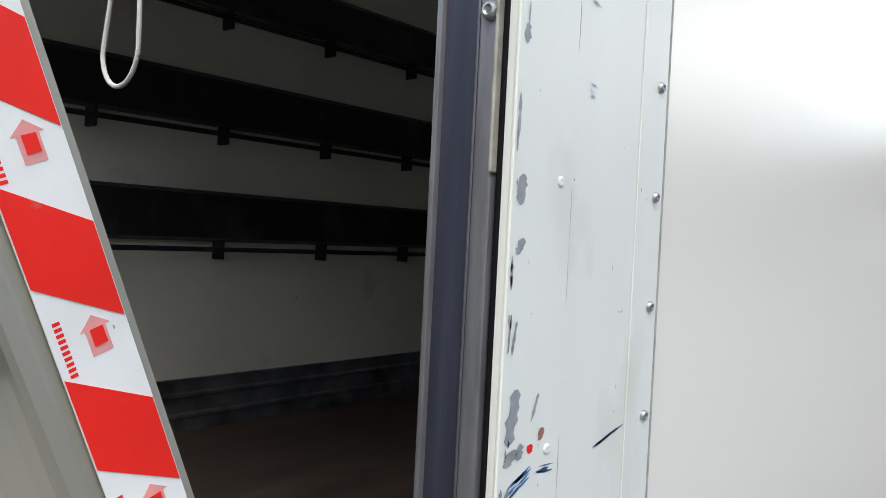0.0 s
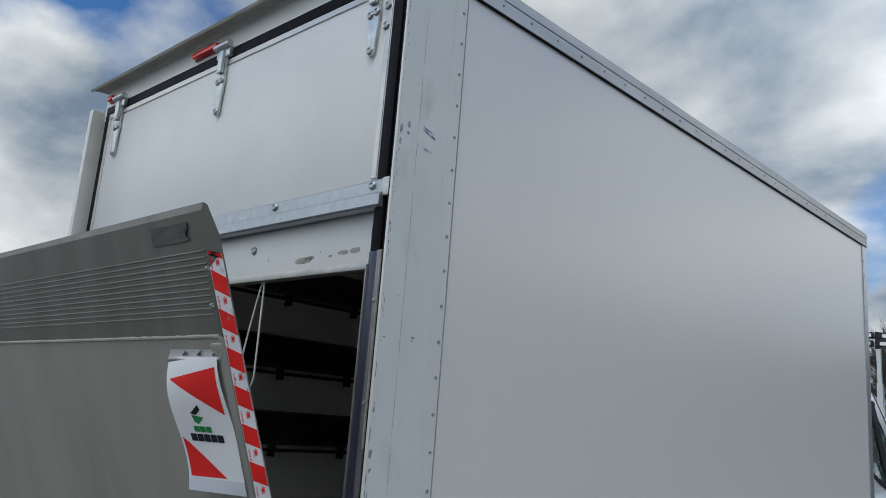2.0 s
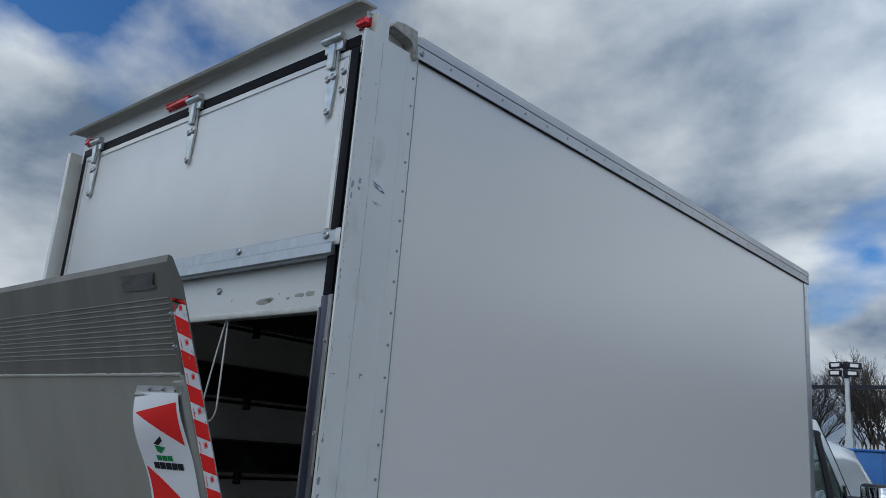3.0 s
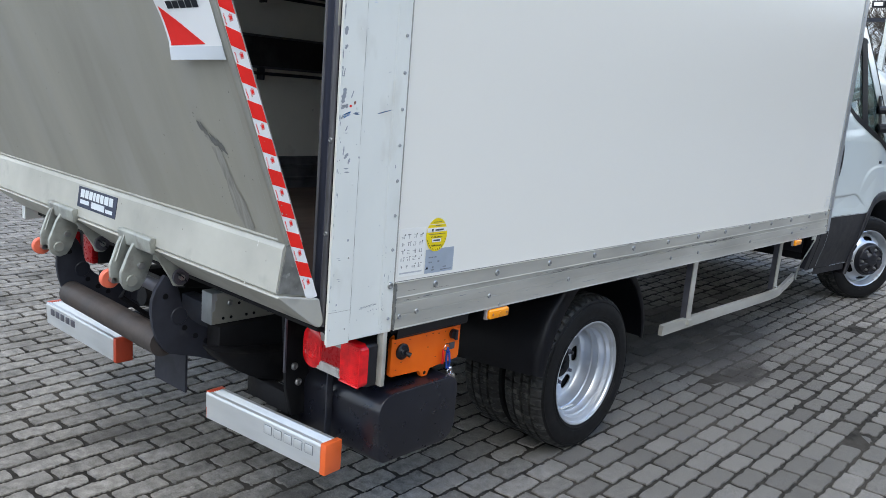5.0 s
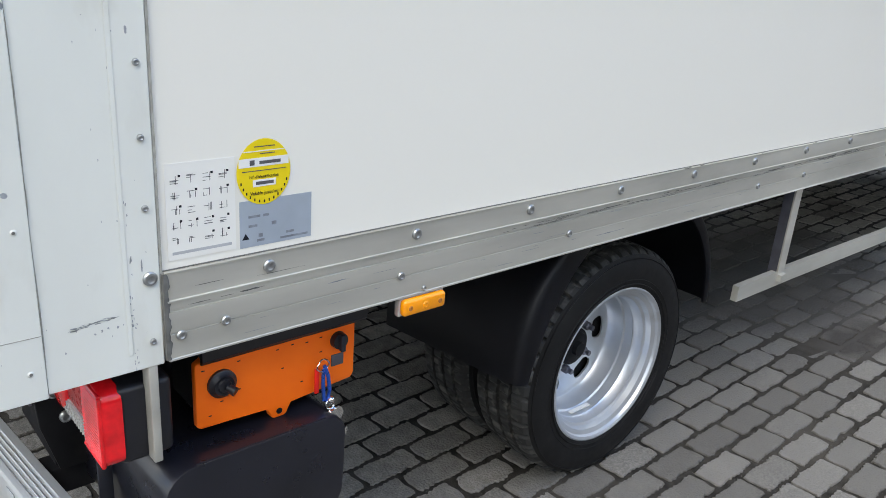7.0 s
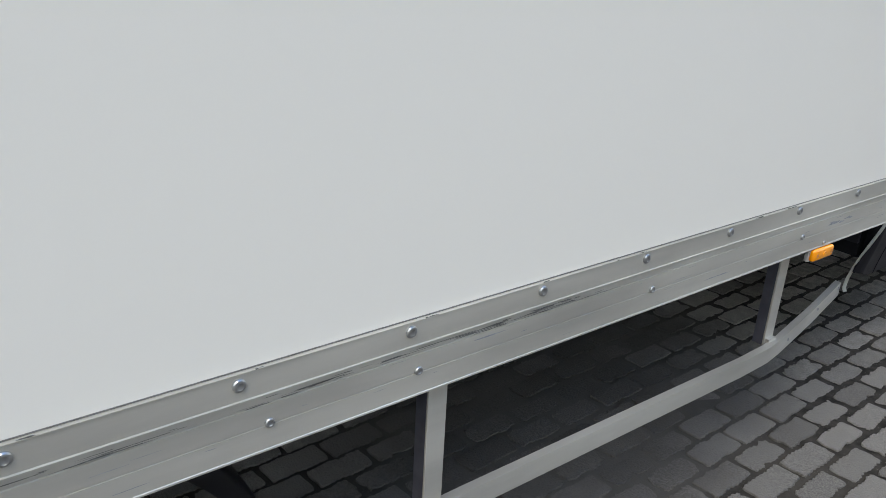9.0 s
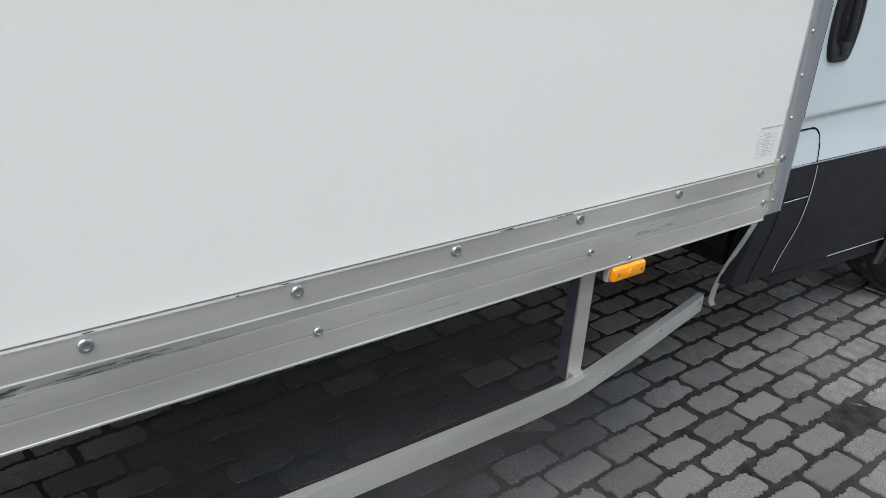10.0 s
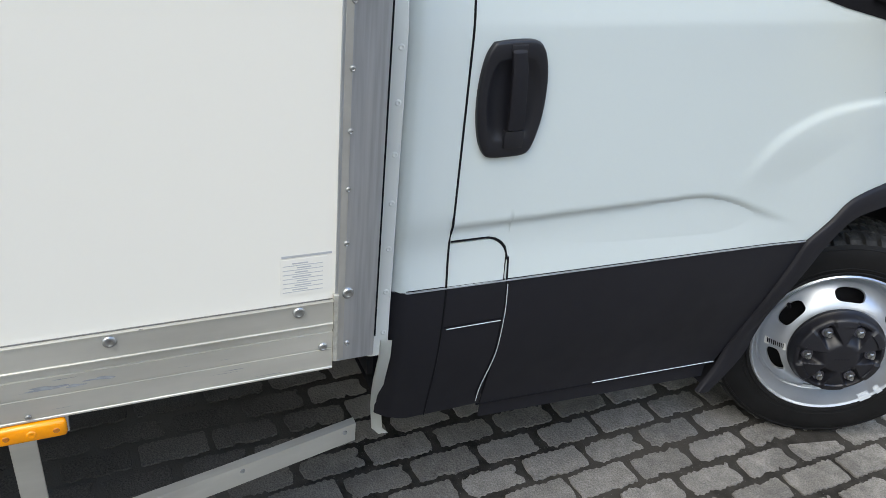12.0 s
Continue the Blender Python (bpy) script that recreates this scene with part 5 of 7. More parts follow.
# side guard
guard = new("side_guard")
guard.parent = truck
tagged(guard, "pale aluminium side guard rail, bent inwards at its front")
bm = bmesh.new()
bend = [(-0.028, 2.036), (-0.034, 2.4), (-0.038, 3.0), (-0.040, 3.375), (-0.046, 3.516), (-0.059, 3.60), (-0.077, 3.69), (-0.119, 3.9), (-0.184, 4.192)]
rings = [[bm.verts.new(p) for p in ((x - 0.0105, y, 0.4615 - 0.0135 * y), (x + 0.0105, y, 0.4615 - 0.0135 * y), (x + 0.0105, y, 0.5115 - 0.0135 * y), (x - 0.0105, y, 0.5115 - 0.0135 * y))] for x, y in bend]
for a_, b_ in zip(rings, rings[1:]):
    for k in range(4):
        bm.faces.new((a_[k], a_[(k + 1) % 4], b_[(k + 1) % 4], b_[k]))
bm.faces.new(rings[0]); bm.faces.new(rings[-1])
part("guard_rail", bm, ALU, guard, sharp=0.4)
for y, x in ((2.303, -0.020), (3.558, -0.068)):
    part("guard_post", boxed(x - 0.006, x, y - 0.0215, y + 0.0215, 0.45, 0.79, bevel=0.001, seg=1), ALU, guard, "flat aluminium guard post")
    # the web's darker metal stands in for shade on its rear-facing side
    part("post_web", boxed(x - 0.036, x - 0.006, y - 0.0215, y - 0.0165, 0.45, 0.79), STEEL_WORN, guard)
    part("post_foot", boxed(x, x + 0.013, y - 0.018, y + 0.018, 0.448, 0.472), ALU, guard)
share(tiny, "bolt", at(-0.061, 3.66, 0.437), guard)
share(tiny, "bolt", at(-0.167, 4.165, 0.440), guard)
share(tiny, "bolt", at(-0.1165, 3.93, 0.444), guard)

# mudguard and flap at the rear wheel


def wing_shell(name, label, back, lip, x_in, x_out, drop):
    """A moulded shell: its broad face follows the line back (y, z) from side to side, and its outer flange turns round to the line lip."""
    rows = []
    for k in range(25):
        (cy, cz), (ly, lz) = along(back, k / 24), along(lip, k / 24)
        row = []
        for x in span(x_in, x_out - 0.05, 6):
            row.append((x, cy, cz - drop * (x_out - x) * (1 - k / 24)))
        for f, d in ((0.02, 0.030), (0.07, 0.017), (0.16, 0.008), (0.32, 0.003), (0.60, 0.0008), (0.92, 0.0), (1.0, 0.002), (0.99, 0.010)):
            row.append((x_out - d, cy + (ly - cy) * f, cz + (lz - cz) * f))
        rows.append(row)
    bm = sheet(bmesh.new(), rows)
    bmesh.ops.solidify(bm, geom=bm.faces[:], thickness=0.005)
    return part(name, bm, PLASTIC, truck, label, sharp=0.9)


wing_shell("mudguard", "black moulded rear mudguard", [(1.098, 0.425), (1.104, 0.50), (1.130, 0.60), (1.175, 0.69), (1.245, 0.775)],
           [(1.142, 0.418), (1.163, 0.50), (1.200, 0.59), (1.258, 0.68), (1.345, 0.768)], -0.56, -0.046, 0.09)
wing_shell("mud_flap", "black curved front mud flap", [(2.030, 0.405), (2.022, 0.50), (1.985, 0.60), (1.925, 0.69), (1.84, 0.772)],
           [(1.992, 0.412), (1.980, 0.50), (1.942, 0.59), (1.878, 0.675), (1.78, 0.755)], -0.56, -0.10, 0.0)

# ---- wheels ----
TYRE = [(0.000, 0.225), (0.006, 0.232), (0.010, 0.262), (0.012, 0.285), (0.009, 0.312), (0.000, 0.331), (-0.010, 0.341), (-0.022, 0.345),
        (-0.046, 0.347), (-0.048, 0.3275), (-0.056, 0.3275), (-0.058, 0.348), (-0.088, 0.348), (-0.090, 0.3275), (-0.098, 0.3275), (-0.100, 0.348), (-0.130, 0.348), (-0.132, 0.3275), (-0.140, 0.3275), (-0.142, 0.347),
        (-0.166, 0.345), (-0.178, 0.341), (-0.188, 0.331), (-0.197, 0.312), (-0.200, 0.285), (-0.198, 0.262), (-0.194, 0.232), (-0.188, 0.225)]


TYRE = [(x, 0.225 + (r - 0.225) * 0.935) for x, r in TYRE]
TREAD = surf("dusty_tyre_tread", (0.026, 0.0257, 0.025), 0.7, shine=0.25, var=0.3, scale=20, bump=0.1, bump_scale=200, stain=(0.085, 0.082, 0.076), stain_scale=30, stain_from=0.52, stain_to=0.68)


def tread_mesh():
    def groove(j, k):
        if j in (1, 2, 15, 16):
            return 0.011 if k % 8 in (0, 1) else 0
        return 0.0045 if j in (3, 6, 7, 10, 11, 14) and (k + 2 * (j // 4)) % 5 == 0 else 0
    bm = lathe(bmesh.new(), TYRE[5:23], 400, ripple=groove)
    bmesh.ops.delete(bm, geom=[f for f in bm.faces if len(f.verts) > 4], context="FACES")
    return bm


def wall_mesh():
    """Sidewalls and inside of the tyre, just under the tread."""
    under = [(x, r - 0.012) for x, r in TYRE[6:22]]
    return lathe(bmesh.new(), TYRE[:6] + under + TYRE[22:], 96, closed=True)


def tyre_on(w, label, x=0.0):
    t = part("tyre", wall_mesh(), RUBBER, w, label, sharp=0.7)
    t.matrix_basis = at(x, 0, 0)
    part("tread", tread_mesh(), TREAD, t, "dusty grooved tread", sharp=0.4)
    # black rings paint the shade down in the tread grooves
    groove_rings = bmesh.new()
    for gx in (-0.052, -0.094, -0.136):
        pts = [(gx, 0.3197 * math.cos(2 * math.pi * k / 120), 0.3197 * math.sin(2 * math.pi * k / 120)) for k in range(121)]
        tube(groove_rings, pts, 0.0052, 6, cap=False)
    part("tread_groove", groove_rings, SEAL, t, "black rings for the shade in the tread grooves")
    ridge = bmesh.new()
    for r in (0.241, 0.254, 0.314):
        pts = [(0.0086 if r < 0.3 else 0.0062, r * math.cos(2 * math.pi * k / 72), r * math.sin(2 * math.pi * k / 72)) for k in range(73)]
        tube(ridge, pts, 0.0022, 5, cap=False)
    part("bead_ridge", ridge, RUBBER, t)
    return t


def disc_with_slots(bm, profile, n, slots, r_mid, half_r, half_a):
    """A turned disc (x, r rings) with rounded slots left open."""
    rings = []
    for x, r in profile:
        rings.append([bm.verts.new((x, r * math.cos(2 * math.pi * k / n), r * math.sin(2 * math.pi * k / n))) for k in range(n)])
    for j in range(len(rings) - 1):
        rm = 0.5 * (profile[j][1] + profile[j + 1][1])
        for k in range(n):
            a = 2 * math.pi * (k + 0.5) / n
            d = (a * slots / (2 * math.pi) + 0.5) % 1.0 - 0.5
            da = d * 2 * math.pi / slots / half_a
            dr = (rm - r_mid) / half_r
            if abs(da) ** 3.0 + abs(dr) ** 3.0 < 1:
                continue
            bm.faces.new((rings[j][k], rings[j][(k + 1) % n], rings[j + 1][(k + 1) % n], rings[j + 1][k]))
    # draw the rims of the slots out to a clean rounded outline
    for v in [v for v in bm.verts if v.link_faces and any(e.is_boundary for e in v.link_edges)]:
        r = math.hypot(v.co.y, v.co.z)
        a = math.atan2(v.co.z, v.co.y)
        d = ((a * slots / (2 * math.pi) + 0.5) % 1.0 - 0.5) * 2 * math.pi / slots
        size = (abs(d / half_a) ** 3.0 + abs((r - r_mid) / half_r) ** 3.0) ** (1 / 3)
        if 0.7 < size < 1.35:
            r2, a2 = r_mid + (r - r_mid) / size, a - d + d / size
            x2 = v.co.x
            for (xa, r_a), (xb, r_b) in zip(profile, profile[1:]):
                if min(r_a, r_b) <= r2 <= max(r_a, r_b) and r_a != r_b:
                    x2 = xa + (xb - xa) * (r2 - r_a) / (r_b - r_a)
            v.co = (x2, r2 * math.cos(a2), r2 * math.sin(a2))
    bmesh.ops.delete(bm, geom=[v for v in bm.verts if not v.link_faces], context="VERTS")
    return bm


def wheel(name, label, cy, cz, face_x, dual, flip=False):
    w = new(name)
    w.parent = truck
    w.matrix_basis = at(face_x, cy, cz) @ (pose(0, 0, 0, 0, 0, 180) if flip else pose(0, 0, 0))
    tagged(w, label)
    tyre_on(w, "black road tyre with grooved tread")
    bm = bmesh.new()
    if dual:
        lathe(bm, [(0.004, 0.232), (0.006, 0.226), (0.002, 0.219), (-0.006, 0.216), (-0.012, 0.204), (-0.028, 0.200), (-0.032, 0.193), (-0.058, 0.190), (-0.062, 0.187), (-0.066, 0.190), (-0.092, 0.188), (-0.096, 0.183), (-0.130, 0.181), (-0.146, 0.172)], 96)
        bmesh.ops.delete(bm, geom=[f for f in bm.faces if len(f.verts) > 4], context="FACES")
        rim = part("rim", bm, SILVER, w, "deep silver steel rim")
        prof = [(-0.146, 0.172)] + [(-0.150 - 0.006 * q / 30, 0.165 - 0.075 * q / 30) for q in range(31)] + [(-0.157, 0.08), (-0.156, 0.06), (-0.155, 0.05)]
        bm = disc_with_slots(bmesh.new(), prof, 360, 6, 0.132, 0.0215, 0.27)
        bmesh.ops.solidify(bm, geom=bm.faces[:], thickness=0.006)
        part("wheel_disc", bm, SILVER, rim, "silver disc with rounded slots").matrix_basis = pose(0, 0, 0, 8, 0, 0)
        hub = bmesh.new()
        lathe(hub, [(-0.156, 0.060), (-0.128, 0.057), (-0.124, 0.048), (-0.120, 0.046), (-0.116, 0.022), (-0.104, 0.020), (-0.102, 0.0001)], 32)
        hub = part("hub", hub, CHASSIS, w, "black wheel hub")
        for k in range(6):
            a = 2 * math.pi * (k + 0.5) / 6
            nut = bmesh.new()
            lathe(nut, [(-0.156, 0.0125), (-0.138, 0.0125), (-0.134, 0.008), (-0.122, 0.008), (-0.122, 0.0001)], 6, 0.082 * math.cos(a), 0.082 * math.sin(a))
            part("wheel_nut", nut, STEEL_WORN, hub)
        part("drum", lathe(bmesh.new(), [(-0.170, 0.165), (-0.20, 0.165)], 40), CHASSIS, w)
        mark = bmesh.new()
        plate_on(mark, [(-0.042, -0.006), (0.042, -0.006), (0.042, 0.006), (-0.042, 0.006)], lambda p, q, h: (-0.079 + q, 0.1875 * math.sin(p / 0.19), -0.1875 * math.cos(p / 0.19) + h), 0.004)
        part("balance_weight", mark, STICKER_WHITE, rim)
        tyre_on(w, "inner tyre of the pair", -0.222)
        inner_rim = lathe(bmesh.new(), [(-0.23, 0.226), (-0.24, 0.18), (-0.40, 0.18), (-0.41, 0.226)], 40)
        part("rim", inner_rim, CHASSIS, w)
    else:
        lathe(bm, [(0.004, 0.232), (0.009, 0.227), (0.005, 0.221), (-0.012, 0.216), (-0.030, 0.208), (-0.050, 0.204), (-0.054, 0.198), (-0.050, 0.1925)], 96)
        bmesh.ops.delete(bm, geom=[f for f in bm.faces if len(f.verts) > 4], context="FACES")
        rim = part("rim", bm, SILVER, w, "silver steel rim")
        prof = [(-0.050, 0.1925), (-0.042, 0.1905), (-0.035, 0.1885)] + [(-0.032 + 0.052 * math.sin(math.pi * q / 72), 0.186 - 0.07 * q / 36) for q in range(37)] + [(0.020, 0.10)]
        bm = disc_with_slots(bmesh.new(), prof, 480, 6, 0.163, 0.0160, 0.26)
        bmesh.ops.solidify(bm, geom=bm.faces[:], thickness=0.006)
        disc = part("wheel_disc", bm, SILVER, rim, "silver domed disc with rounded slots")
        disc.matrix_basis = pose(0, 0, 0, 30, 0, 0)
        part("drum", lathe(bmesh.new(), [(-0.05, 0.188), (-0.16, 0.188)], 40), CHASSIS, w)
        # hub cap: six pockets that slope in to the middle, six raised pads between them near the rim
        radii = span(0.0, 0.132, 44)
        bm = bmesh.new()
        rings = []
        for r in radii[1:]:
            row = []
            for k in range(216):
                a = 2 * math.pi * k / 216
                d = (a * 6 / (2 * math.pi) + 0.5) % 1.0 - 0.5
                side_off = d * math.pi / 3 * max(r, 0.03)
                deep = 0.026 * max(0.0, 1 - (side_off / 0.0225) ** 4) * smooth(0.040, 0.078, r) * smooth(0.112, 0.099, r)
                e = (a * 6 / (2 * math.pi)) % 1.0 - 0.5
                pad = 0.0050 * smooth(0.27, 0.23, abs(e)) * smooth(0.099, 0.102, r) * smooth(0.1275, 0.124, r)
                row.append(bm.verts.new((0.060 - 0.014 * (r / 0.1) ** 2 - 0.022 * smooth(0.118, 0.132, r) - deep + pad, r * math.cos(a), r * math.sin(a))))
            rings.append(row)
        bm.faces.new(rings[0])
        for ra, rb in zip(rings, rings[1:]):
            for k in range(216):
                bm.faces.new((ra[k], ra[(k + 1) % 216], rb[(k + 1) % 216], rb[k]))
        skirt = [bm.verts.new((0.004, v.co.y, v.co.z)) for v in rings[-1]]
        for k in range(216):
            bm.faces.new((rings[-1][k], rings[-1][(k + 1) % 216], skirt[(k + 1) % 216], skirt[k]))
        cap = part("hub_cap", bm, PLASTIC, w, "black moulded hub cap with six nut pockets", sharp=0.6)
        cap.matrix_basis = pose(0.017, 0, 0, 8, 0, 0)
        for k in range(6):
            a = 2 * math.pi * k / 6
            y, z = 0.085 * math.cos(a), 0.085 * math.sin(a)
            nut = bmesh.new()
            lathe(nut, [(0.012, 0.0108), (0.044, 0.0104), (0.046, 0.0088), (0.045, 0.0075), (0.045, 0.0060), (0.053, 0.0055), (0.053, 0.0001)], 6, y, z)
            nut = part("wheel_nut", nut, BOLT, cap)
            part("washer", lathe(bmesh.new(), [(0.026, 0.0165), (0.034, 0.0155), (0.034, 0.0125)], 18, y, z), STEEL_WORN, nut)
        for k in range(5):
            part("print_bar", boxed(0.0595, 0.0606, -0.020 + 0.0085 * k, -0.014 + 0.0085 * k, -0.002, 0.002), CLAD, cap)
        st = bmesh.new()
        a0 = math.radians(159)
        cy_, cz_ = 0.158 * math.cos(a0), 0.158 * math.sin(a0)
        ra, rb = math.cos(math.radians(-20)), math.sin(math.radians(-20))
        def tag_at(p, q, h):
            y, z = cy_ + p * ra - q * rb, cz_ + p * rb + q * ra
            f = (0.186 - math.hypot(y, z)) / 0.07
            return (-0.0305 + 0.052 * math.sin(math.pi * f / 2) + h, y, z)
        plate_on(st, [(-0.024, -0.012), (0.024, -0.012), (0.024, 0.012), (-0.024, 0.012)], tag_at, 0.0010)
        code = part("barcode_sticker", st, STICKER_WHITE, disc)
        for k in range(9):
            st = bmesh.new()
            u = -0.019 + 0.0044 * k
            plate_on(st, [(u, -0.005), (u + 0.0018 + 0.001 * (k % 3 == 0), -0.005), (u + 0.0018 + 0.001 * (k % 3 == 0), 0.010), (u, 0.010)], lambda p, q, h: tag_at(p, q, h + 0.0010), 0.0005)
            part("print_bar", st, PRINT_BLACK, disc)
        for a1, wide in ((-49, 0.15), (-38, 0.08)):
            wt = bmesh.new()
            c1 = math.radians(a1)
            sheet(wt, [[(0.005, r * math.cos(c1 + da), r * math.sin(c1 + da)), (0.011, r * math.cos(c1 + da), r * math.sin(c1 + da)), (0.010, (r - 0.016) * math.cos(c1 + da), (r - 0.016) * math.sin(c1 + da)), (0.0, (r - 0.020) * math.cos(c1 + da), (r - 0.020) * math.sin(c1 + da))] for r in (0.229,) for da in span(-wide / 2, wide / 2, 8)])
            part("balance_weight", wt, VINYL_GREY, rim)
        part("tyre_valve", tube(bmesh.new(), [(-0.02, 0.180 * math.cos(2.55), 0.180 * math.sin(2.55)), (0.004, 0.188 * math.cos(2.55), 0.188 * math.sin(2.55)), (0.012, 0.204 * math.cos(2.50), 0.204 * math.sin(2.50))], [0.006, 0.005, 0.003], 8), SEAL, rim)
    return w


wheel("rear_wheel", "twin rear wheel with black tyres and a deep silver rim", 1.517, 0.342, -0.084, True)
wheel("rear_wheel", "twin rear wheel with black tyres and a deep silver rim", 1.517, 0.342, -WIDE + 0.084, True, True)
wheel("front_wheel", "front wheel with a silver slotted rim and black hub cap", 5.605, 0.430, -0.116, False).matrix_basis @= pose(0, 0, 0, 0, 0, -28)
wheel("front_wheel", "front wheel with a silver slotted rim and black hub cap", 5.605, 0.430, -WIDE + 0.116, False, True).matrix_basis @= pose(0, 0, 0, 0, 0, -28)
part("rear_axle", tube(bmesh.new(), [(-1.7, 1.517, 0.36), (-0.4, 1.517, 0.36)], 0.06, 16), CHASSIS, truck, "black rear axle")
part("drive_shaft", tube(bmesh.new(), [(-1.05, 1.5, 0.38), (-1.05, 4.6, 0.58)], 0.04, 12), CHASSIS, truck, "black drive shaft")
part("fuel_tank", boxed(-1.95, -1.55, 2.2, 3.4, 0.40, 0.72, bevel=0.04, seg=3), CHASSIS, truck, "black tank under the box")
part("exhaust_pipe", tube(bmesh.new(), [(-0.9, 4.0, 0.50), (-0.85, 3.4, 0.52), (-0.80, 2.6, 0.56), (-0.45, 2.5, 0.58)], 0.03, 12), STEEL_WORN, truck, "grey steel exhaust pipe")

# ---- the cab ----
CX = -WIDE / 2


def crease_z(y):
    if y < 4.94:
        return 0.970 + 0.009 * (y - 4.24) / 0.70
    return 0.979 - 0.108 * smooth(4.92, 5.32, y)


def skin(y, z):
    """x of the cab's right side."""
    x = -0.094
    x -= 0.05 * smooth(0.86, 0.42, z) ** 2
    x -= 0.010 * smooth(crease_z(y) + 0.007, crease_z(y) - 0.008, z) * (1 - smooth(5.0, 5.30, y)) * smooth(0.80, 0.93, z)
    x -= 0.17 * max(0, z - 1.36) + 0.10 * max(0, z - 1.85) ** 2
    r = (abs(y - 5.60) / 0.585) ** 4 + (abs(z - 0.62) / 0.560) ** 4
    x += 0.0070 * smooth(1.07, 0.91, r) * max(smooth(0.96, 1.12, z), smooth(5.15, 5.40, y))
    x -= 0.03 * smooth(5.75, 6.15, y) + 0.28 * max(0, y - 6.05) ** 1.5
    x -= 0.020 * smooth(4.258, 4.226, y) ** 2
    return x


# wheel arch lip, outer and inner line (y, z)
LIP_OUT = [(5.150, 0.350), (5.195, 0.433), (5.228, 0.558), (5.258, 0.675), (5.286, 0.755), (5.314, 0.824), (5.366, 0.872), (5.415, 0.926), (5.519, 0.961), (5.64, 0.975), (5.78, 0.965), (5.90, 0.92), (5.99, 0.83), (6.05, 0.70), (6.09, 0.55)]
LIP_IN = [(5.190, 0.345), (5.276, 0.460), (5.302, 0.605), (5.329, 0.698), (5.350, 0.750), (5.380, 0.805), (5.44, 0.872), (5.536, 0.896), (5.64, 0.905), (5.76, 0.895), (5.86, 0.85), (5.94, 0.77), (5.99, 0.68), (6.02, 0.60), (6.04, 0.53)]


def lip_z(y):
    for (ya, za), (yb, zb) in zip(LIP_OUT, LIP_OUT[1:]):
        if ya <= y <= yb:
            return za + (zb - za) * (y - ya) / (yb - ya)
    return LIP_OUT[0][1] if y < LIP_OUT[0][0] else 0.55


def loft(name, ys, low, high, nz, material, parent, label="", off=0.0, mirror=True, sharp=0.7):
    rows = []
    for y in ys:
        z0, z1 = low(y), high(y)
        rows.append([(skin(y, z0 + (z1 - z0) * k / nz) + off, y, z0 + (z1 - z0) * k / nz) for k in range(nz + 1)])
    rows = [r + [(r[-1][0] - 0.004, r[-1][1], r[-1][2]), (r[0][0] - 0.004, r[0][1], r[0][2])] for r in rows]
    ob = part(name, sheet(bmesh.new(), rows), material, parent, label, sharp)
    if mirror:
        o2 = part(name, sheet(bmesh.new(), [[(2 * CX - p[0], p[1], p[2]) for p in r] for r in rows]), material, parent, label, sharp)
    return ob


def sill(y):
    pts = [(4.2, 1.63), (4.42, 1.62), (4.59, 1.58), (4.735, 1.518), (4.957, 1.460), (5.2, 1.398), (5.33, 1.372), (5.5, 1.317), (5.8, 1.22)]
    for (ya, za), (yb, zb) in zip(pts, pts[1:]):
        if ya <= y <= yb:
            return za + (zb - za) * (y - ya) / (yb - ya)
    return pts[0][1] if y < 4.2 else pts[-1][1]


def a_line(y):
    """upper edge of the side: roof, then down the windscreen pillar."""
    if y < 5.03:
        return 2.13
    return 2.13 - (y - 5.03) * 1.33


CLADTOP = 0.840


def clad_top(y):
    return CLADTOP - 0.016 * (y - 4.24)


cab = part("cab_rear_quarter", sheet(bmesh.new(), [[(skin(y, z), y, z) for z in span(clad_top(y), 2.165, 40)] for y in span(4.226, 4.3405, 12)]), CABPAINT, truck, "white painted cab side behind the door", sharp=0.8)
def flap_top(y, grow=0.0):
    e = max(0.0, min(1.0, (y - 4.42) / (0.052 + grow)))
    return 0.935 + grow - 0.052 * (1 - math.sqrt(1 - e * e))


def bonnet_edge(y):
    return sill(y) if y < 5.7 else 1.262 - 0.35 * (y - 5.7) - 1.1 * (y - 5.7) ** 2


door = loft("cab_door", span(4.474, 5.520, 74), lambda y: clad_top(y) if y < 5.313 else max(clad_top(y), lip_z(y) + 0.002), sill, 90, CABPAINT, truck, "white cab door with a moulded crease")
loft("door_skin", span(4.3435, 4.474, 24), lambda y: flap_top(y, 0.002), sill, 80, CABPAINT, door)
loft("front_wing", span(5.523, 6.14, 50), lambda y: lip_z(y) + 0.002 if y < 6.09 else 0.55, bonnet_edge, 40, CABPAINT, truck, "white flared front wing")
loft("rear_cladding", span(4.228, 4.340, 10), lambda y: 0.47 + 0.02 * smooth(4.3, 4.236, y), clad_top, 14, CLAD, truck, "black-grey lower cladding")


def door_low(y):
    return 0.467 - 0.046 * (y - 4.5)


loft("door_cladding", span(4.3445, 4.480, 10), lambda y: 0.470, lambda y: 0.738, 12, CLAD, truck, "black-grey lower cladding")
loft("door_cladding", span(4.4845, 5.3135, 60), lambda y: door_low(y) if y < 5.196 else min(lip_z(y), clad_top(y) - 0.003), clad_top, 14, CLAD, door, "black-grey door cladding")
loft("sill_cladding", span(4.49, 5.17, 30), lambda y: door_low(y) - 0.050, lambda y: door_low(y) - 0.004, 4, CLAD, truck, "black sill strip", off=-0.006)
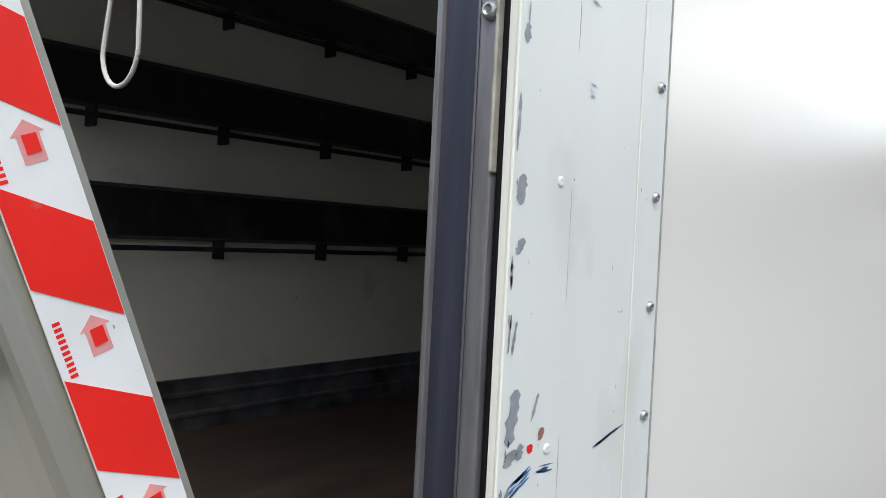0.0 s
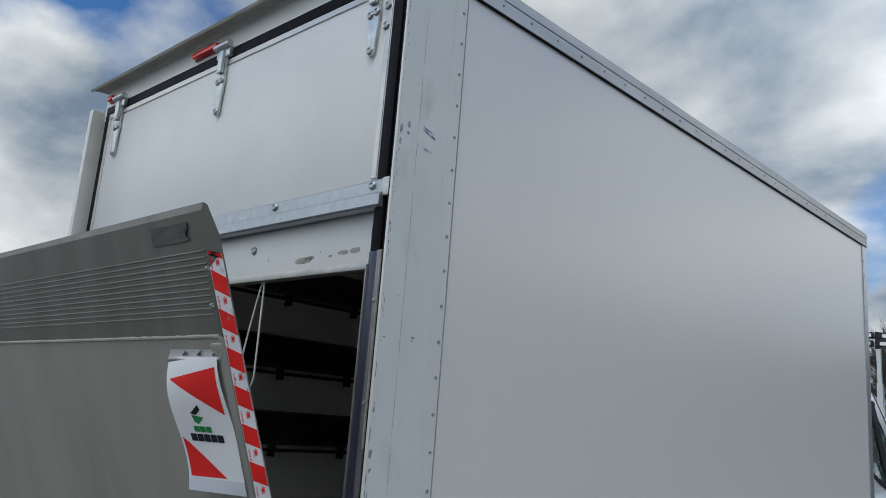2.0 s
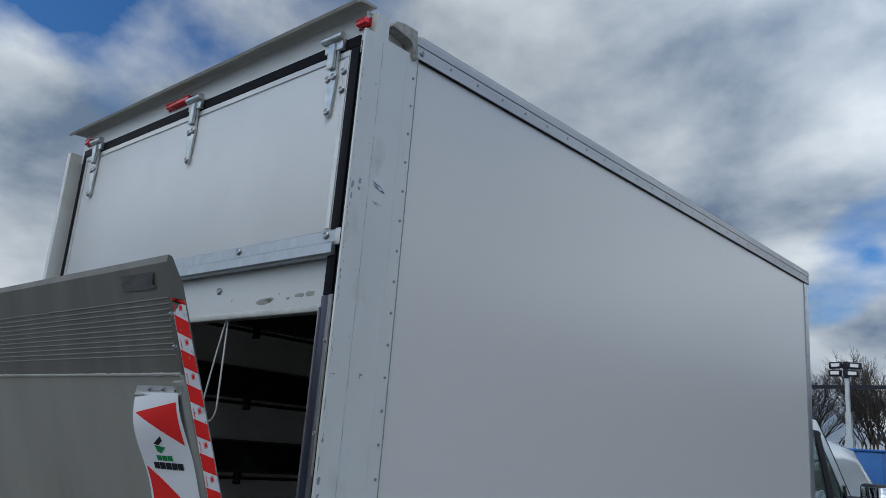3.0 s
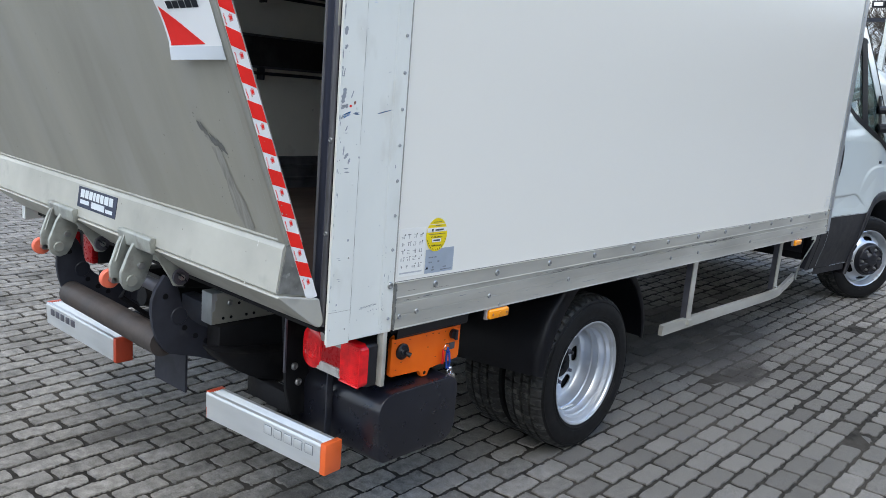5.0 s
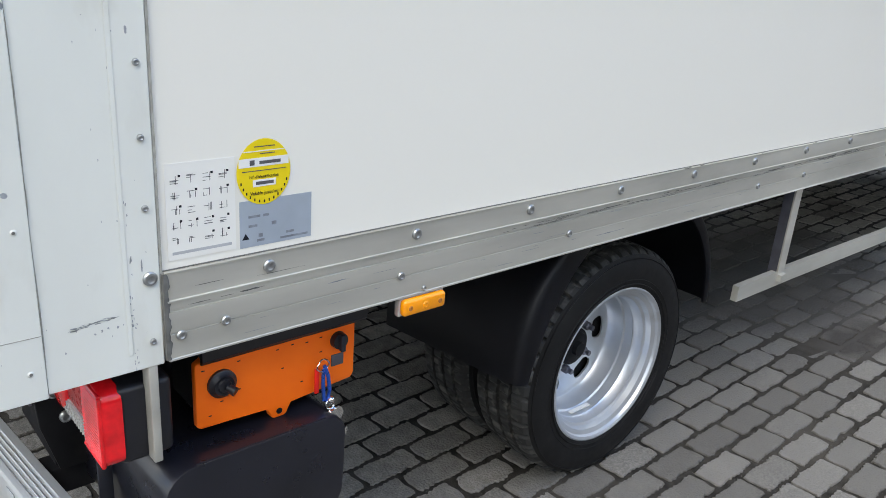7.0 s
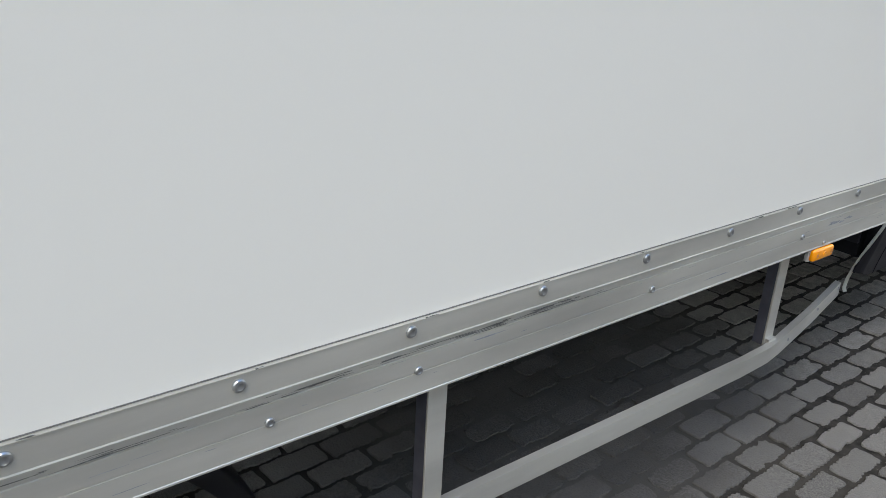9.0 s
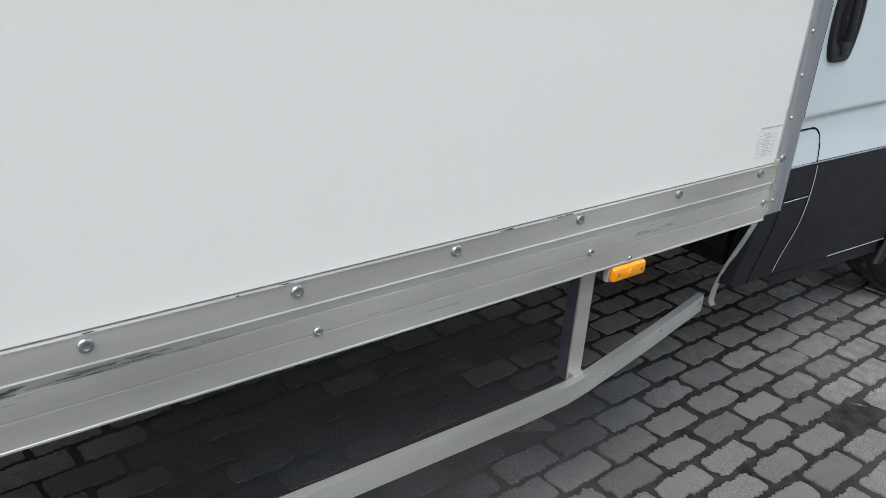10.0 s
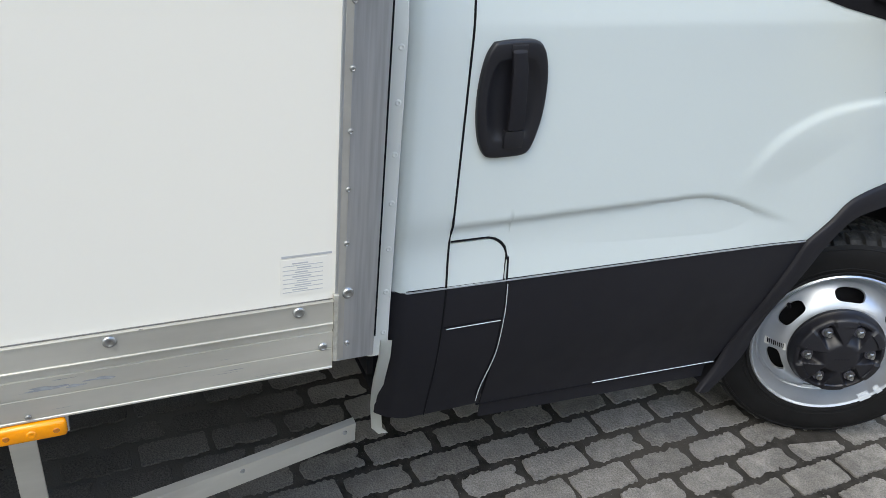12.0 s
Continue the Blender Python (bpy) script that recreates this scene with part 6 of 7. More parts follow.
# fuel flap
flap_door = loft("fuel_flap", span(4.3445, 4.470, 24), lambda y: 0.838, flap_top, 10, CABPAINT, truck, "white fuel flap", off=0.001, mirror=False)
loft("flap_cladding", span(4.3445, 4.480, 10), lambda y: 0.743, lambda y: 0.834, 6, CLAD, flap_door, "black lower half", off=0.001, mirror=False)
bm = bmesh.new()
for pts in ([(4.342, z) for z in span(0.47, 1.60, 40)], [(y, 0.9395 if y < 4.42 else 0.9395 - 0.056 * (1 - math.sqrt(max(0, 1 - ((y - 4.42) / 0.056) ** 2)))) for y in span(4.345, 4.476, 16)] + [(4.478 + 0.004 * smooth(0.89, 0.75, z) - 0.016 * smooth(0.66, 0.50, z), z) for z in span(0.89, 0.50, 18)],
            [(y, 0.7405) for y in span(4.345, 4.480, 4)], [(y, door_low(y) - 0.002) for y in span(4.474, 5.19, 20)]):
    tube(bm, [(skin(y, z) - 0.0004, y, z) for y, z in pts], 0.0024, 6)
part("panel_gap", bm, SEAL, truck, "dark shut lines of door and flap")
# thin pale tubes paint the highlight on the cladding's edges
for run in ([(skin(4.483, z) + 0.0012, 4.4822 + 0.004 * smooth(0.84, 0.75, z) - 0.016 * smooth(0.66, 0.50, z), z) for z in span(0.826, 0.480, 20)],
            [(skin(y, 0.738) + 0.0016, y, 0.7355) for y in span(4.352, 4.478, 6)],
            [(skin(y, door_low(y)) + 0.0012, y, door_low(y) + 0.0015) for y in span(4.80, 5.19, 12)]):
    part("edge_bead", tube(bmesh.new(), run, 0.0010, 5), VINYL_GREY, truck, "pale line painting the highlight along the cladding joint")
bm = bmesh.new()
tube(bm, [(skin(y, clad_top(y)) + 0.0012, y, clad_top(y) - 0.001) for y in span(4.232, 5.308, 40)], 0.0018, 5)
part("cladding_edge", bm, SCUFF, truck, "pale edge along the top of the cladding")
part("cladding_gap", tube(bmesh.new(), [(skin(y, clad_top(y)) - 0.0002, y, clad_top(y) + 0.0022) for y in span(4.232, 5.308, 40)], 0.0013, 5), SEAL, truck, "dark joint above the cladding")
# wheel arch: black lip, with the liner behind it
bm = bmesh.new()
rows = []
for k in range(61):
    yo, zo = along(LIP_OUT, k / 60)
    yi, zi = along(LIP_IN, k / 60)
    x = skin(yo, max(0.50, zo + 0.01))
    rows.append([(x - 0.004, yo, zo), (x + 0.006, yo, zo), (x + 0.011, yo * 0.93 + yi * 0.07, zo * 0.93 + zi * 0.07), (x + 0.013, 0.5 * (yo + yi), 0.5 * (zo + zi)), (x + 0.011, yi * 0.95 + yo * 0.05, zi * 0.95 + zo * 0.05), (x + 0.004, yi, zi), (x - 0.22, yi, zi)])
sheet(bm, rows)
part("wheel_arch", bm, CLAD, truck, "black plastic wheel arch lip", sharp=0.9)
bm = bmesh.new()
prism(bm, [(5.12, 0.83), (5.14, 0.40), (5.20, 0.40), (5.30, 0.78)], "x", -0.55, -0.17)
part("arch_filler", bm, CHASSIS, truck, "dark wheel well")
part("cab_floor", boxed(2 * CX + 0.16, -0.16, 4.22, 5.2, 0.55, 0.75), CHASSIS, truck, "black cab underside")
part("wheel_well", boxed(2 * CX + 0.42, -0.42, 5.0, 6.08, 0.5, 0.92), CHASSIS, truck, "dark wheel well")
# glass, pillars, roof, windscreen, bonnet
loft("window_frame", span(4.338, 4.42, 6), sill, lambda y: 2.15, 12, CABPAINT, truck, "white door pillar")
loft("roof_side", span(4.205, 5.05, 24), lambda y: a_line(y) - 0.048, lambda y: a_line(y) + 0.035, 6, CABPAINT, truck, "white roof edge")
loft("windscreen_pillar", span(5.03, 5.68, 30), lambda y: max(sill(y), a_line(y) - 0.17), lambda y: max(sill(y) + 0.012, a_line(y) + 0.024), 6, CABPAINT, truck, "white windscreen pillar")
loft("screen_seal", span(5.03, 5.67, 30), lambda y: max(sill(y), a_line(y) + 0.026), lambda y: max(sill(y) + 0.012, a_line(y) + 0.046), 3, SEAL, truck, "black windscreen seal", off=0.003)
loft("window_seal", span(4.42, 5.60, 50), lambda y: sill(y) - 0.012, lambda y: sill(y) + 0.034, 3, SEAL, door, "black window seal", off=0.002)
loft("window_seal", span(4.42, 5.04, 20), lambda y: a_line(y) - 0.066, lambda y: a_line(y) - 0.046, 3, SEAL, door, "black window seal", off=0.002)
loft("window_post", span(4.890, 5.012, 6), lambda y: sill(y), lambda y: a_line(y) - 0.046, 8, SEAL, door, "black quarter-light post", off=0.003)
loft("mirror_mount", span(5.265, 5.325, 5), lambda y: sill(y) + 0.02, lambda y: 1.70, 8, SEAL, door, "black mirror mount", off=0.012)
window = loft("side_window", span(4.42, 5.56, 40), lambda y: sill(y) + 0.02, lambda y: max(sill(y) + 0.025, a_line(y) - 0.05), 10, GLASS, door, "tinted side window", off=-0.006)
for yb in (4.42,):
    loft("window_seal", span(4.415, 4.45, 4), lambda y: sill(y), lambda y: a_line(y) - 0.06, 8, SEAL, door, "black window seal", off=0.002)


def across(name, pts, material, label, n=16, thick=0.004):
    """A skin from side to side, through (y, z, rise) stations."""
    rows = []
    for y, z, rise in pts:
        x1 = skin(y, z)
        rows.append([(x1 + (2 * CX - 2 * x1) * k / n, y, z + rise * (1 - (2 * k / n - 1) ** 2)) for k in range(n + 1)])
    bm = bmesh.new()
    sheet(bm, rows)
    bmesh.ops.solidify(bm, geom=bm.faces[:], thickness=thick)
    return part(name, bm, material, truck, label, sharp=0.8)


across("cab_roof", [(y, a_line(y) + 0.035, 0.03 + 0.03 * smooth(4.6, 5.03, y)) for y in span(4.205, 5.03, 10)], CABPAINT, "white cab roof")
across("windscreen", [(y, a_line(y) + 0.030, 0.06 + 0.10 * smooth(5.03, 5.3, y)) for y in span(5.035, 5.68, 12)], GLASS, "tinted windscreen")
across("bonnet", [(y, bonnet_edge(y), 0.10) for y in span(5.62, 6.14, 16)], CABPAINT, "white bonnet")
across("cab_nose", [(6.14 + 0.05 * math.sin(math.pi * k / 12), 0.90 - 0.40 * k / 12, 0.0) for k in range(13)], CLAD, "black front grille and bumper")
part("cab_back_wall", boxed(2 * CX + 0.16, -0.16, 4.206, 4.22, 0.6, 2.12), PLASTIC, truck, "dark cab back wall")
bm = bmesh.new()
sheet(bm, [[(-0.090 + dx - 0.17 * max(0, z - 1.36), y, z) for dx, y in ((-0.014, 4.180), (-0.002, 4.181), (0.001, 4.187), (0.001, 4.220), (-0.004, 4.2235), (-0.010, 4.226))] for z in span(0.705, 2.1, 40)])
flange = part("rear_flange", bm, POST, truck, "white spot-welded seam flange")
# another black strip stands in for the shade beside the flange
part("flange_gap", boxed(-0.116, -0.099, 4.166, 4.1805, 0.70, 2.1), SEAL, flange, "black strip for the shade behind the seam flange")
weld = dome(bmesh.new(), 0.006, 0.0022, 10)
weld = part("spot_weld", weld, POST, flange)
weld.matrix_basis = at(-0.0895, 4.211, 0.76)
for k in range(1, 7):
    share(weld, "spot_weld", at(-0.0895, 4.211, 0.76 + 0.095 * k), flange)
bm = bmesh.new()
sheet(bm, [[(x - 0.003, y - 0.013, z), (x, y - 0.012, z), (x + 0.001, y, z), (x, y + 0.012, z - 0.003)] for x, y, z in
           ((-0.086, 4.218, 0.742), (-0.088, 4.2175, 0.70), (-0.104, 4.219, 0.655), (-0.120, 4.221, 0.615), (-0.140, 4.226, 0.565), (-0.160, 4.233, 0.510), (-0.176, 4.242, 0.455), (-0.181, 4.247, 0.420), (-0.181, 4.263, 0.400))])
bmesh.ops.solidify(bm, geom=bm.faces[:], thickness=0.003)
part("stay_strap", bm, POST, truck, "bent pale metal stay")
part("seat_row", boxed(2 * CX + 0.25, -0.30, 4.30, 4.75, 0.9, 1.55, bevel=0.06), PLASTIC, truck, "dark cab seats")
part("dashboard", boxed(2 * CX + 0.2, -0.2, 5.25, 5.65, 0.9, 1.36, bevel=0.05), PLASTIC, truck, "dark dashboard")

# door handle
HANDLE = [(4.382, 1.334), (4.418, 1.338), (4.462, 1.337), (4.481, 1.322), (4.492, 1.291), (4.497, 1.25), (4.496, 1.20), (4.488, 1.156), (4.478, 1.130), (4.463, 1.121), (4.43, 1.119), (4.397, 1.120), (4.383, 1.129), (4.370, 1.157), (4.362, 1.20), (4.360, 1.241), (4.363, 1.282), (4.370, 1.314)]
ring_line = [along(HANDLE + HANDLE[:1], k / 72) for k in range(72)]
HY, HZ = 4.432, 1.232
bm = bmesh.new()
rings = []
for fy, fz, h in ((1.0, 1.0, -0.004), (1.0, 1.0, 0.006), (0.985, 0.99, 0.0095), (0.94, 0.955, 0.0112), (0.80, 0.73, 0.0118), (0.745, 0.675, 0.0095), (0.66, 0.58, 0.0030), (0.40, 0.36, 0.0018), (0.03, 0.03, 0.0016)):
    rings.append([bm.verts.new((skin(HY, HZ) + h, HY + (y - HY) * fy, HZ + (z - HZ) * fz)) for y, z in ring_line])
for a, b in zip(rings, rings[1:]):
    for k in range(72):
        bm.faces.new((a[k], a[(k + 1) % 72], b[(k + 1) % 72], b[k]))
handle = part("door_handle", bm, PLASTIC, door, "black recessed door handle", sharp=0.9)
bm = bmesh.new()
rows = []
for y, z, h, w in ((4.428, 1.326, 0.010, 0.0135), (4.428, 1.318, 0.0185, 0.0140), (4.431, 1.29, 0.0225, 0.0145), (4.434, 1.24, 0.0235, 0.0155), (4.437, 1.20, 0.0225, 0.016), (4.438, 1.176, 0.0205, 0.0165), (4.438, 1.172, 0.010, 0.0165)):
    x = skin(HY, HZ) + h
    rows.append([(x - 0.010, y - w, z), (x - 0.002, y - w, z), (x, y - w + 0.003, z), (x + 0.0006, y, z), (x, y + w - 0.003, z), (x - 0.002, y + w, z), (x - 0.010, y + w, z)])
sheet(bm, rows)
part("grip", bm, CLAD, handle, "black pull grip")
x = skin(HY, HZ)
part("lock_block", boxed(x + 0.002, x + 0.0165, 4.419, 4.459, 1.138, 1.173, bevel=0.003), PLASTIC, handle)
part("pivot_cover", boxed(x + 0.004, x + 0.0135, 4.411, 4.445, 1.316, 1.332, bevel=0.003), PLASTIC, handle)

# wing mirror on two arms
mirror = part("wing_mirror", boxed(-0.048, 0.155, 5.33, 5.42, 1.395, 1.73, bevel=0.035, seg=4), PLASTIC, truck, "black wing mirror", sharp=0.9)
part("mirror_glass", boxed(-0.028, 0.140, 5.322, 5.3315, 1.51, 1.705, bevel=0.003), MIRROR, mirror)
part("mirror_glass", boxed(-0.028, 0.140, 5.322, 5.3315, 1.415, 1.490, bevel=0.003), MIRROR, mirror)
for z, r in ((1.465, 0.036), (1.60, 0.029)):
    part("mirror_arm", tube(bmesh.new(), [(skin(5.30, z) - 0.01, 5.30, z - 0.004), (-0.07, 5.36, z), (0.0, 5.38, z)], [r * 1.05, r, r], 10), PLASTIC, mirror)

bm = bmesh.new()
for y0, y1 in ((5.402, 5.409), (5.415, 5.440), (5.446, 5.468)):
    box(bm, skin(5.42, 1.205) - 0.002, skin(5.42, 1.205) + 0.0025, y0, y1, 1.196, 1.216)
part("side_badge", bm, PRINT_BLACK, door, "small dark badge")

# roof deflector above the cab
def prow(z):
    return 4.71 - 3.0 * max(0.0, 2.37 - z) ** 2 - 0.62 * max(0.0, z - 2.37) - 0.25 * max(0.0, z - 2.37) ** 2


bm = bmesh.new()
sheet(bm, [[(-0.110 - 0.12 * max(0, z - 2.2) ** 2 - 0.09 * smooth(0.55, 1.0, f) ** 2, 4.232 + (prow(z) - 4.232) * f, z) for f in span(0, 1, 12)] for z in span(2.205, 2.98, 22)])
bmesh.ops.solidify(bm, geom=bm.faces[:], thickness=0.006)
deflector = part("roof_deflector", bm, CABPAINT, truck, "white moulded roof air deflector", sharp=0.9)
bm = bmesh.new()
sheet(bm, [[(-0.205 - 0.12 * max(0, z - 2.2) ** 2 + (2 * CX + 0.41 + 0.24 * max(0, z - 2.2) ** 2) * q / 16, prow(z) + 0.16 * (1 - (q / 8 - 1) ** 4) - 0.002, z) for q in range(17)] for z in span(2.205, 2.98, 22)])
part("front_face", bm, CABPAINT, deflector, sharp=0.9)

# ---- stickers on the side panel ----


def on_side(y, z, h):
    return (0.0003 + h, y, z)


def side_plate(name, y0, y1, z0, z1, material, parent, label="", lift=0.0, depth=0.0006):
    return part(name, plate_on(bmesh.new(), [(y0, z0), (y1, z0), (y1, z1), (y0, z1)], lambda y, z, h: on_side(y, z, h + lift), depth), material, parent, label)


picto = side_plate("pictogram_sheet", 0.2575, 0.364, 0.933, 1.078, STICKER_FADED, side, "white sheet of black handling pictograms")
rngp = random.Random(11)
for row in range(5):
    for colm in range(4):
        y, z = 0.265 + 0.0245 * colm, 0.957 + 0.0225 * row
        for k in range(4):
            dy, dz = 0.013 * rngp.random(), 0.012 * rngp.random()
            if rngp.random() < 0.5:
                side_plate("print_line", y + dy, y + dy + 0.0008, z, z + 0.005 + 0.009 * rngp.random(), PRINT_SOFT, picto, lift=0.0006, depth=0.0003)
            else:
                side_plate("print_line", y, y + 0.005 + 0.009 * rngp.random(), z + dz, z + dz + 0.0008, PRINT_SOFT, picto, lift=0.0006, depth=0.0003)
        if rngp.random() < 0.6:
            side_plate("print_dot", y + 0.012, y + 0.0155, z + 0.010, z + 0.0135, PRINT_BLACK, picto, lift=0.0006, depth=0.0003)
side_plate("print_bar", 0.264, 0.357, 0.941, 0.9455, PRINT_GREY, picto, lift=0.0006, depth=0.0003)
grey_st = side_plate("data_sticker", 0.3705, 0.4965, 0.931, 1.006, STICKER_GREY, side, "blue-grey data sticker with small print")
for y0, y1, z0, z1 in ((0.385, 0.405, 0.978, 0.982), (0.41, 0.42, 0.978, 0.982), (0.385, 0.40, 0.963, 0.967), (0.425, 0.433, 0.962, 0.968), (0.45, 0.465, 0.944, 0.948), (0.44, 0.49, 0.936, 0.9395), (0.402, 0.409, 0.945, 0.951), (0.399, 0.412, 0.938, 0.942)):
    side_plate("print_bar", y0, y1, z0, z1, PRINT_FAINT, grey_st, lift=0.0006, depth=0.0003)
bm = bmesh.new()
plate_on(bm, [(0.374, 0.944), (0.386, 0.944), (0.380, 0.954)], lambda y, z, h: on_side(y, z, h + 0.0006), 0.0003)
part("warning_triangle", bm, PRINT_BLACK, grey_st)
bm = bmesh.new()
plate_on(bm, [(0.412 + 0.0455 * math.cos(2 * math.pi * k / 40), 1.0495 + 0.0515 * math.sin(2 * math.pi * k / 40)) for k in range(40)], lambda y, z, h: on_side(y, z, h + 0.0008), 0.0005)
disc = part("test_sticker", bm, STICKER_YELLOW, side, "round yellow test sticker with white bands")
for y0, y1, z0, z1, m in ((0.370, 0.454, 1.0585, 1.072, STICKER_WHITE), (0.393, 0.432, 1.027, 1.038, STICKER_WHITE), (0.378, 0.446, 1.0815, 1.083, STICKER_WHITE)):
    side_plate("print_band", y0, y1, z0, z1, m, disc, lift=0.0013, depth=0.0003)
for y0, y1, z0, z1 in ((0.404, 0.440, 1.062, 1.067), (0.388, 0.396, 1.061, 1.069), (0.398, 0.428, 1.030, 1.035), (0.395, 0.430, 1.0885, 1.0900), (0.405, 0.430, 1.0775, 1.0790), (0.375, 0.450, 1.0515, 1.0528)):
    side_plate("print_bar", y0, y1, z0, z1, PRINT_SOFT, disc, lift=0.0016, depth=0.0003)


def words(text, y, z, size, parent):
    cu = bpy.data.curves.new("lettering", "FONT")
    cu.body, cu.size, cu.align_x = text, size, "CENTER"
    cu.extrude = 0.00015
    cu.materials.append(PRINT_BLACK)
    o = new("lettering", cu)
    o.parent = parent
    o.matrix_basis = at(0.0021, y, z) @ pose(0, 0, 0, 90, 0, 90)
    return o


words("N\u00b0 d'identification", 0.412, 1.0405, 0.0068, disc)
words("Valable jusqu'au", 0.412, 1.0145, 0.0075, disc)
for k in range(13):
    a = math.radians(200 + 140 * k / 12)
    y, z = 0.412 + 0.041 * math.cos(a), 1.0495 + 0.0465 * math.sin(a)
    side_plate("print_bar", y - 0.001, y + 0.001, z - 0.0022, z + 0.0022, PRINT_BLACK, disc, lift=0.0014, depth=0.0003)
weight = side_plate("weight_label", 3.988, 4.066, 0.938, 1.008, GRP, side, "small faded white weight label")
for k in range(7):
    side_plate("print_bar", 3.992, 4.060, 0.944 + 0.0085 * k, 0.9455 + 0.0085 * k, PRINT_GREY, weight, lift=0.0006, depth=0.0003)
    side_plate("print_bar", 4.008 + 0.004 * (k % 3), 4.034 + 0.006 * (k % 2), 0.9475 + 0.0085 * k, 0.9500 + 0.0085 * k, PRINT_GREY, weight, lift=0.0006, depth=0.0003)
side_plate("print_bar", 3.990, 4.075, 1.0115, 1.0155, PRINT_GREY, weight, lift=0.0006, depth=0.0003)
# black scrapes along the rail
bm = bmesh.new()
for k in range(90):
    f = rng.random()
    y = 0.95 + 1.75 * f ** 0.8
    z = 0.8570 + 0.0095 * rng.random()
    blot(bm, y, z, 0.012 + 0.075 * rng.random() ** 2, 0.0004 + 0.0009 * rng.random(), 0.0083, 6)
for y, z, w, h, tilt in ((0.302, 0.862, 0.030, 0.0012, 0.02), (0.384, 0.8635, 0.028, 0.0020, 0.05), (0.345, 0.8625, 0.020, 0.0008, 0.0), (0.316, 0.890, 0.032, 0.0007, -0.03), (0.43, 0.884, 0.06, 0.0006, 0.05), (2.52, 0.8645, 0.05, 0.0034, 0), (2.58, 0.866, 0.03, 0.0025, 0), (2.40, 0.863, 0.06, 0.0022, 0), (2.18, 0.863, 0.05, 0.003, 0), (2.05, 0.862, 0.06, 0.0022, 0)):
    blot(bm, y, z, w, h, 0.0107 if z > 0.870 and z < 0.874 else 0.0083)
for k in range(16):
    y = 1.2 + 2.6 * rng.random()
    blot(bm, y, 0.920 + 0.001 * rng.random(), 0.004 + 0.022 * rng.random() ** 2, 0.0008 + 0.0014 * rng.random(), 0.0098, 6)
tagged(part("rail_scrape", bm, RUBBED, rail, "dark scrape marks along the rail"), kind="stuff")

bm = bmesh.new()
for y, z, w, h in ((3.62, 0.835, 0.05, 0.006), (3.70, 0.838, 0.035, 0.005), (3.66, 0.832, 0.02, 0.004), (0.55, 0.842, 0.03, 0.002), (1.3, 0.80, 0.06, 0.002), (2.4, 0.845, 0.05, 0.002), (3.1, 0.80, 0.07, 0.0022)):
    blot(bm, y, z, w, h, 0.0087)
for k in range(50):
    blot(bm, 0.3 + 3.7 * rng.random(), 0.785 + 0.03 * rng.random() if k % 2 else 0.825 + 0.028 * rng.random(), 0.01 + 0.05 * rng.random() ** 2, 0.0004 + 0.0005 * rng.random(), 0.0087, 5)
tagged(part("rail_scuff", bm, SCUFF, rail, "grey scuffs on the rail"), kind="stuff")

# ---- loose things on the truck ----
# vinyl warning flag clipped to the platform
FX0, FX1, FZ1, FZ0 = -0.236, -0.012, 1.802, 1.500


def flag_at(u, v, h):
    """u across, v down from the clip."""
    z = FZ1 - v * (FZ1 - FZ0) * (1 - 0.03 * u)
    x = FX0 + u * (FX1 - FX0) + 0.008 * smooth(0.12, 0.75, v)
    y = lean(z) - 0.012 - 0.014 * math.sin(math.pi * min(1.0, v * 1.15)) - 0.008 * math.sin(2.2 * math.pi * v + 1.2 * u) - 0.020 * v * (1 - u)
    return (x, y - h, z)


flag = new("warning_flag")
flag.matrix_world = RAKE
tagged(flag, "white vinyl warning flag with red triangles, clipped to the tail lift", "flag")
bm = bmesh.new()
sheet(bm, [[flag_at(u, v, 0) for u in span(0, 1, 14)] for v in span(0, 0.90, 30)])
part("flag_sheet", bm, VINYL, flag, sharp=1.2)
bm = bmesh.new()
sheet(bm, [[flag_at(u, v, 0.0002) for u in span(0, 1, 14)] for v in span(0.90, 1.0, 6)])
part("flag_hem", bm, VINYL_GREY, flag, "pale grey hem", sharp=1.2)
def flag_triangle(a, b, c):
    rows = []
    for k in range(15):
        f = max(0.001, k / 14)
        p, q = [(a[i] + (b[i] - a[i]) * f) for i in (0, 1)], [(a[i] + (c[i] - a[i]) * f) for i in (0, 1)]
        rows.append([flag_at(p[0] + (q[0] - p[0]) * j / 10, p[1] + (q[1] - p[1]) * j / 10, 0.0008) for j in range(11)])
    part("red_triangle", sheet(bmesh.new(), rows), PRINT_RED, flag, sharp=1.2)


flag_triangle((0.06, 0.17), (0.95, 0.075), (0.93, 0.42))
flag_triangle((0.04, 0.60), (0.05, 0.89), (0.72, 0.885))
marks = [([(0.33, 0.42), (0.50, 0.355), (0.52, 0.39), (0.42, 0.43)], PRINT_BLACK), ([(0.34, 0.43), (0.54, 0.445), (0.42, 0.495), (0.36, 0.48)], PRINT_GREEN)]
marks += [([(0.31 + 0.105 * k, 0.512), (0.405 + 0.105 * k, 0.512), (0.405 + 0.105 * k, 0.553), (0.31 + 0.105 * k, 0.553)], PRINT_GREEN) for k in range(3)]
marks += [([(0.21 + 0.118 * k, 0.568), (0.318 + 0.118 * k, 0.568), (0.318 + 0.118 * k, 0.622), (0.21 + 0.118 * k, 0.622)], PRINT_BLACK) for k in range(5)]
for pts, m in marks:
    bm = bmesh.new()
    bm.faces.new([bm.verts.new(flag_at(u, v, 0.0012)) for u, v in pts])
    part("print_shape", bm, m, flag)
bm = bmesh.new()
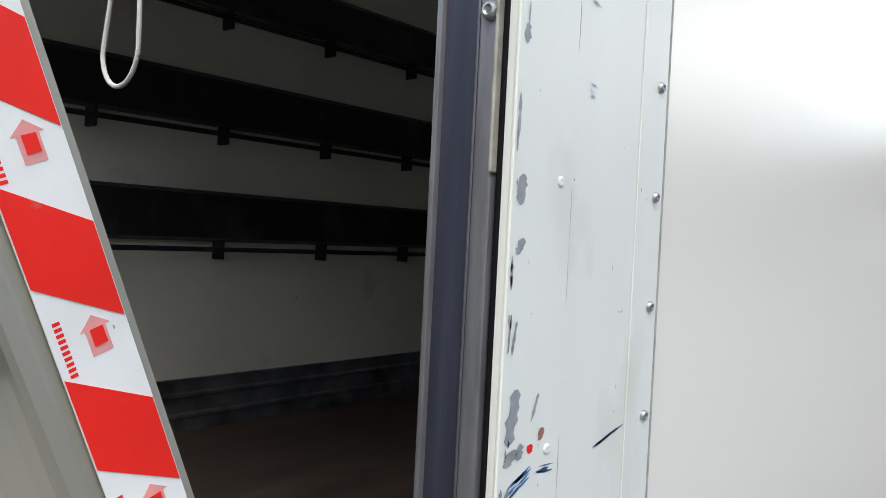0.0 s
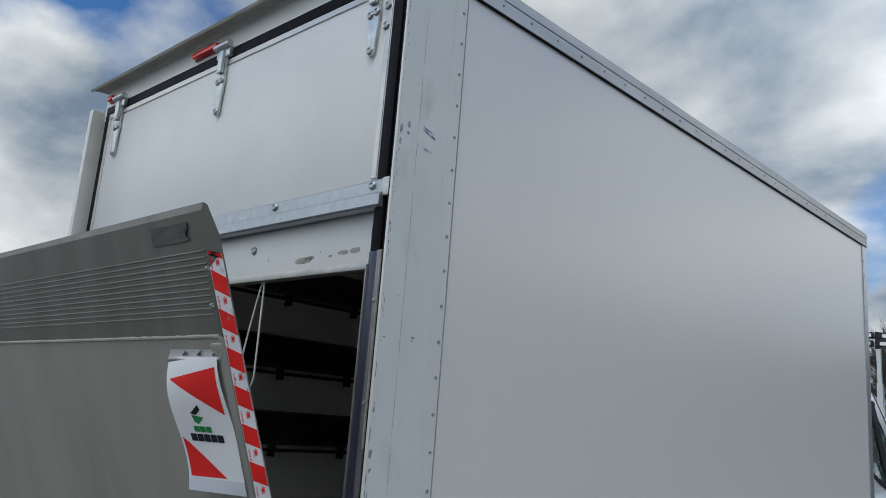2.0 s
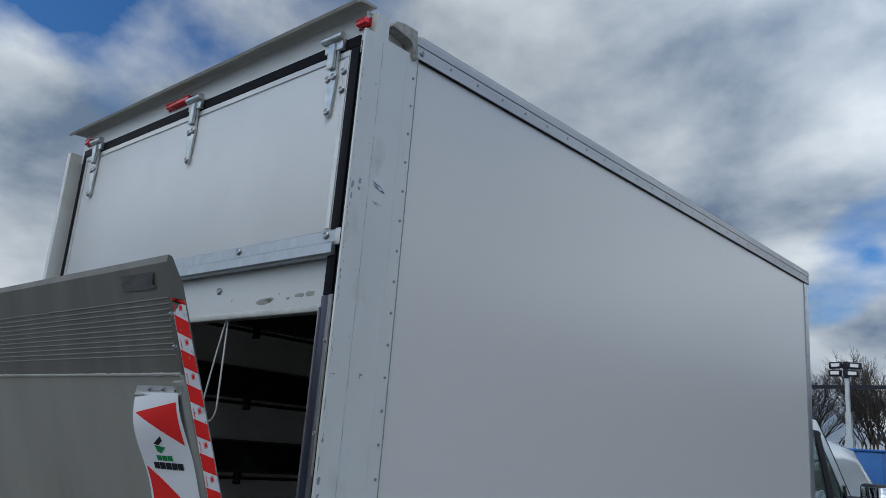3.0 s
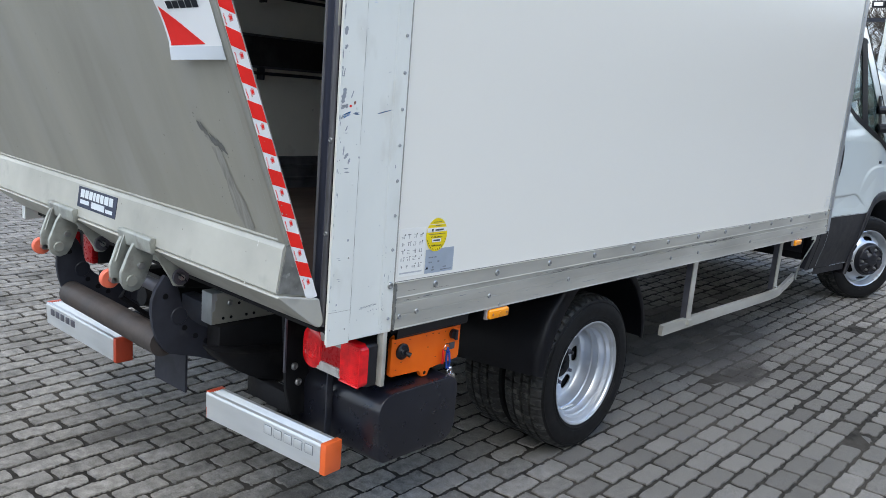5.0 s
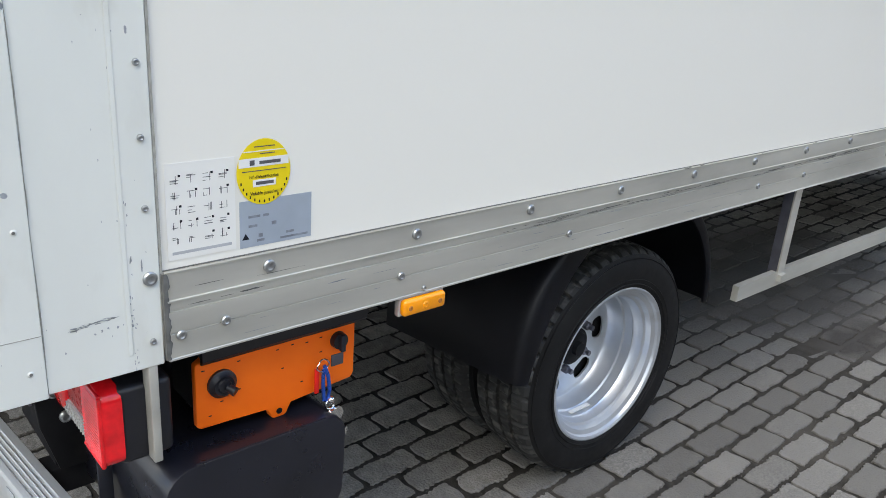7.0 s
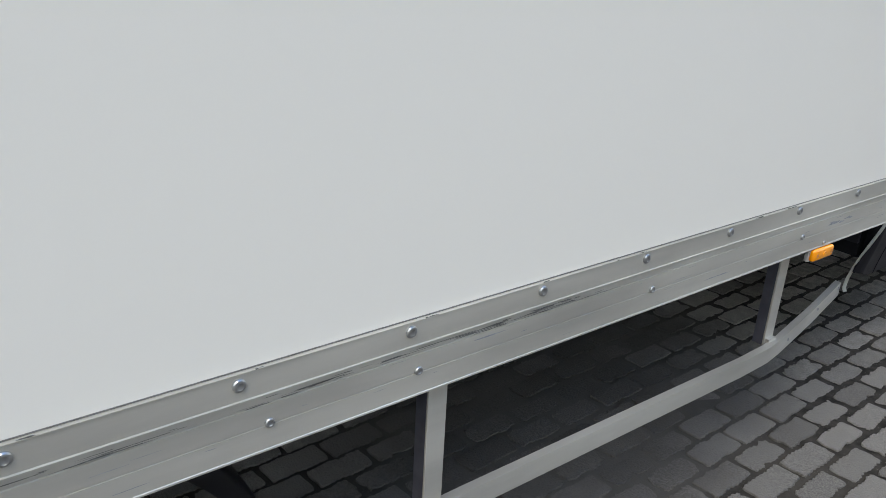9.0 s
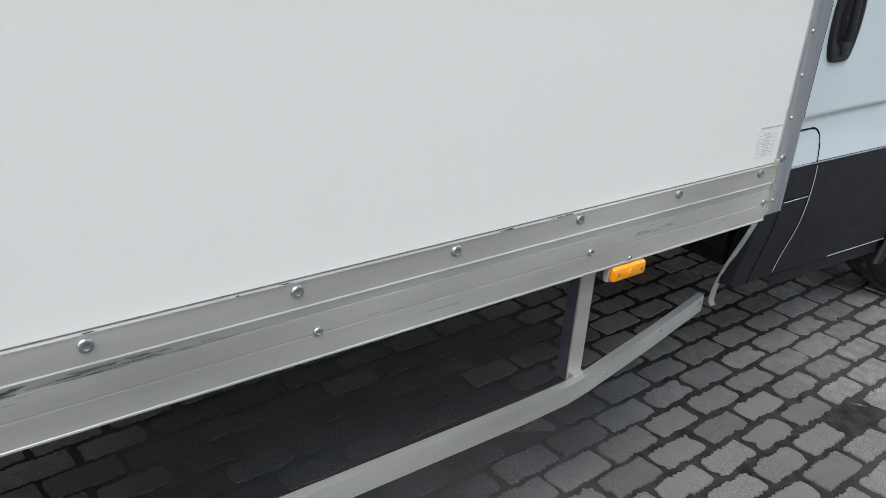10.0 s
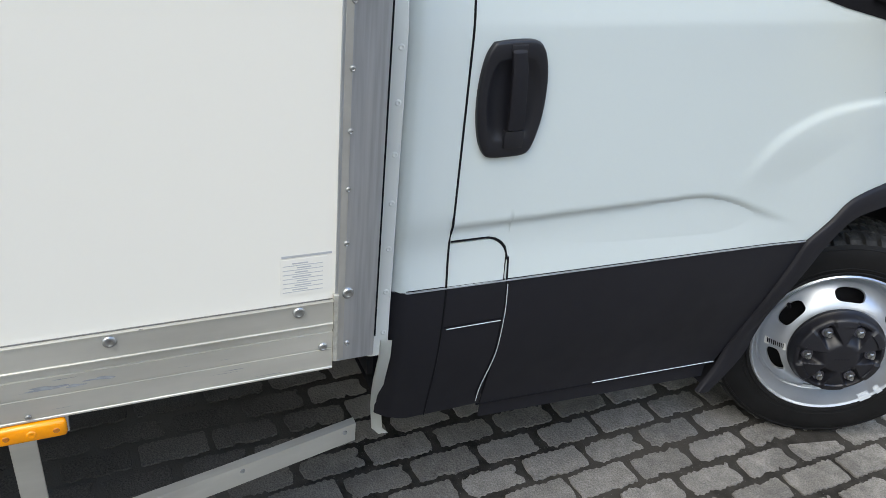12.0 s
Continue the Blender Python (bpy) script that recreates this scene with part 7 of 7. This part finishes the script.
sheet(bm, [[(x, y, z) for x in span(FX0 - 0.002, FX1 + 0.004, 4)] for y, z in ((lean(1.82) - 0.004, 1.820), (lean(1.81) - 0.008, 1.814), (lean(1.81) - 0.009, 1.804), (lean(1.80) - 0.016, 1.796), (lean(1.80) - 0.012, 1.788))])
bmesh.ops.solidify(bm, geom=bm.faces[:], thickness=0.002)
clip = part("flag_clip", bm, ALU_BRIGHT, flag, "bare aluminium clamp strip")
for x in (-0.165, -0.10, -0.035):
    share(tiny, "rivet", Matrix.Translation((x, lean(1.81) - 0.011, 1.811)) @ pose(0, 0, 0, 0, 0, -90), clip)

# white pull strap in the opening
bm = bmesh.new()
loop = []
for k in range(49):
    a = math.pi * (k - 12) / 24
    if k < 12:
        f = k / 12
        loop.append((-0.656 - 0.080 * f ** 0.85, 0.07, 2.105 - 0.305 * f))
    elif k > 36:
        f = (48 - k) / 12
        loop.append((-0.648 + 0.006 * f, 0.07, 2.105 - 0.305 * f))
    else:
        loop.append((-0.689 - 0.047 * math.cos(a), 0.07, 1.80 - 0.050 * math.sin(a)))
tube(bm, loop, 0.0033, 8)
strap = part("pull_strap", bm, STRAP, None)
strap.matrix_world = RAKE
tagged(strap, "white looped pull strap hanging from the rear flap", "strap")

# keys on a blue snap hook at the control panel
keys = new("key_bunch")
keys.matrix_world = RAKE
tagged(keys, "small keys on a blue snap hook hanging from the control panel", "keys")
ring = [(-0.045 + 0.002 * math.sin(a * 3), 0.555 + 0.013 * math.cos(a), 0.650 + 0.012 * math.sin(a)) for a in span(0, 2 * math.pi, 20)]
part("key_ring", tube(bmesh.new(), ring, 0.0016, 6, cap=False), CHROME, keys)
hook = [(-0.044, 0.557, 0.650), (-0.040, 0.563, 0.630), (-0.038, 0.566, 0.600), (-0.040, 0.562, 0.574), (-0.042, 0.556, 0.578), (-0.044, 0.555, 0.615), (-0.044, 0.556, 0.642)]
part("snap_hook", tube(bmesh.new(), hook, 0.0038, 8), BLUE_ALLOY, keys, "blue anodised snap hook")
ball = bmesh.new()
bmesh.ops.create_uvsphere(ball, u_segments=16, v_segments=10, radius=0.0075, matrix=Matrix.Translation((-0.036, 0.568, 0.578)))
part("hook_swivel", ball, CHROME, keys, "bright swivel ball")
part("tag_strip", boxed(-0.052, -0.048, 0.540, 0.550, 0.592, 0.645, bevel=0.002), TAPE_RED, keys, "faded red tag")
ring = [(-0.038, 0.568 + 0.010 * math.cos(a), 0.568 + 0.010 * math.sin(a)) for a in span(0, 2 * math.pi, 16)]
part("split_ring", tube(bmesh.new(), ring, 0.0018, 6, cap=False), CHROME, keys)
for tilt, dy in ((8, 0.0), (-14, 0.010), (24, 0.004)):
    bm = bmesh.new()
    bow = [(0.011 * math.cos(a), -0.012 + 0.011 * math.sin(a)) for a in span(0, 2 * math.pi, 14)[:-1]]
    plate_on(bm, bow, lambda p, q, h: (h, p, q), 0.002)
    box(bm, 0.0, 0.002, -0.003, 0.003, -0.050, -0.021)
    box(bm, 0.0, 0.002, 0.003, 0.006, -0.047, -0.040)
    k = part("key", bm, CHROME, keys)
    k.matrix_basis = Matrix.Translation((-0.036 + dy * 0.2, 0.568 + dy, 0.560)) @ pose(0, 0, 0, tilt, 0, 10) @ Matrix.Scale(1.6, 4)

# ---- ground ----
GX0, GX1, GY0, GY1 = -9.25, 4.85, -4.0, 17.0
ground_mat = surf("dark_joint_soil", (0.030, 0.0275, 0.0245), 0.95, shine=0.08, tint_patches=GRIME_AND_SHADE[1:], var=0.5, scale=22, bump=0.5, bump_scale=220, placed=True, speck=(0.15, 0.142, 0.13), speck_scale=240, speck_from=0.68, stain=(0.062, 0.056, 0.048), stain_scale=1.3, stain_from=0.47, stain_to=0.64)
far_mat = surf("distant_paving", (0.092, 0.089, 0.084), 0.8, var=0.2, scale=1.6, placed=True, stain=(0.072, 0.069, 0.065), stain_scale=0.35, bump=0.3, bump_scale=30, stretch=(1.0, 0.5, 1))
bm = bmesh.new()
xs, ys = [-900.0, GX0, GX1, 900.0], [-900.0, GY0, GY1, 900.0]
vs = [[bm.verts.new((x, y, -0.0065)) for x in xs] for y in ys]
for j in range(3):
    for i in range(3):
        f = bm.faces.new((vs[j][i], vs[j][i + 1], vs[j + 1][i + 1], vs[j + 1][i]))
        f.material_index = 0 if i == j == 1 else 1
me = bpy.data.meshes.new("ground")
bm.to_mesh(me); bm.free()
me.materials.append(ground_mat); me.materials.append(far_mat)
ground = new("ground", me)
tagged(ground, "worn grey yard of wavy concrete pavers with dark joints", "ground", kind="structure")
pavement = new("pavement")
tagged(pavement, "grey wavy concrete pavers laid in running bond", "pavement", kind="structure")
prng = random.Random(21)
ROW, STEP = 0.0995, 0.199


def paver_outline(r, worn=0.0):
    """Outline of one stone about its middle: long sides along y toothed, short sides in a soft wave; worn stones are smaller, with rounded corners and bitten edges."""
    hx, hy = 0.5 * ROW - 0.0066 - 0.004 * worn, 0.5 * STEP - 0.0050 - 0.007 * worn
    soft = [r.uniform(-1, 1) for _ in range(9)]
    bites = [(r.random(), r.uniform(0.015, 0.04), r.uniform(0.003, 0.008) * (0.5 + 0.7 * worn)) for _ in range(2 + int(5 * worn))]
    pts, n, m = [], 19, 7
    for q in range(2 * (n + m)):
        if q < n:
            x, y, nx, ny, f = hx, -hy + 2 * hy * q / n, 1, 0, q
        elif q < n + m:
            x, y, nx, ny, f = hx - 2 * hx * (q - n) / m, hy, 0, 1, q
        elif q < 2 * n + m:
            x, y, nx, ny, f = -hx, hy - 2 * hy * (q - n - m) / n, -1, 0, q
        else:
            x, y, nx, ny, f = -hx + 2 * hx * (q - 2 * n - m) / m, -hy, 0, -1, q
        turn = q / (2 * (n + m))
        out = r.uniform(-0.0011, 0.0011)
        if nx:
            out += 0.0030 * (1 if q % 2 else -1) * r.uniform(0.3, 1.0)
            x += 0.0024 * math.sin(2 * math.pi * y / 0.0995)
        else:
            y += 0.0042 * math.sin(2 * math.pi * x / 0.0995)
        out += (0.0008 + 0.0016 * worn) * sum(c * math.sin(2 * math.pi * (k + 2) * turn + 5 * c) for k, c in enumerate(soft)) / 2
        for at_, half, deep in bites:
            d = abs((turn - at_ + 0.5) % 1.0 - 0.5)
            if d < half:
                out -= deep * math.cos(0.5 * math.pi * d / half) ** 2
        # corners rounded off
        cx, cy = max(0.0, abs(x) - hx + 0.016), max(0.0, abs(y) - hy + 0.016)
        over_by = math.hypot(cx, cy) - 0.016
        if over_by > 0:
            pull = (0.55 + 0.45 * worn) * over_by / math.hypot(cx, cy)
            x -= math.copysign(cx * pull, x)
            y -= math.copysign(cy * pull, y)
        pts.append((x + nx * out, y + ny * out))
    return pts


variants = [paver_outline(prng, 0.05 + 0.4 * prng.random()) for _ in range(20)] + [paver_outline(prng, 0.7 + 0.5 * prng.random()) for _ in range(10)]
SOUND = 20


def stone(verts, faces, pts, m, full):
    base, n = len(verts), len(pts)
    rings = ((0.965, 0.0), (1.0, -0.0030), (1.0, -0.016)) if full else ((0.965, 0.0), (1.0, -0.0030), (1.0, -0.007))
    for f, z in rings:
        for x, y in pts:
            sx = 1 - (1 - f) * 0.9
            verts.append(m @ Vector((x * sx, y * (1 - (1 - f) * 0.45), z)))
    faces.append([base + k for k in range(n)])
    for q in range(len(rings) - 1):
        for k in range(n):
            a, b = base + q * n + k, base + q * n + (k + 1) % n
            faces.append((a, a + n, b + n, b))


near_meshes = []
for pts in variants:
    verts, faces = [], []
    stone(verts, faces, pts, Matrix(), True)
    me = bpy.data.meshes.new("paver")
    me.from_pydata([tuple(v) for v in verts], [], faces)
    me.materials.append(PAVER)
    near_meshes.append(me)
verts, faces = [], []
single = 0
nx = int((GX1 - GX0) / ROW)
ny = int((GY1 - GY0) / STEP) + 1
for i in range(nx):
    x = GX0 + ROW * (i + 0.5)
    for j in range(ny):
        y = GY0 + STEP * (j + 0.5 * (i % 2)) + 0.064
        if x < -3.2 and y > 9:
            continue
        worn = 2.6 < y < 7.5 and -1.6 < x < 1.1 and prng.random() < 0.75
        v = prng.randrange(SOUND, len(variants)) if worn or prng.random() < 0.05 else prng.randrange(SOUND)
        sunk = -0.001 - 0.004 * prng.random() ** 1.5 if worn else 0.0
        m = Matrix.Translation((x + prng.gauss(0, 0.0008), y + prng.gauss(0, 0.0012), sunk + prng.gauss(0, 0.0012))) @ pose(0, 0, 0, prng.gauss(0, 0.4), prng.gauss(0, 0.6), prng.gauss(0, 0.5) + 180 * prng.randrange(2))
        near = (-0.75 < x < 0.35 and -0.35 < y < 0.75) or (-0.35 < x < 0.25 and 2.5 < y < 5.6)
        if near and single < 300:
            o = new("paver", near_meshes[v])
            o.parent = pavement
            o.matrix_basis = m
            single += 1
        else:
            stone(verts, faces, variants[v], m, False)
me = bpy.data.meshes.new("paver_field")
me.from_pydata([tuple(v) for v in verts], [], faces)
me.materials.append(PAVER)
field = new("paver_field", me)
field.parent = pavement
tagged(field, "rest of the grey wavy pavers", kind="stuff")

# ---- beyond the truck ----
FENCE = surf("white_fence_paint", (0.72, 0.72, 0.70), 0.5, var=0.06, scale=3)
BLUE = surf("blue_machine_paint", (0.03, 0.15, 0.42), 0.45, var=0.08, scale=3)
BARK = surf("dark_bark", (0.055, 0.045, 0.038), 0.85, var=0.3, scale=5)
HEDGE = surf("brown_winter_scrub", (0.075, 0.060, 0.045), 0.9, var=0.4, scale=1.2)
TX, TY = -6.75, 29.6
tower = new("floodlight_tower")
tower.location = (TX, TY, 0)
tagged(tower, "telescopic floodlight tower with four lamps on a blue generator", "light tower")
mast = bmesh.new()
for z0, z1, r in ((1.5, 2.7, 0.13), (2.7, 3.5, 0.09), (3.5, 4.75, 0.065)):
    box(mast, -r, r, -r, r, z0, z1)
part("mast", mast, ZINC, tower)
part("generator", boxed(-0.25, 1.15, -0.6, 0.6, 0.45, 2.18, bevel=0.05), BLUE, tower, "blue generator housing")
part("lid", boxed(-0.55, 1.2, -0.65, 0.65, 2.18, 2.26, bevel=0.02), BLUE, tower)
for x in (-0.3, 0.8):
    t = bmesh.new()
    lathe(t, [(x - 0.1, 0.1), (x - 0.1, 0.3), (x + 0.1, 0.3), (x + 0.1, 0.1)], 24, 0, 0.3)
    part("tyre", t, RUBBER, tower)
for dx, dz, tilt in ((-0.30, 5.16, -4), (0.33, 5.13, 5), (-0.33, 4.88, 0), (0.25, 4.86, 3)):
    head = part("lamp_head", boxed(-0.21, 0.21, -0.12, 0.10, -0.115, 0.115, bevel=0.02), PLASTIC, tower, "black floodlight head")
    head.matrix_basis = Matrix.Translation((dx, -0.15, dz)) @ pose(0, 0, 0, 0, tilt, 0)
    part("lamp_glass", boxed(-0.13, 0.15, -0.13, -0.118, -0.06, 0.06), WHITELENS, head)
part("lamp_yoke", boxed(-0.08, 0.08, -0.1, 0.1, 4.7, 5.3), STEEL_DARK, tower)

crossbar = part("height_bar", boxed(-40, 12, 33.0, 33.12, 4.62, 4.76), STEEL_DARK, None)
tagged(crossbar, "dark horizontal steel bar across the yard", "beam")
for x in (-40, 12):
    part("post", boxed(x - 0.1, x + 0.1, 32.95, 33.15, -0.009, 4.62), STEEL_DARK, crossbar)

fence = new("palisade_fence")
tagged(fence, "white steel palisade fence along the yard", "fence")
pale = bmesh.new()
prism(pale, [(-0.035, -0.02), (0.035, -0.02), (0.035, 2.48), (0, 2.62), (-0.035, 2.48)], "y", -0.01, 0.01)
pale = part("pale", pale, FENCE, fence)
pale.matrix_basis = at(-15.0, 38.0, 0)
for k in range(1, 150):
    share(pale, "pale", at(-15.0 + 0.155 * k, 38.0, 0), fence)
for z in (0.45, 2.1):
    part("rail", boxed(-15.1, 8.4, 38.02, 38.07, z, z + 0.06), FENCE, fence)

# a white van parked ahead of the truck
van = new("parked_van")
van.location = (-2.2, 6.9, -0.009)
tagged(van, "white van parked on the pavers ahead of the truck", "van")
half = [(0.88, 0.30), (0.91, 0.75), (0.92, 1.20), (0.905, 1.56), (0.885, 1.82), (0.83, 1.98), (0.66, 2.07), (0.34, 2.10)]
section = [(-x, z) for x, z in half] + [(0, 2.11)] + half[::-1]
bm = bmesh.new()
rows = []
for y, f, drop in ((0.0, 0.86, 0.08), (0.05, 0.94, 0.03), (0.16, 0.985, 0.0), (0.6, 1.0, 0.0), (2.6, 1.0, 0.0), (3.3, 0.98, 0.06), (3.9, 0.95, 0.42), (4.4, 0.92, 0.72), (4.7, 0.85, 0.85)):
    rows.append([(x * f, y, min(z, 1.25 + (z - 1.25) * max(0.0, 1 - drop)) if z > 1.25 else z) for x, z in section])
sheet(bm, rows)
bm.faces.new([v for v in bm.verts if abs(v.co.y) < 1e-6])
part("body", bm, CABPAINT, van, sharp=0.9)
part("rear_window", prism(bmesh.new(), [(-0.62, 1.22), (0.62, 1.22), (0.52, 1.72), (-0.52, 1.72)], "y", -0.012, 0.004), PLASTIC, van, "dark rear window")
part("rear_bumper", boxed(-0.82, 0.82, -0.05, 0.06, 0.36, 0.55, bevel=0.03), PLASTIC, van)
for x in (-0.75, 0.75):
    part("tail_lamp", boxed(x - 0.06, x + 0.06, -0.014, 0.02, 0.85, 1.20, bevel=0.01), REDLENS, van)
    for y in (0.85, 3.7):
        w = bmesh.new()
        lathe(w, [(-0.1, 0.18), (-0.1, 0.31), (-0.07, 0.33), (0.07, 0.33), (0.1, 0.31), (0.1, 0.18)], 32, y, 0.33)
        w = part("wheel", w, RUBBER, van)
        w.location.x = x * 1.12


# bare winter trees and scrub behind the fence
def bare_tree(x, y, height, seed):
    r = random.Random(seed)
    bm = bmesh.new()
    twigs = bmesh.new()

    def grow(p, d, length, rad, depth):
        q = p + d * length
        bend = (p + q) / 2 + Vector((r.uniform(-1, 1), r.uniform(-1, 1), r.uniform(-0.3, 0.6))) * length * 0.07
        tube(bm if depth < 3 else twigs, [p, bend, q], [rad, rad * 0.85, rad * 0.68], 6 if depth < 2 else 3, cap=False)
        if depth == 7:
            return
        for k in range(2 if depth else 4):
            nd = (d + Vector((r.gauss(0, 0.42), r.gauss(0, 0.42), r.uniform(-0.05, 0.35)))).normalized()
            grow(bend.lerp(q, r.uniform(0.3, 1.0)), nd, length * r.uniform(0.62, 0.84), rad * 0.62, depth + 1)
        grow(q, (d + Vector((r.gauss(0, 0.2), r.gauss(0, 0.2), 0.1))).normalized(), length * 0.8, rad * 0.66, depth + 1)

    grow(Vector((0, 0, -0.1)), Vector((0.02, 0, 1)), height * 0.24, height * 0.015, 0)
    t = new("bare_tree")
    t.location = (x, y, 0)
    tagged(t, "leafless winter tree behind the fence", "tree", "bare trees behind the fence")
    part("trunk", bm, BARK, t)
    part("crown", twigs, BARK, t, "crown of fine bare twigs")


for x, y, h, sd in ((-8.6, 46, 8.2, 3), (-6.0, 47, 7.6, 5), (-10.6, 48, 8.6, 8), (-4.2, 46, 8.0, 13), (-13.5, 47, 8.0, 17)):
    bare_tree(x, y, h, sd)
bm = bmesh.new()
hr = random.Random(9)
for k in range(1600):
    x, y = hr.uniform(-60, 30), hr.uniform(41, 46)
    h = hr.uniform(1.2, 3.6)
    tube(bm, [(x, y, -0.05), (x + hr.uniform(-0.5, 0.5), y + hr.uniform(-0.3, 0.3), h * 0.6), (x + hr.uniform(-1.0, 1.0), y, h)], [0.07, 0.09, 0.02], 3, cap=False)
scrub = part("winter_scrub", bm, HEDGE, None)
tagged(scrub, "brown leafless scrub along the fence", "scrub", kind="stuff")
bank = bmesh.new()
rows = []
for k in range(60):
    x = -90 + 3 * k
    rows.append([(x, 49, -0.2), (x, 50, 2.0 + 0.7 * math.sin(k * 1.7) + 0.5 * math.sin(k * 0.6)), (x, 56, 2.6 + 0.8 * math.sin(k * 0.9))])
sheet(bank, rows)
part_bank = part("wooded_bank", bank, HEDGE, None)
tagged(part_bank, "dark brown wooded bank far behind", "bank", kind="structure")

# unseen belt added on the right: blocks low sky light and darkens reflections
belt = bmesh.new()
rows = []
for k in range(58):
    turn = math.radians(95) * smooth(36, 56, k)
    y = -45 + 2.4 * min(k, 38) + 14 * math.sin(turn)
    back_by = 14 * (1 - math.cos(turn)) + 0.9 * max(0, k - 56)
    for_x, for_y = math.cos(turn), math.sin(turn)
    rows.append([(17.0 - back_by + d * for_x, y + d * for_y, z) for d, z in ((0.0, -0.2), (0.6 + 0.5 * math.sin(k * 2.1), 2.6 + 0.5 * math.sin(k * 1.1)), (1.8 + 0.8 * math.sin(k * 1.3), 6.8 + 0.9 * math.sin(k * 1.9) + 0.6 * math.sin(k * 0.7)), (5.0, 7.8 + 0.8 * math.sin(k * 0.8)))])
sheet(belt, rows)
belt = part("tree_belt", belt, HEDGE, None)
tagged(belt, "unseen dark brown belt added beside the yard to block low light", "bank", kind="structure")
